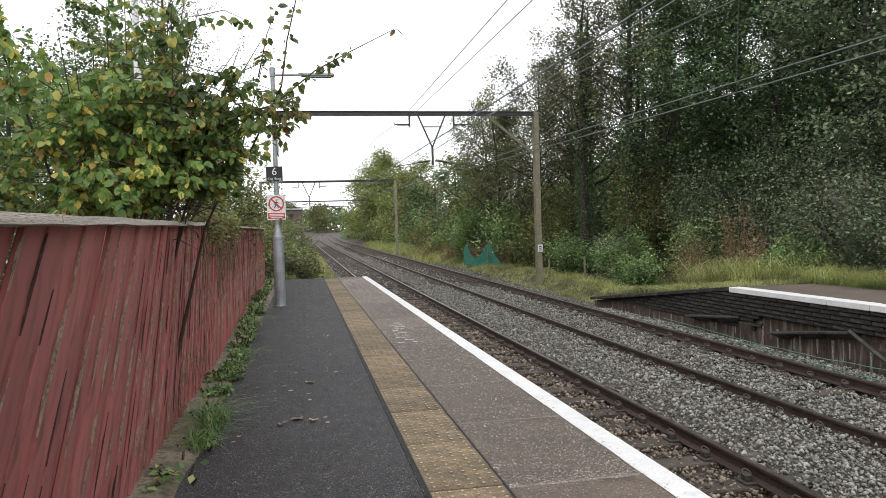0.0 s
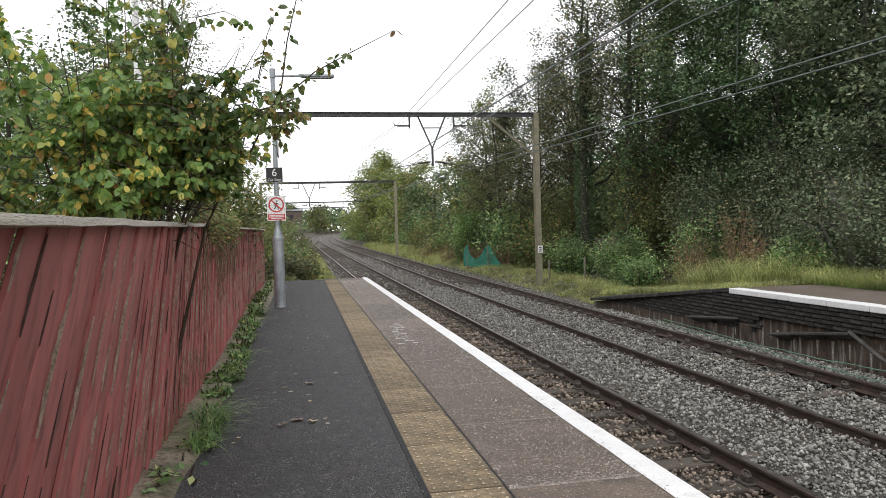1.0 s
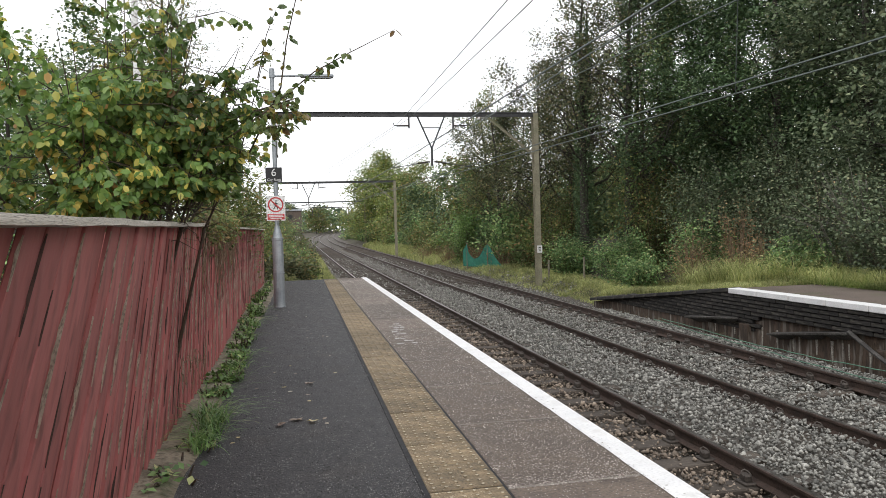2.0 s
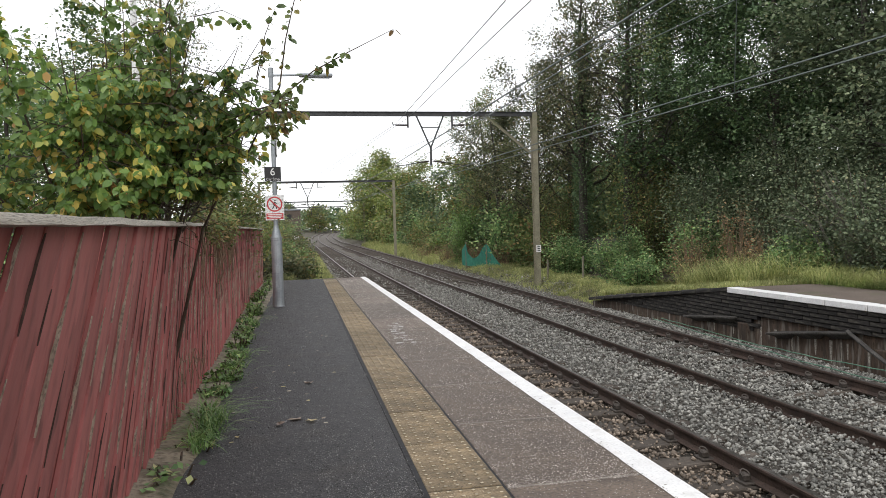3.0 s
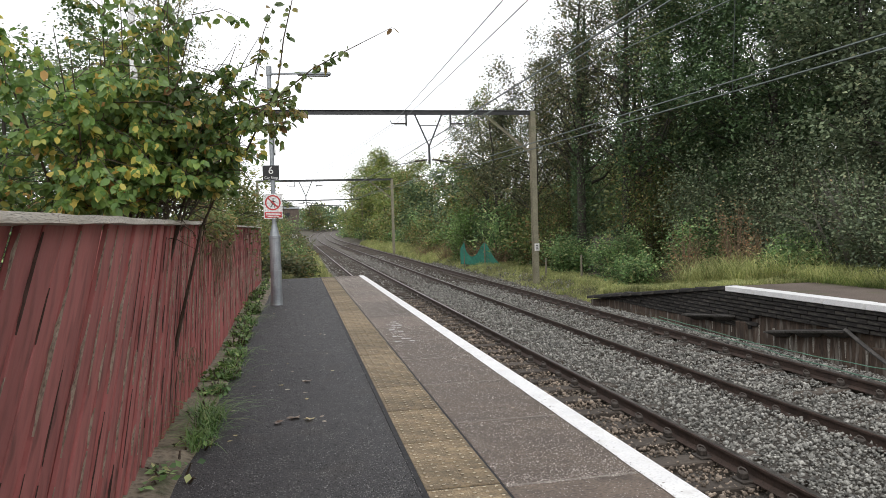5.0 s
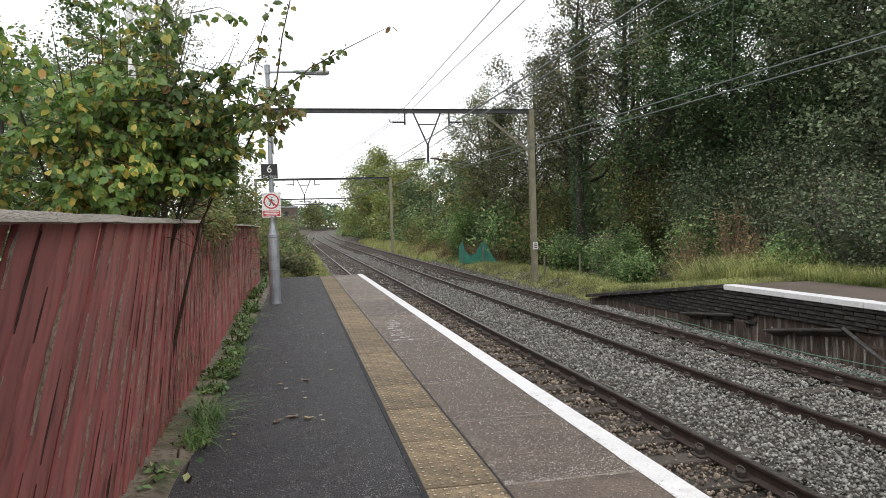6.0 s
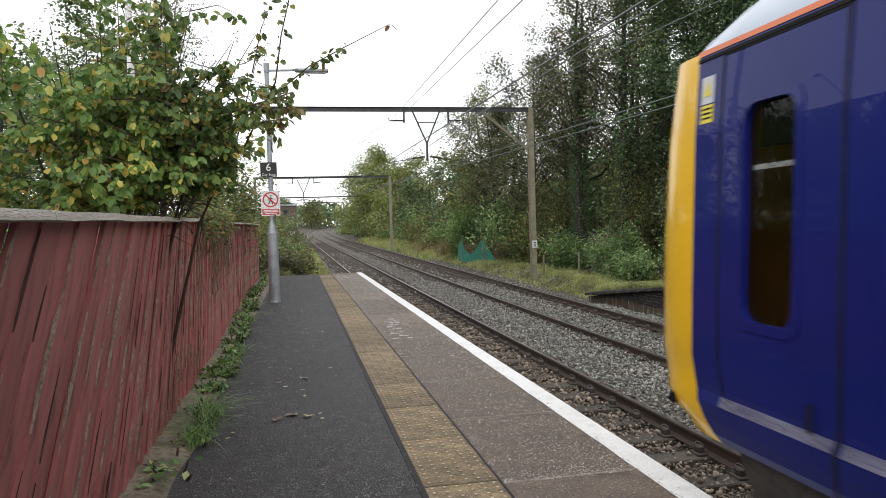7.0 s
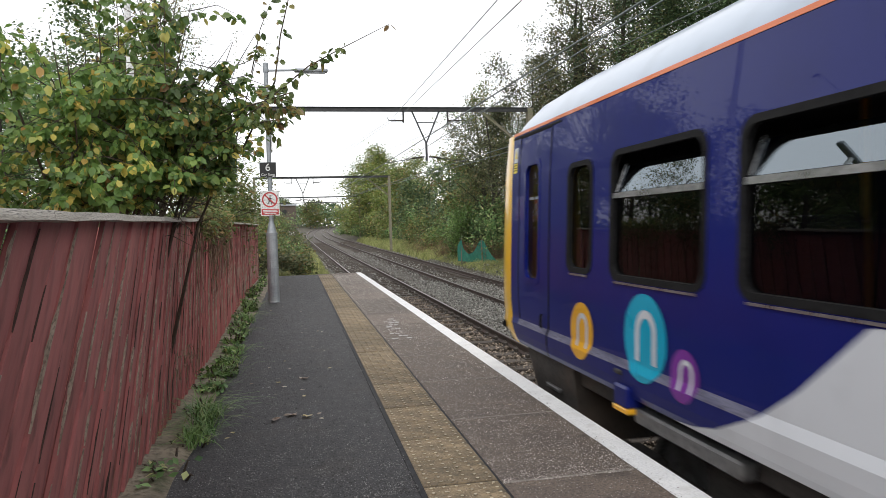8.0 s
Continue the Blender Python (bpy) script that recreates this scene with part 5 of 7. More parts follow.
    part("bracket", boxed(-0.02, 0.02, 0.0, 0.09, -0.05, 0.05), M_DARK_STEEL, p)


M_CABLE = material("green_cable", (0.06, 0.16, 0.1), (0.12, 0.26, 0.17), 4, 0.5, 0.1, 30)
M_NET = material("green_netting", (0.02, 0.19, 0.13), (0.05, 0.3, 0.21), 5, 0.6, 0.4, 60, through=0.4)
M_STAKE = material("grey_stake_wood", (0.15, 0.14, 0.1), (0.25, 0.23, 0.17), 4, 0.9, 0.4, 40, stretch=(4, 4, 0.6))
M_SIGNWHITE = material("sign_white", (0.76, 0.76, 0.74), (0.82, 0.82, 0.8), 3, 0.45, 0.0, 40)
M_SIGNRED = material("sign_red", (0.5, 0.045, 0.05), (0.56, 0.06, 0.06), 3, 0.45, 0.0, 40)
M_BLACK = material("sign_black", (0.012, 0.012, 0.013), (0.025, 0.025, 0.025), 3, 0.5, 0.0, 40)
build_trackside()


# ---- lamp column with its signs ----
def lettering(name, words, size, mat, at, parent, width=None):
    c = bpy.data.curves.new(name, "FONT")
    c.body, c.size, c.align_x, c.align_y, c.extrude = words, size, "CENTER", "CENTER", 0.0012
    o = new(name + "_curve", c)
    me = bpy.data.meshes.new_from_object(o.evaluated_get(bpy.context.evaluated_depsgraph_get()))
    bpy.data.objects.remove(o)
    me.name = name
    me.materials.clear()
    me.materials.append(mat)
    ob = new(name, me)
    ob.parent = parent
    ob.matrix_local = pose(*at, 90, 0, 0)
    return ob


def build_lamp_column():
    x, y = -0.44, 13.4
    lamp = thing("lamp_column", "galvanised steel platform lamp column with a slim lamp arm", "street lamp", (x, y, 0))
    part("column_base", spun([(0.105, -0.1), (0.105, 0.02), (0.1, 0.03), (0.097, 1.2), (0.102, 1.21), (0.102, 1.24), (0.093, 1.25), (0.042, 1.47), (0.042, 1.49)], 20), M_GALV, lamp, smooth=False)
    part("pole", spun([(0.042, 1.45), (0.038, 4.14), (0.05, 4.14), (0.05, 4.3), (0.03, 4.31)], 14), M_GALV, lamp)
    part("access_door", boxed(-0.036, 0.036, -0.101, -0.09, 0.35, 0.75, 0.004), M_GALV, lamp)
    part("lamp_arm", tube_data([(0, 0, 4.17), (0.4, 0, 4.18), (0.62, 0, 4.19)], 0.02, 8), M_GALV, lamp)
    bm = bmesh.new()
    box(bm, 0.5, 1.1, -0.07, 0.07, 4.15, 4.21, 0.018)
    box(bm, 0.6, 1.05, -0.05, 0.05, 4.135, 4.15, 0.004)
    part("lamp_head", bm, M_GALV, lamp, "slim grey lamp head")
    for z in (1.25, 0.62):
        part("band", spun([(0.1015, z - 0.012), (0.105, z - 0.008), (0.105, z + 0.008), (0.1015, z + 0.012)], 20), M_GALV, lamp)
    # prohibition sign
    s = thing("no_pedestrians_sign", "white warning sign with red barred ring and red text panel", "sign", (x - 0.01, y - 0.05, 1.79))
    part("plate", boxed(-0.165, 0.165, -0.006, 0.0, -0.225, 0.225, 0.003), M_SIGNWHITE, s)
    ring_v, ring_f = [], []
    n = 40
    for r in (0.138, 0.112):
        for k in range(n):
            w = 2 * math.pi * k / n
            ring_v.append((r * math.cos(w), -0.0075, 0.065 + r * math.sin(w)))
    ring_f = [(k, (k + 1) % n, n + (k + 1) % n, n + k) for k in range(n)]
    part("ring", mesh_of("ring", ring_v, ring_f, M_SIGNRED), None, s)
    d = 0.112 * 0.7071
    part("bar", mesh_of("bar", [(-d - 0.009, -0.0085, 0.065 + d - 0.009), (-d + 0.009, -0.0085, 0.065 + d + 0.009), (d + 0.009, -0.0085, 0.065 - d + 0.009), (d - 0.009, -0.0085, 0.065 - d - 0.009)], [(0, 1, 2, 3)], M_SIGNRED), None, s)
    # plain striding pictogram
    fig = [tube_data([(0.004, -0.0068, 0.1), (-0.004, -0.0068, 0.05)], 0.017, 6), tube_data([(-0.004, -0.0068, 0.05), (0.03, -0.0068, 0.015), (0.034, -0.0068, -0.022)], 0.0095, 5), tube_data([(-0.004, -0.0068, 0.05), (-0.018, -0.0068, 0.012), (-0.045, -0.0068, -0.016)], 0.0095, 5),
           tube_data([(0.004, -0.0068, 0.105), (0.036, -0.0068, 0.075), (0.05, -0.0068, 0.082)], 0.007, 5), tube_data([(0.004, -0.0068, 0.105), (-0.026, -0.0068, 0.078), (-0.03, -0.0068, 0.05)], 0.007, 5), tube_data([(0.008, -0.0068, 0.122), (0.009, -0.0068, 0.142)], 0.013, 6)]
    pv, pf = joined(fig)
    pv = [(q[0], -0.0062 + (q[1] + 0.0068) * 0.05, q[2]) for q in pv]
    part("pictogram", (pv, pf), M_BLACK, s)
    part("text_panel", boxed(-0.15, 0.15, -0.0075, -0.0062, -0.205, -0.1), M_SIGNRED, s, "red panel with white text bars")
    for z, w in ((-0.125, 0.125), (-0.152, 0.13), (-0.18, 0.1)):
        part("text_bar", boxed(-w, w, -0.0085, -0.0078, z - 0.007, z + 0.007), M_SIGNWHITE, s)
    for z in (0.15, -0.15):
        part("clip", boxed(-0.05, 0.05, 0.0, 0.03, z - 0.015, z + 0.015, 0.003), M_GALV, s)
    # stopping mark for trains
    c = thing("car_stop_sign", "black sign with white car stop lettering on the column", "sign", (x - 0.03, y - 0.05, 2.39))
    part("plate", boxed(-0.14, 0.15, -0.006, 0.0, -0.125, 0.135, 0.003), M_BLACK, c)
    lettering("lettering", "Car Stop", 0.066, M_SIGNWHITE, (0.005, -0.0075, -0.088), c)
    lettering("number_mark", "6", 0.19, M_SIGNWHITE, (0.005, -0.0075, 0.04), c)
    part("clip", boxed(-0.04, 0.05, 0.0, 0.03, -0.1, -0.06, 0.003), M_GALV, c)
    # plate seen nearly edge-on
    e = thing("platform_sign", "white framed platform sign fixed edge-on to the column", "sign", (x + 0.045, y, 3.05))
    part("panel", boxed(0.0, 0.012, -0.01, 0.42, -0.3, 0.24, 0.003), M_SIGNWHITE, e)
    part("frame", boxed(-0.008, 0.0, -0.02, 0.43, -0.31, 0.25, 0.003), M_DARK_STEEL, e)
    part("clip", boxed(-0.02, -0.006, -0.02, 0.03, -0.05, 0.05), M_GALV, e)
    # second column behind the trees
    far = thing("lamp_column", "white-grey lamp column half hidden by the trees", "street lamp", (-1.83, 9.0, 0))
    part("column_base", spun([(0.075, -0.2), (0.07, 1.25), (0.042, 1.45)], 16), M_SIGNWHITE, far)
    part("pole", spun([(0.042, 1.45), (0.038, 6.0)], 12), M_SIGNWHITE, far)
    part("lamp_head", boxed(-0.3, 0.3, -0.07, 0.07, 6.0, 6.07, 0.02), M_GALV, far)


build_lamp_column()


# ---- the hazel over the fence ----
def leaf_turns(dirs, rng):
    """Rotations whose y axis runs along dirs and whose faces look up, more or less."""
    y = dirs / np.linalg.norm(dirs, axis=1)[:, None]
    up = np.array([0.1, -0.75, 0.65]) + rng.normal(0, 0.6, dirs.shape)
    x = np.cross(y, up)
    x /= np.linalg.norm(x, axis=1)[:, None] + 1e-9
    z = np.cross(x, y)
    return np.stack([x, y, z], 2)


def build_hazel():
    rng = np.random.default_rng(77)
    tree = thing("hazel_tree", "hazel with large green and yellow leaves overhanging the fence", "tree", (0, 0, 0))
    base = Vector((-1.25, 5.0, -0.1))
    limbs, twigs = [], []
    ends = []
    for k in range(18):
        ends.append(Vector((rng.uniform(-3.0, -0.6), rng.uniform(3.6, 6.4), rng.uniform(1.85, 2.95))))
    ends += [Vector((-0.35, 4.6, 2.15)), Vector((-0.5, 4.3, 1.95)), Vector((-0.3, 5.4, 2.2)), Vector((-1.5, 3.6, 2.9)), Vector((-1.0, 4.2, 2.6)), Vector((-0.75, 4.6, 2.5)), Vector((-0.5, 4.5, 2.3)), Vector((-0.95, 4.4, 2.72)), Vector((-0.6, 4.2, 2.2)), Vector((-0.55, 4.4, 2.6)), Vector((-0.33, 4.5, 2.42)), Vector((-0.72, 4.5, 2.75)), Vector((-0.2, 4.4, 2.28))]
    spots = []
    for i, e in enumerate(ends):
        o = base + Vector((rng.normal(0, 0.12), rng.normal(0, 0.15), 0))
        m = o.lerp(e, 0.5) + Vector((0, 0, 0.25))
        path = [o, o.lerp(m, 0.5), m, m.lerp(e, 0.5) + Vector(rng.normal(0, 0.04, 3)), e]
        limbs.append(tube_data(path, [0.017, 0.013, 0.008, 0.0045, 0.002], 6))
        for b in range(20):
            k = rng.uniform(0.45, 1.0)
            q = path[2].lerp(path[4], (k - 0.45) / 0.55)
            d = Vector((rng.normal(0, 1), rng.normal(0, 1), rng.normal(0.1, 0.5))).normalized()
            L = rng.uniform(0.22, 0.55)
            tip = q + d * L + Vector((0, 0, -0.05))
            # the crown sags between its main stems
            dense = np.interp(tip.x, (-1.75, -1.35, -1.12, -0.85, -0.5, -0.2), (3.15, 2.8, 2.2, 2.4, 2.28, 2.06))
            if max(tip.z, q.z) > dense and rng.random() < 0.55:
                continue
            limbs.append(tube_data([q, q + d * L * 0.5 + Vector((0, 0, 0.03)), tip], [0.0038, 0.0026, 0.001], 4))
            spots.append((q, tip, 50 if tip.z < dense else 26))
    # reaching shoots over the platform
    shoots = ([(-0.45, 4.5, 1.85), (-0.18, 4.2, 1.98), (0.1, 4.2, 2.21), (0.3, 4.2, 2.32), (0.57, 4.2, 2.46)],
              [(-0.3, 4.6, 1.8), (-0.09, 4.2, 2.12), (-0.05, 4.2, 2.38), (0.01, 4.2, 2.62), (0.1, 4.2, 2.85)],
              [(-0.6, 4.8, 1.9), (-0.35, 4.5, 2.0), (0.0, 4.3, 2.08)], [(-0.6, 4.8, 1.8), (-0.3, 4.4, 1.9), (-0.05, 4.25, 1.92)])
    for k, s in enumerate(shoots):
        s = [Vector(q) for q in s]
        limbs.append(tube_data(s, [0.006, 0.005, 0.004, 0.003, 0.0015][:len(s)], 5))
        for a, b in zip(s[:-1], s[1:]):
            spots.append((a, b, (22, 10, 28, 28)[k] if a is not s[-2] or k > 1 else 2))
    part("trunk", joined(limbs), M_TWIG, tree)
    at, way = [], []
    for q, tip, n in spots:
        for i in range(n):
            k = rng.uniform(0.0, 1.05)
            at.append(tuple(q.lerp(tip, k) + Vector(rng.normal(0, 0.012, 3))))
            d = (tip - q).normalized() * 0.35 + Vector((rng.normal(0, 0.55), rng.normal(0, 0.55), rng.normal(-0.6, 0.35)))
            way.append(tuple(d))
    at.append((0.57, 4.2, 2.46))
    way.append((0.6, 0, -0.5))
    at, way = np.array(at), np.array(way)
    # keep the fence top and the column clear
    keep = (at[:, 2] > 1.31 + 0.03 * at[:, 1]) & ((at[:, 2] > 1.78) | (at[:, 0] < -0.07 * at[:, 1] - 0.05)) & ((at[:, 2] > 1.29 + 0.055 * at[:, 1]) | (at[:, 0] < -0.185 * at[:, 1]))
    keep[-1] = True
    at, way = at[keep], way[keep]
    n = len(at)
    size = rng.uniform(0.032, 0.066, n)
    rot = leaf_turns(way, rng)
    # leaves that stand free towards the platform are separate pieces, the rest one crown
    free = np.argsort(-(at[:, 0] - 0.12 * at[:, 1]))[:280]
    mask = np.ones(n, bool)
    mask[free] = False
    part("crown", strewn("crown", *LEAF, at[mask], rot[mask], size[mask], L_HAZEL), None, tree, "dense green and yellow hazel leaves")
    one = mesh_of("leaf", LEAF[0], LEAF[1], L_HAZEL_ONE)
    for i in free:
        o = new("leaf", one)
        m = Matrix(rot[i].tolist()).to_4x4()
        m.translation = at[i]
        o.matrix_world = m @ Matrix.Diagonal((size[i], size[i], size[i], 1))
        o.parent = tree


def single_leaf(name, tones):
    m = leafy(name, tones)
    n, l = m.node_tree.nodes, m.node_tree.links
    info = n.new("ShaderNodeObjectInfo")
    l.new(info.outputs["Random"], [q for q in n if q.type == "VALTORGB"][0].inputs[0])
    return m


L_HAZEL_ONE = single_leaf("hazel_leaf_single", [(0.0, (0.09, 0.14, 0.045)), (0.4, (0.15, 0.21, 0.06)), (0.68, (0.22, 0.26, 0.08)), (0.85, (0.3, 0.23, 0.05)), (0.97, (0.2, 0.1, 0.04))])
build_hazel()


# ---- plants along the fence and litter on the platform ----
LOBED = ([(0, 0.5, 0.0)] + [((0.5 if q % 2 else 0.3) * math.sin(q * math.pi / 5), 0.5 - (0.5 if q % 2 else 0.3) * math.cos(q * math.pi / 5), 0.1 if q % 3 == 0 else 0.02) for q in range(10)],
         [(0, q + 1, (q + 1) % 10 + 1) for q in range(10)])


def build_small_growth():
    # weeds and grass at the fence foot
    rng = random.Random(21)
    k = 0
    for y, h, n in ((4.05, 0.07, 50), (4.6, 0.05, 30), (5.45, 0.07, 45), (6.0, 0.14, 160), (6.6, 0.17, 190), (7.2, 0.12, 160), (7.9, 0.12, 150), (8.6, 0.2, 190), (9.4, 0.16, 200), (10.1, 0.18, 240), (11.0, 0.2, 260), (11.9, 0.22, 280), (12.8, 0.24, 280), (14.4, 0.26, 300), (15.8, 0.25, 300), (17.2, 0.25, 300), (19.0, 0.28, 300)):
        build_bush("weed", "low green weeds at the fence foot", (fence_x(y) + 0.17, y, 0.02), 300 + k, 0.17, 0.34, h * 0.7, int(n * 0.8), L_BRIGHT if k % 3 else L_BRAMBLE, 0.05, None, "weed", stems=9)
        k += 1
    for y, h, n in ((4.5, 0.1, 4), (4.66, 0.14, 6), (4.9, 0.155, 7), (5.15, 0.14, 6), (5.36, 0.13, 5), (6.1, 0.09, 4), (6.6, 0.1, 5), (7.2, 0.09, 5), (7.8, 0.11, 6), (9.2, 0.12, 7), (10.6, 0.14, 8), (12.0, 0.15, 8)):
        x = fence_x(y) + 0.22
        grow("grass_tuft", "tuft of long green grass by the fence", "grass", (x - 0.05, x + 0.07, y - 0.07, y + 0.07), n, h, L_FRESH, 400 + k, 13, 0.55, 0.03, 2.1, ARCHED)
        k += 1
    # creeper over the fence's top, dry stems hanging down its face
    t = thing("ivy_creeper", "dry creeper with small leaves hanging over the fence top", "climbing plant", (0, 0, 0))
    g = np.random.default_rng(33)
    pieces, spots = [], []
    for i in range(110):
        y = g.uniform(6.25, 10.4)
        x0 = fence_x(y) + fence_top(y) * fence_lean(y)
        drop = g.uniform(0.1, 0.75)
        p0 = Vector((x0 - 0.12, y, fence_top(y) - 0.05))
        p1 = Vector((x0 + 0.02, y + g.normal(0, 0.06), fence_top(y) + g.uniform(0.02, 0.12)))
        p2 = Vector((x0 + 0.045 - drop * fence_lean(y), y + g.normal(0, 0.2), fence_top(y) - drop * 0.6))
        p3 = Vector((x0 + 0.05 - drop * fence_lean(y), p2.y + g.normal(0, 0.15), fence_top(y) - drop))
        pieces.append(tube_data([p0, p1, p2, p3], [0.004, 0.004, 0.003, 0.0015], 4))
        spots += [(p1, 1.0), (p1, 1.0), (p1.lerp(p2, 0.4), 0.7)]
    tagged(part("stem", joined(pieces), M_DRYTWIG, t), kind="stuff")
    n = 2600
    pick = g.integers(0, len(spots), n)
    pos = np.array([tuple(s[0]) for s in spots])[pick] + g.normal(0, 1, (n, 3)) * np.array([0.05, 0.1, 0.055])
    part("foliage", strewn("foliage", *SMALL_LEAF, pos, turns(n, g), 0.035 * g.uniform(0.6, 1.6, n), L_MIXED), None, t)
    t = thing("dry_creeper", "leafless dry creeper stems on the fence boards", "climbing plant", (0, 0, 0))
    pieces = []
    for i in range(14):
        y = g.uniform(4.2, 6.3)
        z = g.uniform(0.2, 0.55)
        pts = []
        for s in range(6):
            pts.append(Vector((fence_x(y) + z * fence_lean(y) + 0.03 + 0.012 * g.random(), y, z)))
            y += g.normal(0.05, 0.06)
            z = max(z + g.normal(-0.02, 0.06), 0.03)
        pieces.append(tube_data(pts, 0.0022, 4))
    tagged(part("stem", joined(pieces), M_DRYTWIG, t), kind="stuff")
    # grass on the far bank and beyond the platform end
    grow("bank_grass", "long yellow-green grass on the bank by the far platform", "grass", (8.75, 12.0, 13.3, 24), 3900, 0.2, L_DRYGRASS, 501, 9, 0.55, arch=1.3, blade=ARCHED)
    grow("platform_grass", "rough grass along the back of the far platform", "grass", (10.3, 12.6, 6, 14), 3300, 0.24, L_GRASS, 502, 9, 0.55, arch=1.3, blade=ARCHED)
    grow("platform_grass", "yellow dry grass tufts behind the far platform", "grass", (10.4, 12.0, 10.5, 15.5), 1050, 0.42, L_DRYGRASS, 506, 10, 0.55, arch=1.3, blade=ARCHED)
    grow("bank_grass", "rough green grass beside the far track", "grass", (8.7, 11.0, 24, 48), 3900, 0.22, L_DRYGRASS, 503, 8, 0.55, arch=1.3, blade=ARCHED)
    grow("end_grass", "yellow-green grass beyond the platform end", "grass", (-0.9, 1.95, 21.9, 31), 3600, 0.26, L_DRYGRASS, 504, 9, 0.55, arch=1.3, blade=ARCHED)
    grow("bank_grass", "thin grass along the near side of the line", "grass", (-1.4, 1.45, 26, 75), 5200, 0.34, L_DRYGRASS, 505, 7)
    grow("bank_grass", "tall pale dry grass clumps above the far platform's ramp", "grass", (9.9, 12.2, 14.2, 18.2), 520, 0.8, L_DRYGRASS, 508, 12, 0.6, arch=1.2, blade=ARCHED)
    grow("bank_grass", "rough dry grass between the far track and the bushes", "grass", (8.1, 10.4, 46, 100), 4200, 0.5, L_DRYGRASS, 507, 8, 1.0, arch=1.2)
    # fallen leaves
    one = mesh_of("fallen_leaf", [(q[0], q[1], q[2] * 0.5) for q in LEAF[0]], LEAF[1], L_LITTER)
    curled = mesh_of("fallen_leaf", [(q[0], q[1], q[2] * 0.9) for q in LOBED[0]], LOBED[1], L_LITTER)
    flat = mesh_of("fallen_leaf", [(q[0] * 1.2, q[1], q[2] * 0.2) for q in LEAF[0]], LEAF[1], L_LITTER)
    spots = [(-0.06, 5.02, 0.085), (0.07, 5.0, 0.07), (-0.22, 4.93, 0.07), (0.1, 5.02, 0.05), (-0.22, 6.2, 0.06), (-0.12, 6.0, 0.05), (0.02, 6.25, 0.07), (0.02, 5.85, 0.05), (-0.45, 4.75, 0.05), (0.02, 5.6, 0.05), (-0.5, 5.4, 0.05), (-0.4, 6.25, 0.05)]
    rg = random.Random(6)
    for i in range(48):
        spots.append((rg.uniform(-0.8, 0.54), 4.6 + 15 * rg.random() ** 0.9, rg.uniform(0.025, 0.048)))
    for i in range(10):
        spots.append((rg.uniform(0.6, 1.6), rg.uniform(4, 14), rg.uniform(0.025, 0.045)))
    for i, (x, y, s) in enumerate(spots):
        s *= 1.3 if i in (0, 1, 2, 6) else 0.9
        o = new("fallen_leaf", curled if i in (0, 1, 2, 4, 6) else one if rg.random() < 0.5 else flat)
        o.matrix_world = pose(x, y, 0.0125 if x > 0.5 else 0.009, rg.uniform(-6, 6), rg.uniform(-6, 6), rg.uniform(0, 360)) @ Matrix.Diagonal((s, s, s, 1))
        tagged(o, "dry fallen leaf lying on the platform", "leaf", "fallen leaves")


L_LITTER = single_leaf("fallen_leaf_tone", [(0.0, (0.2, 0.13, 0.09)), (0.3, (0.42, 0.34, 0.25)), (0.7, (0.62, 0.57, 0.46)), (1.0, (0.6, 0.46, 0.15))])
build_small_growth()


# ---- far things along the line ----
def build_far_things():
    b = thing("trackside_building", "low grey building with a flat roof beside the line", "building", (-3.4, 150, gz(-3.4, 150)))
    part("wall", boxed(-2.6, 3.4, 0, 5, 0, 5.9, 0.02), M_BROWNWALL, b)
    part("roof", boxed(-2.8, 3.6, -0.2, 5.2, 5.9, 6.25, 0.03), M_GALV, b)
    for x in (-1.9, -0.6, 0.7):
        part("window", boxed(x, x + 0.9, -0.04, 0.03, 4.2, 5.2, 0.02), M_BLACK, b)
    s = thing("speed_board", "small white board on a post beside the line", "sign", (-0.6, 100, gz(-0.6, 100)))
    part("post", tube_data([(0, 0, -0.2), (0, 0, 1.2)], 0.04, 6), M_GALV, s)
    part("board", boxed(-0.35, 0.35, -0.06, -0.04, 1.0, 1.5, 0.01), M_SIGNWHITE, s)
    o = thing("orange_marker", "orange plastic marker lying on the bank", "marker", (-0.85, 60, gz(-0.85, 60) + 0.35))
    part("sheet", mesh_of("sheet", [(-0.35 + 0.1 * i, 0.04 * math.sin(i * 2), 0.12 * j + 0.03 * math.sin(i)) for j in range(3) for i in range(8)], [(j * 8 + i, j * 8 + i + 1, j * 8 + i + 9, j * 8 + i + 8) for j in range(2) for i in range(7)], M_ORANGE), None, o)
    part("peg", tube_data([(0, 0.05, -0.6), (0, 0.05, 0.2)], 0.02, 5), M_STAKE, o)


M_BROWNWALL = material("brown_brick_wall", (0.09, 0.07, 0.058), (0.16, 0.125, 0.1), 2, 0.9, 0.3, 20)
M_ORANGE = material("orange_plastic", (0.75, 0.2, 0.04), (0.85, 0.28, 0.07), 4, 0.5, 0.1, 30)
build_far_things()


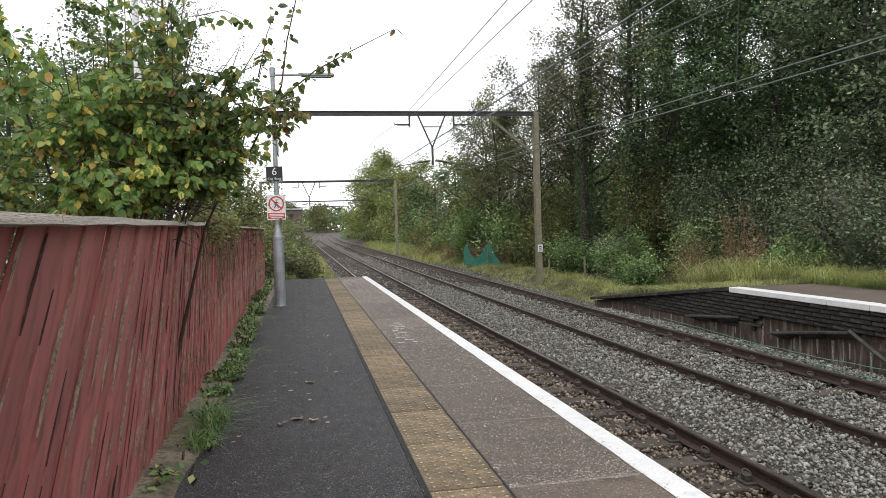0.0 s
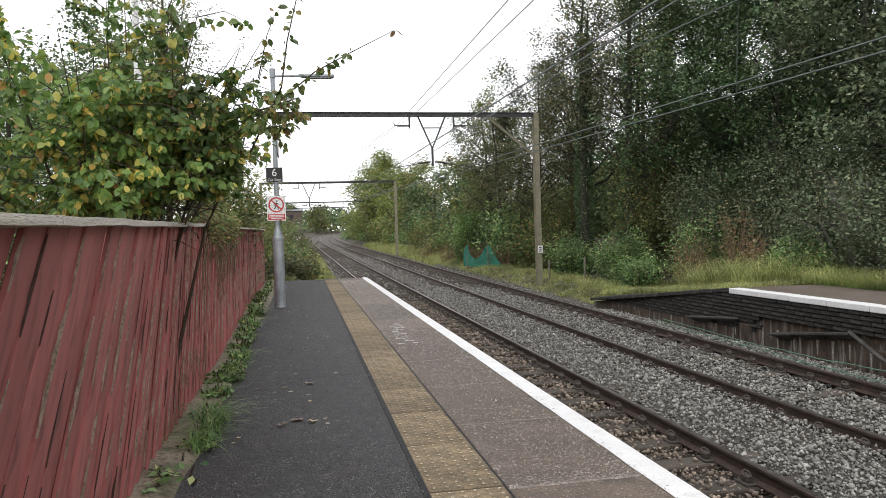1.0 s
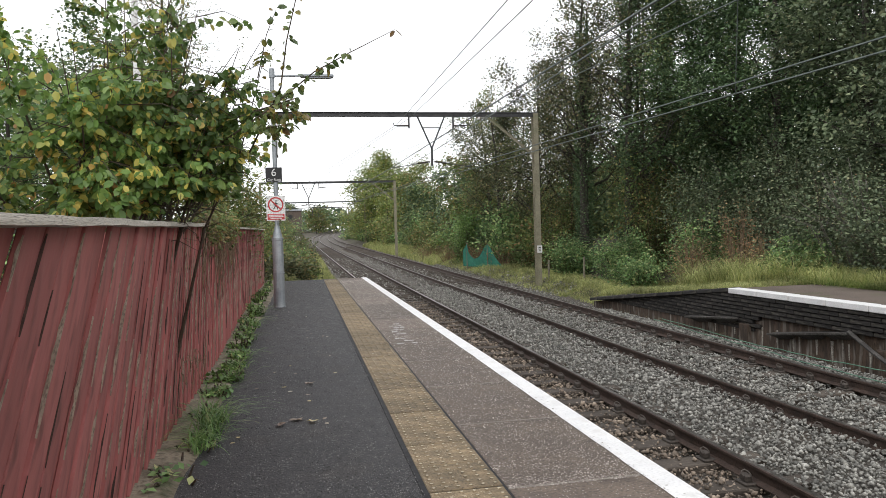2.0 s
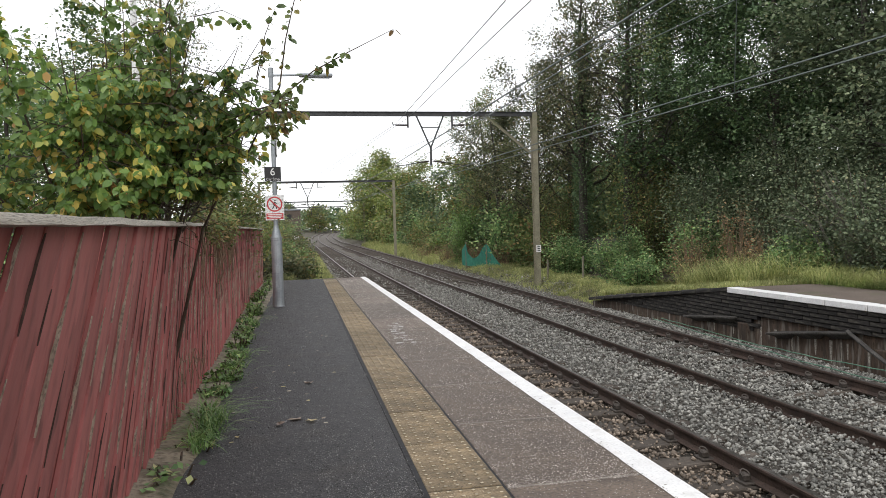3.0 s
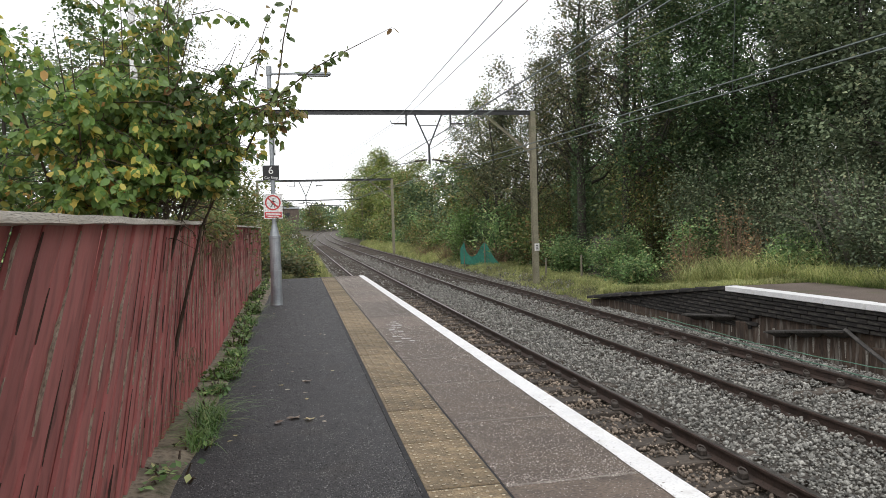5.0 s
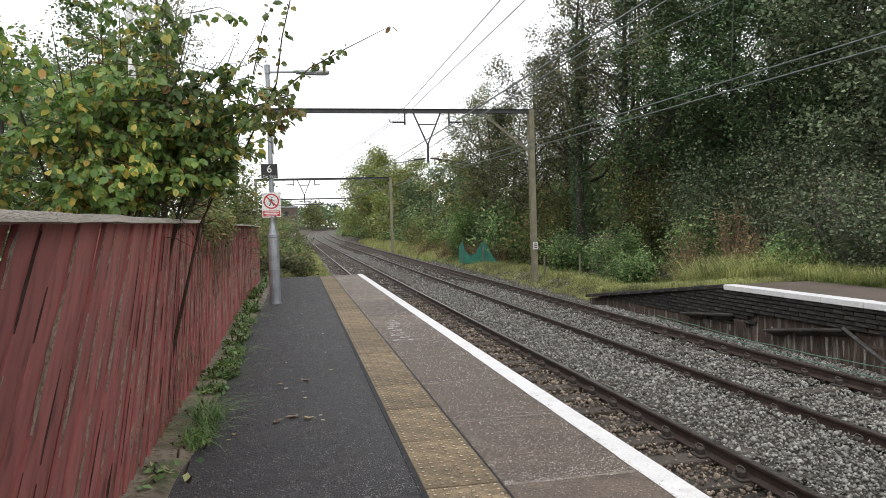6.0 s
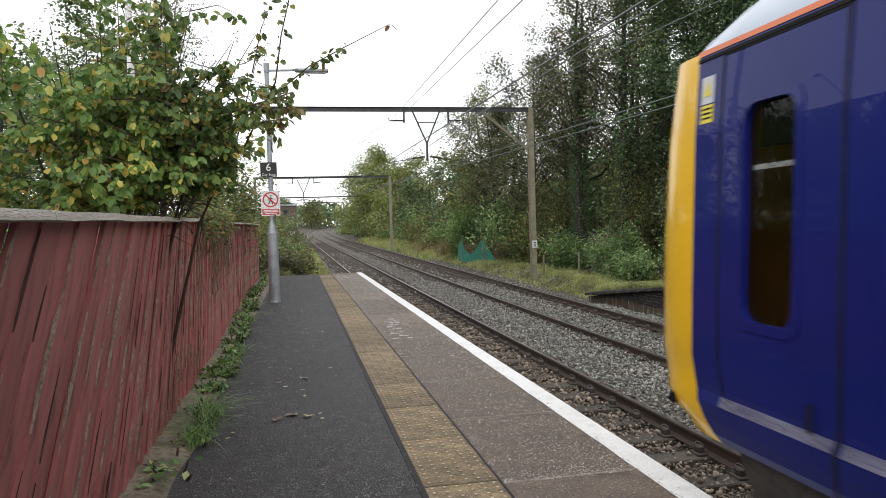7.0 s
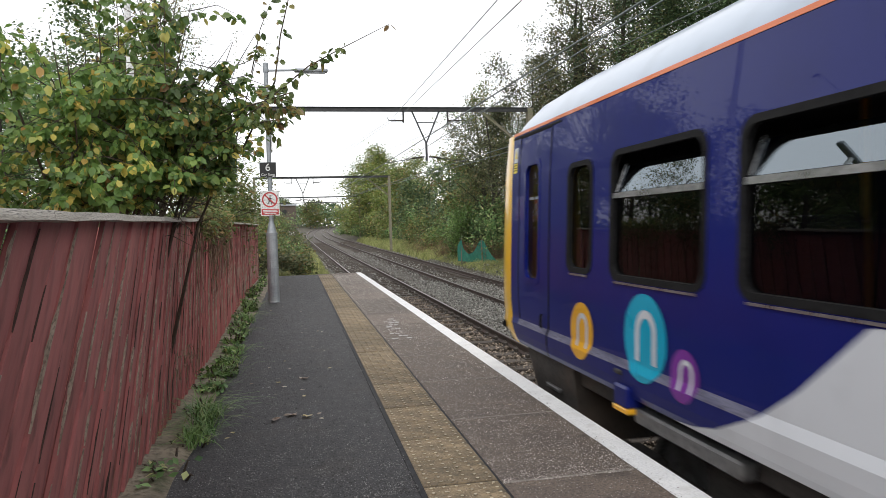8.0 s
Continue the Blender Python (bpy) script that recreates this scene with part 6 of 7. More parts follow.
# ---- the train: its own space has x across from the track's middle, y along from the cab's edge, z up from the rails ----
SIDE_Z = (1.205, 1.24, 1.30, 1.375, 1.425, 1.9, 2.65, 3.05)
SIDE_W = (1.412, 1.424, 1.433, 1.436, 1.415, 1.403, 1.37, 1.335)
WINDOWS = [(-1.81, -1.40, 1.92, 2.645, False), (-3.165, -2.13, 1.91, 2.66, True), (-5.2, -3.47, 1.91, 2.66, True), (-9.4, -7.7, 1.91, 2.66, True), (-11.4, -9.7, 1.91, 2.66, True), (-13.4, -11.7, 1.91, 2.66, True), (-17.6, -15.9, 1.91, 2.66, True), (-19.2, -18.0, 1.91, 2.66, True)]
DOOR_WINDOW = (-0.75, -0.39, 1.78, 2.75)
TAIL = -19.8


def side_w(z):
    return float(np.interp(z, SIDE_Z, SIDE_W))


def rake(z):
    """How far the cab's lower edge is drawn back."""
    return float(np.interp(z, (1.205, 1.24, 1.3, 1.42, 1.58), (-0.25, -0.2, -0.14, -0.05, 0)))


def paint(name, base, rough=0.22, dirt=(0.03, 0.028, 0.03), coat=0.6, spec=0.3):
    m = material(name, tuple(c * 0.92 for c in base), tuple(min(c * 1.08, 1) for c in base), 0.7, rough, 0.0, 3.0, coat=coat, spec=spec)
    # road film: the fine tone barely differs from the paint
    for q in m.node_tree.nodes:
        if q.type == "MIX" and q.inputs[7].default_value[:3] != (0, 0, 0) and q.inputs[6].is_linked:
            q.inputs[7].default_value = (*(0.88 * c for c in base), 1)
    return m


T_BLUE = paint("train_blue", (0.008, 0.014, 0.135), 0.42, coat=0.42, spec=0.06)
T_YELLOW = paint("train_yellow", (0.86, 0.5, 0.012), 0.3)
T_GREY = paint("train_grey", (0.6, 0.625, 0.66), 0.4, coat=0.2)
T_ROOF = paint("train_roof", (0.42, 0.49, 0.58), 0.32, coat=0.4)
T_ORANGE = paint("train_orange", (0.75, 0.17, 0.04), 0.3)
T_CYAN = paint("train_cyan", (0.0, 0.36, 0.56), 0.25)
T_PURPLE = paint("train_purple", (0.19, 0.035, 0.3), 0.25)
T_GOLD = paint("train_gold", (0.82, 0.42, 0.025), 0.25)
T_DUST = material("dusty_blue_paint", (0.06, 0.062, 0.13), (0.2, 0.2, 0.27), 5, 0.6, 0.1, 30, stretch=(1, 0.5, 3))
T_LABEL = paint("label_yellow", (0.8, 0.66, 0.06), 0.4, coat=0.1)
T_RUBBER = material("train_rubber", (0.008, 0.008, 0.009), (0.018, 0.018, 0.018), 6, 0.75, 0.1, 40, spec=0.15)
T_TRIM = material("train_trim", (0.4, 0.41, 0.42), (0.55, 0.55, 0.56), 6, 0.3, 0.0, 40, metal=0.8)
T_UNDER = material("train_underframe", (0.026, 0.024, 0.022), (0.07, 0.063, 0.056), 4, 0.8, 0.4, 30, stain=(0.08, 0.06, 0.045))
T_STEEL = material("train_bogie_steel", (0.13, 0.13, 0.13), (0.22, 0.22, 0.22), 4, 0.5, 0.2, 30, metal=0.5, stain=(0.07, 0.06, 0.05))
T_INSIDE = material("train_inside", (0.05, 0.05, 0.055), (0.08, 0.08, 0.085), 3, 0.8, 0.0, 30)
T_SEAT = material("train_seat_cloth", (0.03, 0.03, 0.09), (0.05, 0.045, 0.12), 30, 0.95, 0.2, 90)


def window_glass(name, clear, ior, gloss=(1, 1, 1)):
    """Tinted glass: see-through, with a mirror gloss that grows at a slant."""
    m = bpy.data.materials.new(name)
    m.use_nodes = True
    n, l = m.node_tree.nodes, m.node_tree.links
    n.remove(n["Principled BSDF"])
    t = n.new("ShaderNodeBsdfTransparent")
    t.inputs[0].default_value = (*clear, 1)
    g = n.new("ShaderNodeBsdfGlossy")
    g.inputs["Roughness"].default_value = 0.015
    g.inputs["Color"].default_value = (*gloss, 1)
    fr = n.new("ShaderNodeFresnel")
    fr.inputs[0].default_value = ior
    mx = n.new("ShaderNodeMixShader")
    l.new(fr.outputs[0], mx.inputs[0])
    l.new(t.outputs[0], mx.inputs[1])
    l.new(g.outputs[0], mx.inputs[2])
    l.new(mx.outputs[0], n["Material Output"].inputs[0])
    return m


T_GLASS = window_glass("train_glass", (0.3, 0.31, 0.31), 1.36)
T_DOORGLASS = window_glass("train_door_glass", (0.5, 0.52, 0.5), 1.25)
T_HOPPER = window_glass("train_hopper_glass", (0.3, 0.33, 0.36), 2.9, (0.8, 0.92, 1.0))


def outward(vf, s):
    """Turns every face so that it looks out from side s."""
    v, f = vf
    out = []
    for q in f:
        a, b, c = (Vector(v[i]) for i in q[:3])
        out.append(q if (b - a).cross(c - b).x * s >= 0 else tuple(reversed(q)))
    return v, out


def on_side(y, z, proud=0.0, s=-1):
    return (s * (side_w(z) + proud), y, z)


def side_skin(s):
    """One body side as a sheet with real openings."""
    holes = [w[:4] for w in WINDOWS] + [DOOR_WINDOW]
    ys = sorted({0.0, -0.22, -1.0, TAIL} | {v for h in holes for v in h[:2]} | set(np.arange(-19, -0.5, 1.0).tolist()))
    zs = sorted(set(SIDE_Z) | {1.27, 1.34, 1.5, 1.58} | {v for h in holes for v in h[2:]})
    v = []
    for y in ys:
        for z in zs:
            yy = y + rake(z) if y == 0.0 else min(y, -0.001 + rake(z) if y > -0.5 else y)
            v.append(on_side(yy, z, 0, s))
    f = []
    k = len(zs)
    for i in range(len(ys) - 1):
        for j in range(k - 1):
            cy, cz = (ys[i] + ys[i + 1]) / 2, (zs[j] + zs[j + 1]) / 2
            if any(h[0] < cy < h[1] and h[2] < cz < h[3] for h in holes):
                continue
            f.append((i * k + j, (i + 1) * k + j, (i + 1) * k + j + 1, i * k + j + 1))
    return v, f


def rounded(y0, y1, z0, z1, r, n=6):
    pts = []
    for cy, cz, a in ((y1 - r, z1 - r, 0), (y0 + r, z1 - r, 90), (y0 + r, z0 + r, 180), (y1 - r, z0 + r, 270)):
        for i in range(n + 1):
            w = radians(a + 90 * i / n)
            pts.append((cy + r * math.cos(w), cz + r * math.sin(w)))
    return pts


def ring_on_side(outer, inner, proud, s, depth=0.03):
    """A window's rounded surround: face, and a return into the opening."""
    n = len(outer)
    v = [on_side(y, z, -0.004, s) for y, z in outer] + [on_side(y, z, proud, s) for y, z in outer] + [on_side(y, z, proud, s) for y, z in inner] + [on_side(y, z, -depth, s) for y, z in inner]
    f = [(a * n + i, a * n + (i + 1) % n, (a + 1) * n + (i + 1) % n, (a + 1) * n + i) for a in range(3) for i in range(n)]
    return outward((v, f), s)


def pane_on_side(y0, y1, z0, z1, inset, s, r=0.06):
    pts = rounded(y0, y1, z0, z1, r, 4)
    return outward(([on_side(y, z, -inset, s) for y, z in pts], [tuple(range(len(pts)))]), s)


def disc_on_side(cy, cz, r, proud, s):
    rings, n = 18, 44
    v = [on_side(cy, cz, proud, s)]
    for k in range(1, rings + 1):
        for i in range(n):
            w = 2 * math.pi * i / n
            v.append(on_side(cy + r * k / rings * math.cos(w), cz + r * k / rings * math.sin(w), proud, s))
    f = [(0, 1 + i, 1 + (i + 1) % n) for i in range(n)]
    for k in range(rings - 1):
        for i in range(n):
            a, b = 1 + k * n, 1 + (k + 1) * n
            f.append((a + i, b + i, b + (i + 1) % n, a + (i + 1) % n))
    return outward((v, f), s)


def arch_on_side(cy, cz, r, proud, s):
    w, t = 0.36 * r, 0.085 * r
    line = [(w, -0.5 * r)] + [(w * math.cos(a), 0.12 * r + 1.05 * w * math.sin(a)) for a in np.linspace(0, math.pi, 13)] + [(-w, -0.5 * r)]
    # finer legs, to follow the side
    line = [line[0], (w, -0.3 * r), (w, -0.1 * r)] + line[1:-1] + [(-w, -0.1 * r), (-w, -0.3 * r), line[-1]]
    v = []
    for i, (y, z) in enumerate(line):
        a, b = line[max(i - 1, 0)], line[min(i + 1, len(line) - 1)]
        d = Vector((b[0] - a[0], b[1] - a[1])).normalized()
        for k in (-1, 1):
            v.append(on_side(cy + y - d.y * t * k, cz + z + d.x * t * k, proud, s))
    f = [(2 * i, 2 * i + 1, 2 * i + 3, 2 * i + 2) for i in range(len(line) - 1)]
    return outward((v, f), s)


def strip_on_side(pts, half, proud, s, depth=0.006):
    """A raised bead along (y, z) points."""
    v = []
    for i, (y, z) in enumerate(pts):
        a, b = pts[max(i - 1, 0)], pts[min(i + 1, len(pts) - 1)]
        d = Vector((b[0] - a[0], b[1] - a[1])).normalized()
        for k, pr in ((-1, proud - depth), (-1, proud), (1, proud), (1, proud - depth)):
            v.append(on_side(y - d.y * half * k, z + d.x * half * k, pr, s))
    f = [(4 * i + j, 4 * i + j + 1, 4 * i + j + 5, 4 * i + j + 4) for i in range(len(pts) - 1) for j in range(3)]
    return outward((v, f), s)


def build_train():
    train = thing("train_carriage", "dark blue electric train carriage with yellow cab front", "train", (0, 0, 0))
    for s in (-1, 1):
        part("body_side", outward(side_skin(s), s), T_BLUE, train, "glossy dark blue side panel")
    # roof and tail
    prof = [(1.335, 3.05), (1.322, 3.09), (1.27, 3.17), (1.17, 3.275), (0.98, 3.39), (0.6, 3.5), (0.0, 3.55)]
    prof = [(-x, z) for x, z in prof] + [(x, z) for x, z in prof[-2::-1]]
    v, f = [], []
    ys = [TAIL, -10, -0.9, -0.3, -0.1, 0.12, 0.3]
    for y in ys:
        drop = {-0.3: 0.02, -0.1: 0.06, 0.12: 0.13, 0.3: 0.26}.get(y, 0)
        for x, z in prof:
            k = 1 - drop * 0.35
            v.append((x * k, y, 3.05 + (z - 3.05) * (1 - drop * 2.2)))
    n = len(prof)
    f = [(j * n + i, j * n + i + 1, (j + 1) * n + i + 1, (j + 1) * n + i) for j in range(len(ys) - 1) for i in range(n - 1)]
    part("roof", (v, f), T_ROOF, train, "pale grey curved roof", smooth=True)
    tail = [(s * side_w(z), TAIL, z) for s, zz in ((-1, SIDE_Z), (1, SIDE_Z[::-1])) for z in zz]
    tail = tail[:8] + [(x, TAIL, z) for x, z in prof[1:-1]] + tail[8:]
    part("end_wall", (tail, [tuple(range(len(tail)))]), T_BLUE, train)
    # yellow cab end, rounded at its corners
    steps = [(0.0, 1.0), (0.12, 0.999), (0.26, 0.993), (0.35, 0.97), (0.41, 0.91), (0.45, 0.78), (0.48, 0.4), (0.49, 0.0)]
    zs = [1.205, 1.24, 1.27, 1.3, 1.375, 1.425, 1.5, 1.58, 1.75, 1.9, 2.2, 2.65, 2.85, 3.05]
    v, f = [], []
    for z in zs:
        lean = -0.16 * max(0, (z - 2.2)) ** 1.6
        row = [(-side_w(z) * k, y * (0.75 if z < 1.3 else 1) + rake(z) + lean * (y / 0.49), z) for y, k in steps]
        row += [(-x, y, zz) for x, y, zz in row[-2::-1]]
        v += row
    n = 2 * len(steps) - 1
    f = [(j * n + i, j * n + i + 1, (j + 1) * n + i + 1, (j + 1) * n + i) for j in range(len(zs) - 1) for i in range(n - 1)]
    part("cab_front", (v, f), T_YELLOW, train, "rounded yellow cab front", smooth=True)
    for s in (-1, 1):
        part("lifting_pocket", tube_data([(s * 1.405, 0.17, 1.33), (s * 1.435, 0.155, 1.33)], [0.035, 0.035], 4), T_RUBBER, train, "small dark pocket in the yellow corner")
    part("windscreen", mesh_of("windscreen", [(-0.9, 0.494, 2.1), (0.9, 0.494, 2.1), (0.9, 0.45, 2.8), (-0.9, 0.45, 2.8)], [(0, 1, 2, 3)], T_RUBBER), None, train)
    part("lower_valance", joined([([(-1.3, -0.55, 0.62), (-1.3, -1.35, 0.62), (-1.36, -1.35, 1.21), (-1.37, -0.3, 1.21), (1.3, -0.55, 0.62), (1.3, -1.35, 0.62), (1.36, -1.35, 1.21), (1.37, -0.3, 1.21)],
                                   [(0, 3, 2, 1), (4, 5, 6, 7), (0, 4, 7, 3), (1, 2, 6, 5), (0, 1, 5, 4), (3, 7, 6, 2)])]), T_UNDER, train, "dark grey valance below the cab")
    part("floor_pan", boxed(-1.3, 1.3, TAIL, -0.6, 1.04, 1.215, 0.02), T_UNDER, train)
    # orange band, gutter and door seams
    for s in (-1, 1):
        band = [(y, 3.045) for y in (0.0, -0.4, -1.2, -5, -10, TAIL)]
        part("cantrail_band", strip_on_side(band, 0.0125, 0.004, s), T_ORANGE, train, "thin orange cantrail band")
        part("gutter", strip_on_side([(y, 3.012) for y, _ in band[:3]], 0.008, 0.006, s), T_RUBBER, train)
        door = part("cab_door", mesh_of("cab_door", *joined([strip_on_side([(-0.22, 3.0), (-0.22, 2.6), (-0.22, 1.9), (-0.225, 1.6), (-0.27, 1.43)], 0.007, 0.003, s), strip_on_side([(-1.0, 3.0), (-1.0, 2.6), (-1.0, 1.9), (-1.0, 1.43), (-1.0, 1.375), (-1.0, 1.3), (-0.99, 1.215)], 0.009, 0.004, s),
                                                       strip_on_side([(-0.22, 3.0), (-0.6, 3.0), (-1.0, 3.0)], 0.008, 0.003, s)]), T_RUBBER), None, train, "cab door outlined by dark seals")
        y0, y1, z0, z1 = DOOR_WINDOW
        part("window_frame", mesh_of("window_frame", *ring_on_side(rounded(y0 - 0.03, y1 + 0.03, z0 - 0.03, z1 + 0.03, 0.085), rounded(y0 + 0.012, y1 - 0.012, z0 + 0.012, z1 - 0.012, 0.08), 0.005, s), T_BLUE), None, door)
        part("door_glass", mesh_of("door_glass", *pane_on_side(y0 - 0.01, y1 + 0.01, z0 - 0.01, z1 + 0.01, 0.028, s), T_DOORGLASS), None, door)
        part("sun_blind", boxed(min(s * 1.22, s * 1.24), max(s * 1.22, s * 1.24), y0 - 0.05, y1 + 0.05, 2.56, z1 + 0.05, 0.004), T_RUBBER, door, "black roller blind drawn part way down")
        # black bar whose colour stands for the shade inside a recess
        part("door_handle", tube_data([on_side(-0.86, 1.53, 0.01, s), on_side(-0.86, 1.51, 0.02, s), on_side(-0.86, 1.44, 0.02, s), on_side(-0.86, 1.42, 0.01, s)], 0.009, 6), T_RUBBER, door)
        # pale strip modelled in place of a reflection in the door glass
        part("glazing_bar", mesh_of("glazing_bar", *strip_on_side([(y0 + 0.05, 2.46), (y1 - 0.06, 2.46)], 0.011, -0.018, s), T_TRIM), None, door)
        # warning labels by the cab
        white = part("warning_label", mesh_of("warning_label", *strip_on_side([(-0.045, 2.86), (-0.15, 2.86)], 0.065, 0.003, s), T_GREY), None, train, "white warning label with a yellow triangle")
        part("triangle", mesh_of("triangle", *outward(([on_side(-0.062, 2.83, 0.005, s), on_side(-0.133, 2.83, 0.005, s), on_side(-0.0975, 2.91, 0.005, s)], [(0, 1, 2)]), s), T_LABEL), None, white)
        yellow = part("warning_label", mesh_of("warning_label", *strip_on_side([(-0.045, 2.745), (-0.15, 2.745)], 0.043, 0.003, s), T_LABEL), None, train, "yellow warning label with dark lines")
        for zz in (2.77, 2.748, 2.726):
            part("lettering_bar", mesh_of("lettering_bar", *strip_on_side([(-0.058, zz), (-0.137, zz)], 0.004, 0.005, s), T_RUBBER), None, yellow)
        # passenger windows
        for y0, y1, z0, z1, hopper in WINDOWS:
            w = part("window", mesh_of("window", *pane_on_side(y0 - 0.01, y1 + 0.01, z0 - 0.01, 2.4 if hopper else z1 + 0.01, 0.026, s), T_GLASS), None, train, "dark tinted window in a black surround")
            part("window_frame", mesh_of("window_frame", *ring_on_side(rounded(y0 - 0.024, y1 + 0.024, z0 - 0.024, z1 + 0.026, 0.1), rounded(y0 + 0.012, y1 - 0.012, z0 + 0.012, z1 - 0.01, 0.085), 0.006, s), T_RUBBER), None, w, "black rubber window surround")
            part("sill_trim", mesh_of("sill_trim", *strip_on_side([(y0 + 0.05, z0 - 0.036), (y1 - 0.05, z0 - 0.036)], 0.006, 0.009, s), T_TRIM), None, w, "bright metal sill strip")
            if hopper:
                part("transom", mesh_of("transom", *strip_on_side([(y0 + 0.005, 2.405), (y1 - 0.005, 2.405)], 0.016, 0.0, s, 0.03), T_TRIM), None, w, "grey metal transom bar")
                # top light tipped inwards
                a, b = side_w(2.42) - 0.02, side_w(2.42) - 0.085
                hv = [(s * a, y0 + 0.02, 2.425), (s * a, y1 - 0.02, 2.425), (s * b, y1 - 0.03, 2.585), (s * b, y0 + 0.03, 2.585)]
                part("hopper_pane", mesh_of("hopper_pane", *outward((hv, [(0, 1, 2, 3)]), s), T_HOPPER), None, w, "top light tipped open inwards")
                for e0 in (y0 + 0.03, y1 - 0.03):
                    part("hopper_stay", tube_data([(s * (a + 0.004), e0, 2.43), (s * b, e0, 2.6)], 0.005, 5), T_TRIM, w)
        part("dusty_ledge", mesh_of("dusty_ledge", *strip_on_side([(y, 1.4) for y in (-0.26, -0.6, -0.98)], 0.022, 0.002, s), T_DUST), None, train, "grey dusty ledge along the body side")
        part("dusty_ledge", mesh_of("dusty_ledge", *strip_on_side([(y, 1.4) for y in (-1.02, -1.9, -2.7, -3.6)], 0.024, 0.002, s), T_DUST), None, train, "grey dusty ledge along the body side")
        # pale lower livery that sweeps up along the side
        ys = np.concatenate([np.linspace(-2.9, -4.25, 28), np.linspace(-4.6, TAIL, 12)])
        gv, gf, k = [], [], 12
        for y in ys:
            top = float(np.interp(-y, (2.9, 3.1, 3.3, 3.58, 3.84, 4.21, 5.5), (1.206, 1.225, 1.268, 1.385, 1.555, 1.86, 1.86)))
            for z in (1.2055, 1.22, 1.24, 1.30, 1.34, 1.375, 1.4, 1.425, 1.5, 1.6, 1.72, 1.86):
                gv.append(min(z, top))
        gv = [on_side(float(ys[i // k]), z, 0.0035, s) for i, z in enumerate(gv)]
        gf = [(i * k + j, (i + 1) * k + j, (i + 1) * k + j + 1, i * k + j + 1) for i in range(len(ys) - 1) for j in range(k - 1)]
        part("grey_livery", mesh_of("grey_livery", *outward((gv, gf), s), T_GREY), None, train, "pale grey lower livery panel")
        for cy, cz, r, mat, lab in ((-1.67, 1.505, 0.195, T_GOLD, "gold disc with a white arch"), (-2.58, 1.585, 0.25, T_CYAN, "cyan disc with a white arch"), (-3.01, 1.455, 0.135, T_PURPLE, "purple disc with a white arch")):
            d = part("livery_disc", mesh_of("livery_disc", *disc_on_side(cy, cz, r, 0.005, s), mat), None, train, lab)
            part("arch", mesh_of("arch", *arch_on_side(cy - 0.02, cz, r * 1.1, 0.008, s), T_GREY), None, d)
        # boxes under the sill
        jx = s * 1.455
        jb = part("jumper_box", boxed(min(jx, jx - s * 0.12), max(jx, jx - s * 0.12), -2.42, -2.24, 1.14, 1.275, 0.015), T_BLUE, train, "small blue box with a yellow foot")
        part("box_foot", boxed(min(jx + s * 0.004, jx - s * 0.12), max(jx + s * 0.004, jx - s * 0.12), -2.425, -2.235, 1.112, 1.145, 0.006), T_GOLD, jb)
        part("cab_step", boxed(min(s * 1.2, s * 1.36), max(s * 1.2, s * 1.36), -1.05, -0.75, 0.93, 0.96, 0.006), T_STEEL, train)
        part("sill_latch", boxed(min(s * 1.43, s * 1.452), max(s * 1.43, s * 1.452), -2.33, -2.24, 1.33, 1.36, 0.008), T_UNDER, train)
    # inside
    part("saloon_floor", boxed(-1.3, 1.3, TAIL + 0.1, -0.3, 1.15, 1.2), T_INSIDE, train)
    part("saloon_ceiling", boxed(-1.25, 1.25, TAIL + 0.1, -0.3, 2.96, 3.0), T_INSIDE, train)
    part("cab_bulkhead", boxed(-1.25, 1.25, -1.32, -1.28, 1.2, 2.96), T_INSIDE, train)
    for k in range(9):
        for x in (-0.85, 0.85):
            bm = bmesh.new()
            box(bm, x - 0.45, x + 0.45, -3.0 - k * 1.85, -2.5 - k * 1.85, 1.45, 1.62, 0.04)
            box(bm, x - 0.45, x + 0.45, -3.1 - k * 1.85, -2.98 - k * 1.85, 1.45, 2.25, 0.04)
            part("seat", bm, T_SEAT, train)
            part("grab_pole", tube_data([(x * 0.45, -3.05 - k * 1.85, 1.2), (x * 0.45, -3.05 - k * 1.85, 2.95)], 0.017, 8), T_GOLD, train)
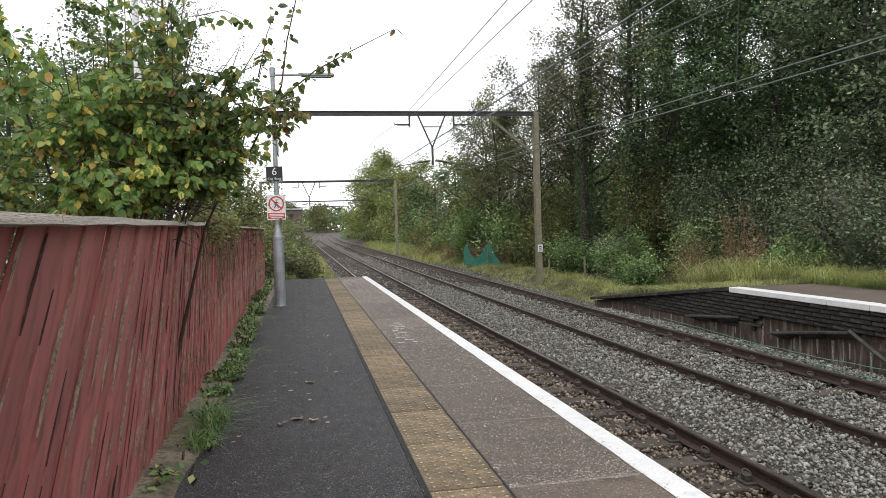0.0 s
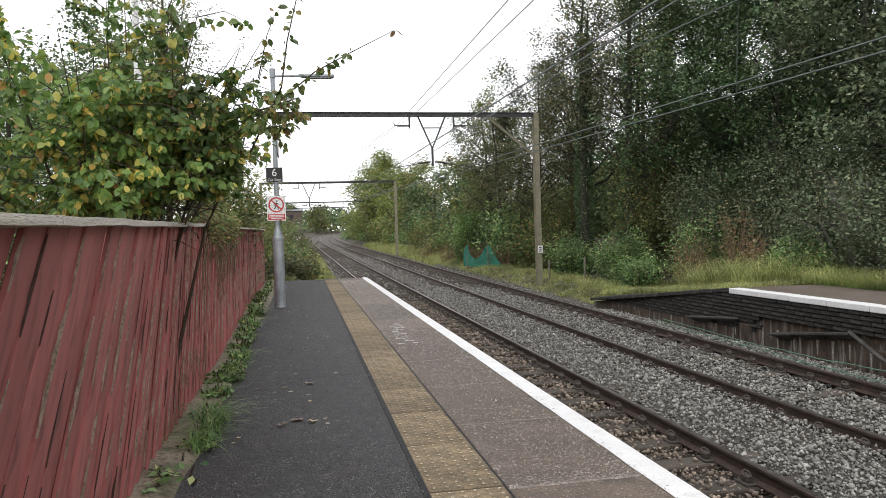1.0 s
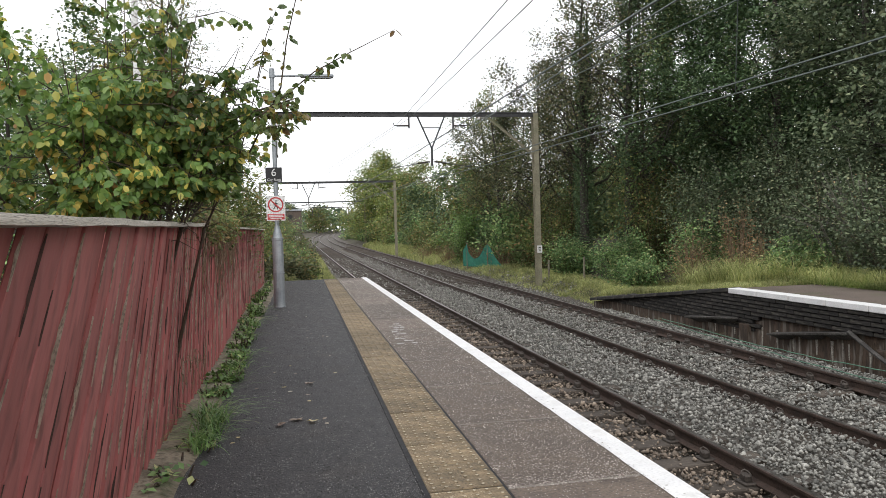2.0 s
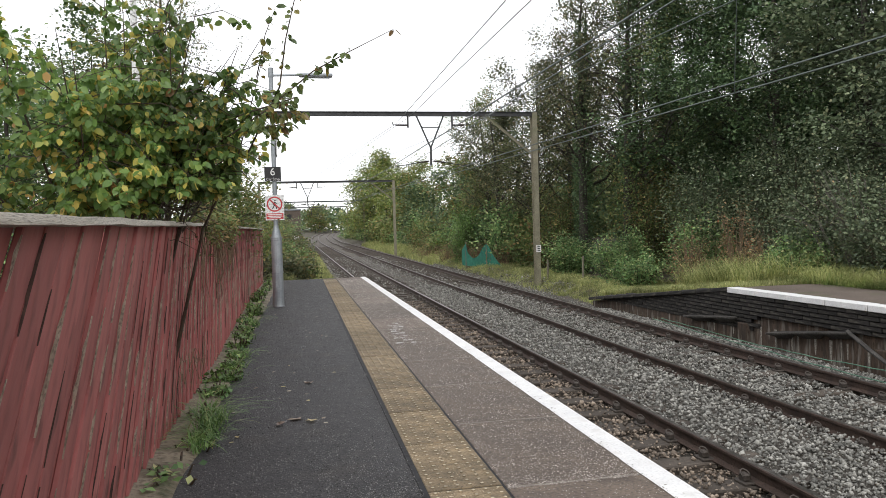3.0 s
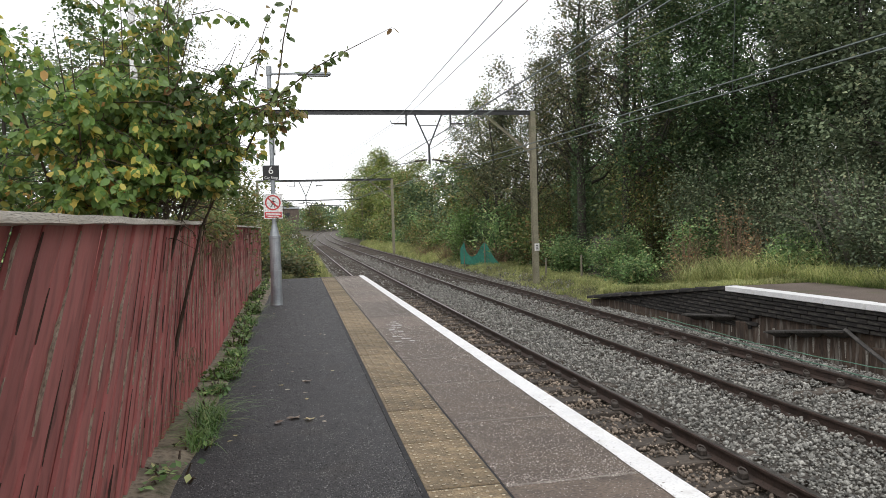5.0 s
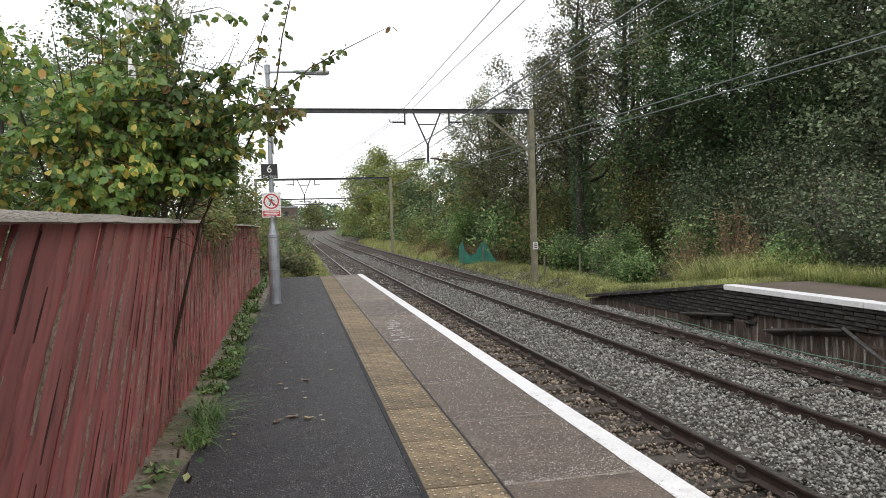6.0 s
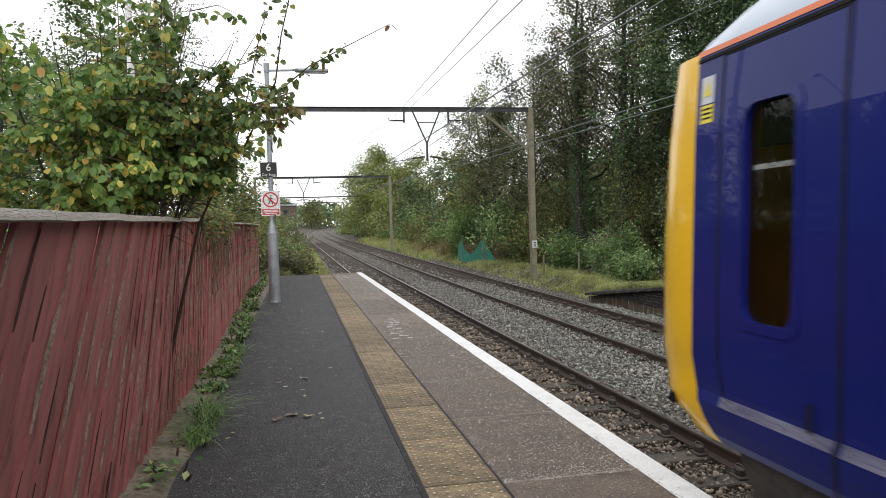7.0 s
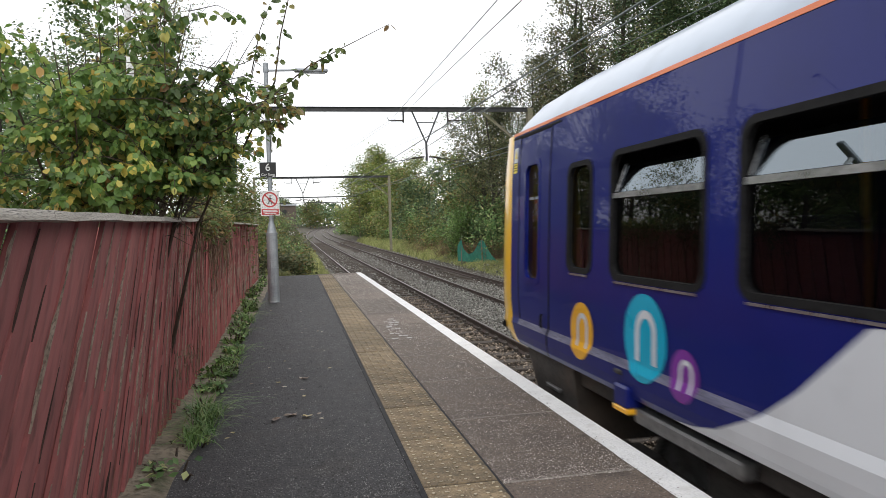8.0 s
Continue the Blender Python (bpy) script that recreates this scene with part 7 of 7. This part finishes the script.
    # running gear
    for y in (-3.2, -16.4):
        for s in (-1, 1):
            bm = bmesh.new()
            box(bm, s * 1.05 - 0.06, s * 1.05 + 0.06, y - 1.75, y + 1.75, 0.5, 0.66, 0.02)
            for w in (-1.3, 1.3):
                box(bm, s * 1.1 - 0.1, s * 1.1 + 0.1, y + w - 0.2, y + w + 0.2, 0.3, 0.72, 0.04)
            box(bm, s * 1.12 - 0.12, s * 1.12 + 0.12, y - 0.35, y + 0.35, 0.6, 1.0, 0.06)
            part("bogie_frame", bm, T_UNDER, train)
            part("side_beam", boxed(min(s * 1.31, s * 1.4), max(s * 1.31, s * 1.4), y - 0.25, y + 0.8, 1.06, 1.15, 0.012), T_STEEL, train, "pale steel lifting beam")
        part("bolster", boxed(-1.1, 1.1, y - 0.3, y + 0.3, 0.55, 1.0, 0.03), T_UNDER, train)
    for y in (-6.5, -9.3, -12.4):
        for s in (-1, 1):
            part("equipment_case", boxed(min(s * 0.5, s * 1.25), max(s * 0.5, s * 1.25), y - 1.2, y + 1.0, 0.35, 1.0, 0.04), T_UNDER, train)
    wheel = [(0.4, -0.067), (0.45, -0.06), (0.45, -0.03), (0.42, -0.02), (0.415, 0.067), (0.36, 0.067), (0.34, 0.03), (0.16, 0.035), (0.13, 0.09), (0.06, 0.09)]
    sets = []
    for y in (-1.9, -4.5, -15.1, -17.7):
        pieces = [tube_data([(-1.0, 0, 0), (1.0, 0, 0)], 0.08, 12)]
        for s in (-1, 1):
            wv, wf = spun([(0.06, -0.067)] + wheel, 28)
            pieces.append(([(s * (0.7535 + q[2]), q[0], q[1]) for q in wv], wf))
        ws = part("wheelset", joined(pieces), T_STEEL, train)
        ws.location = (0, y, 0.415)
        sets.append((ws, y))
    return train, sets


TRAIN, WHEELSETS = build_train()


# ---- what moves ----
def train_y(t):
    """The cab's edge along the platform: at rest until it draws away."""
    u = max(t, 4.02)
    return 4.37 + 2.975 * (u - 7.4) + 0.44 * (u - 7.4) ** 2


def motions():
    """The train starts from rest and gathers speed; its wheels roll without slipping."""
    times = [0.0, 2.0, 3.8] + [round(3.9 + 0.1 * k, 1) for k in range(42)]
    start = train_y(0)
    walk(TRAIN, [(t, pose(3.305, train_y(t), -0.97)) for t in times])
    for ws, y in WHEELSETS:
        walk(ws, [(t, pose(0, y, 0.415, -math.degrees((train_y(t) - start) / 0.415), 0, 0)) for t in times])


motions()
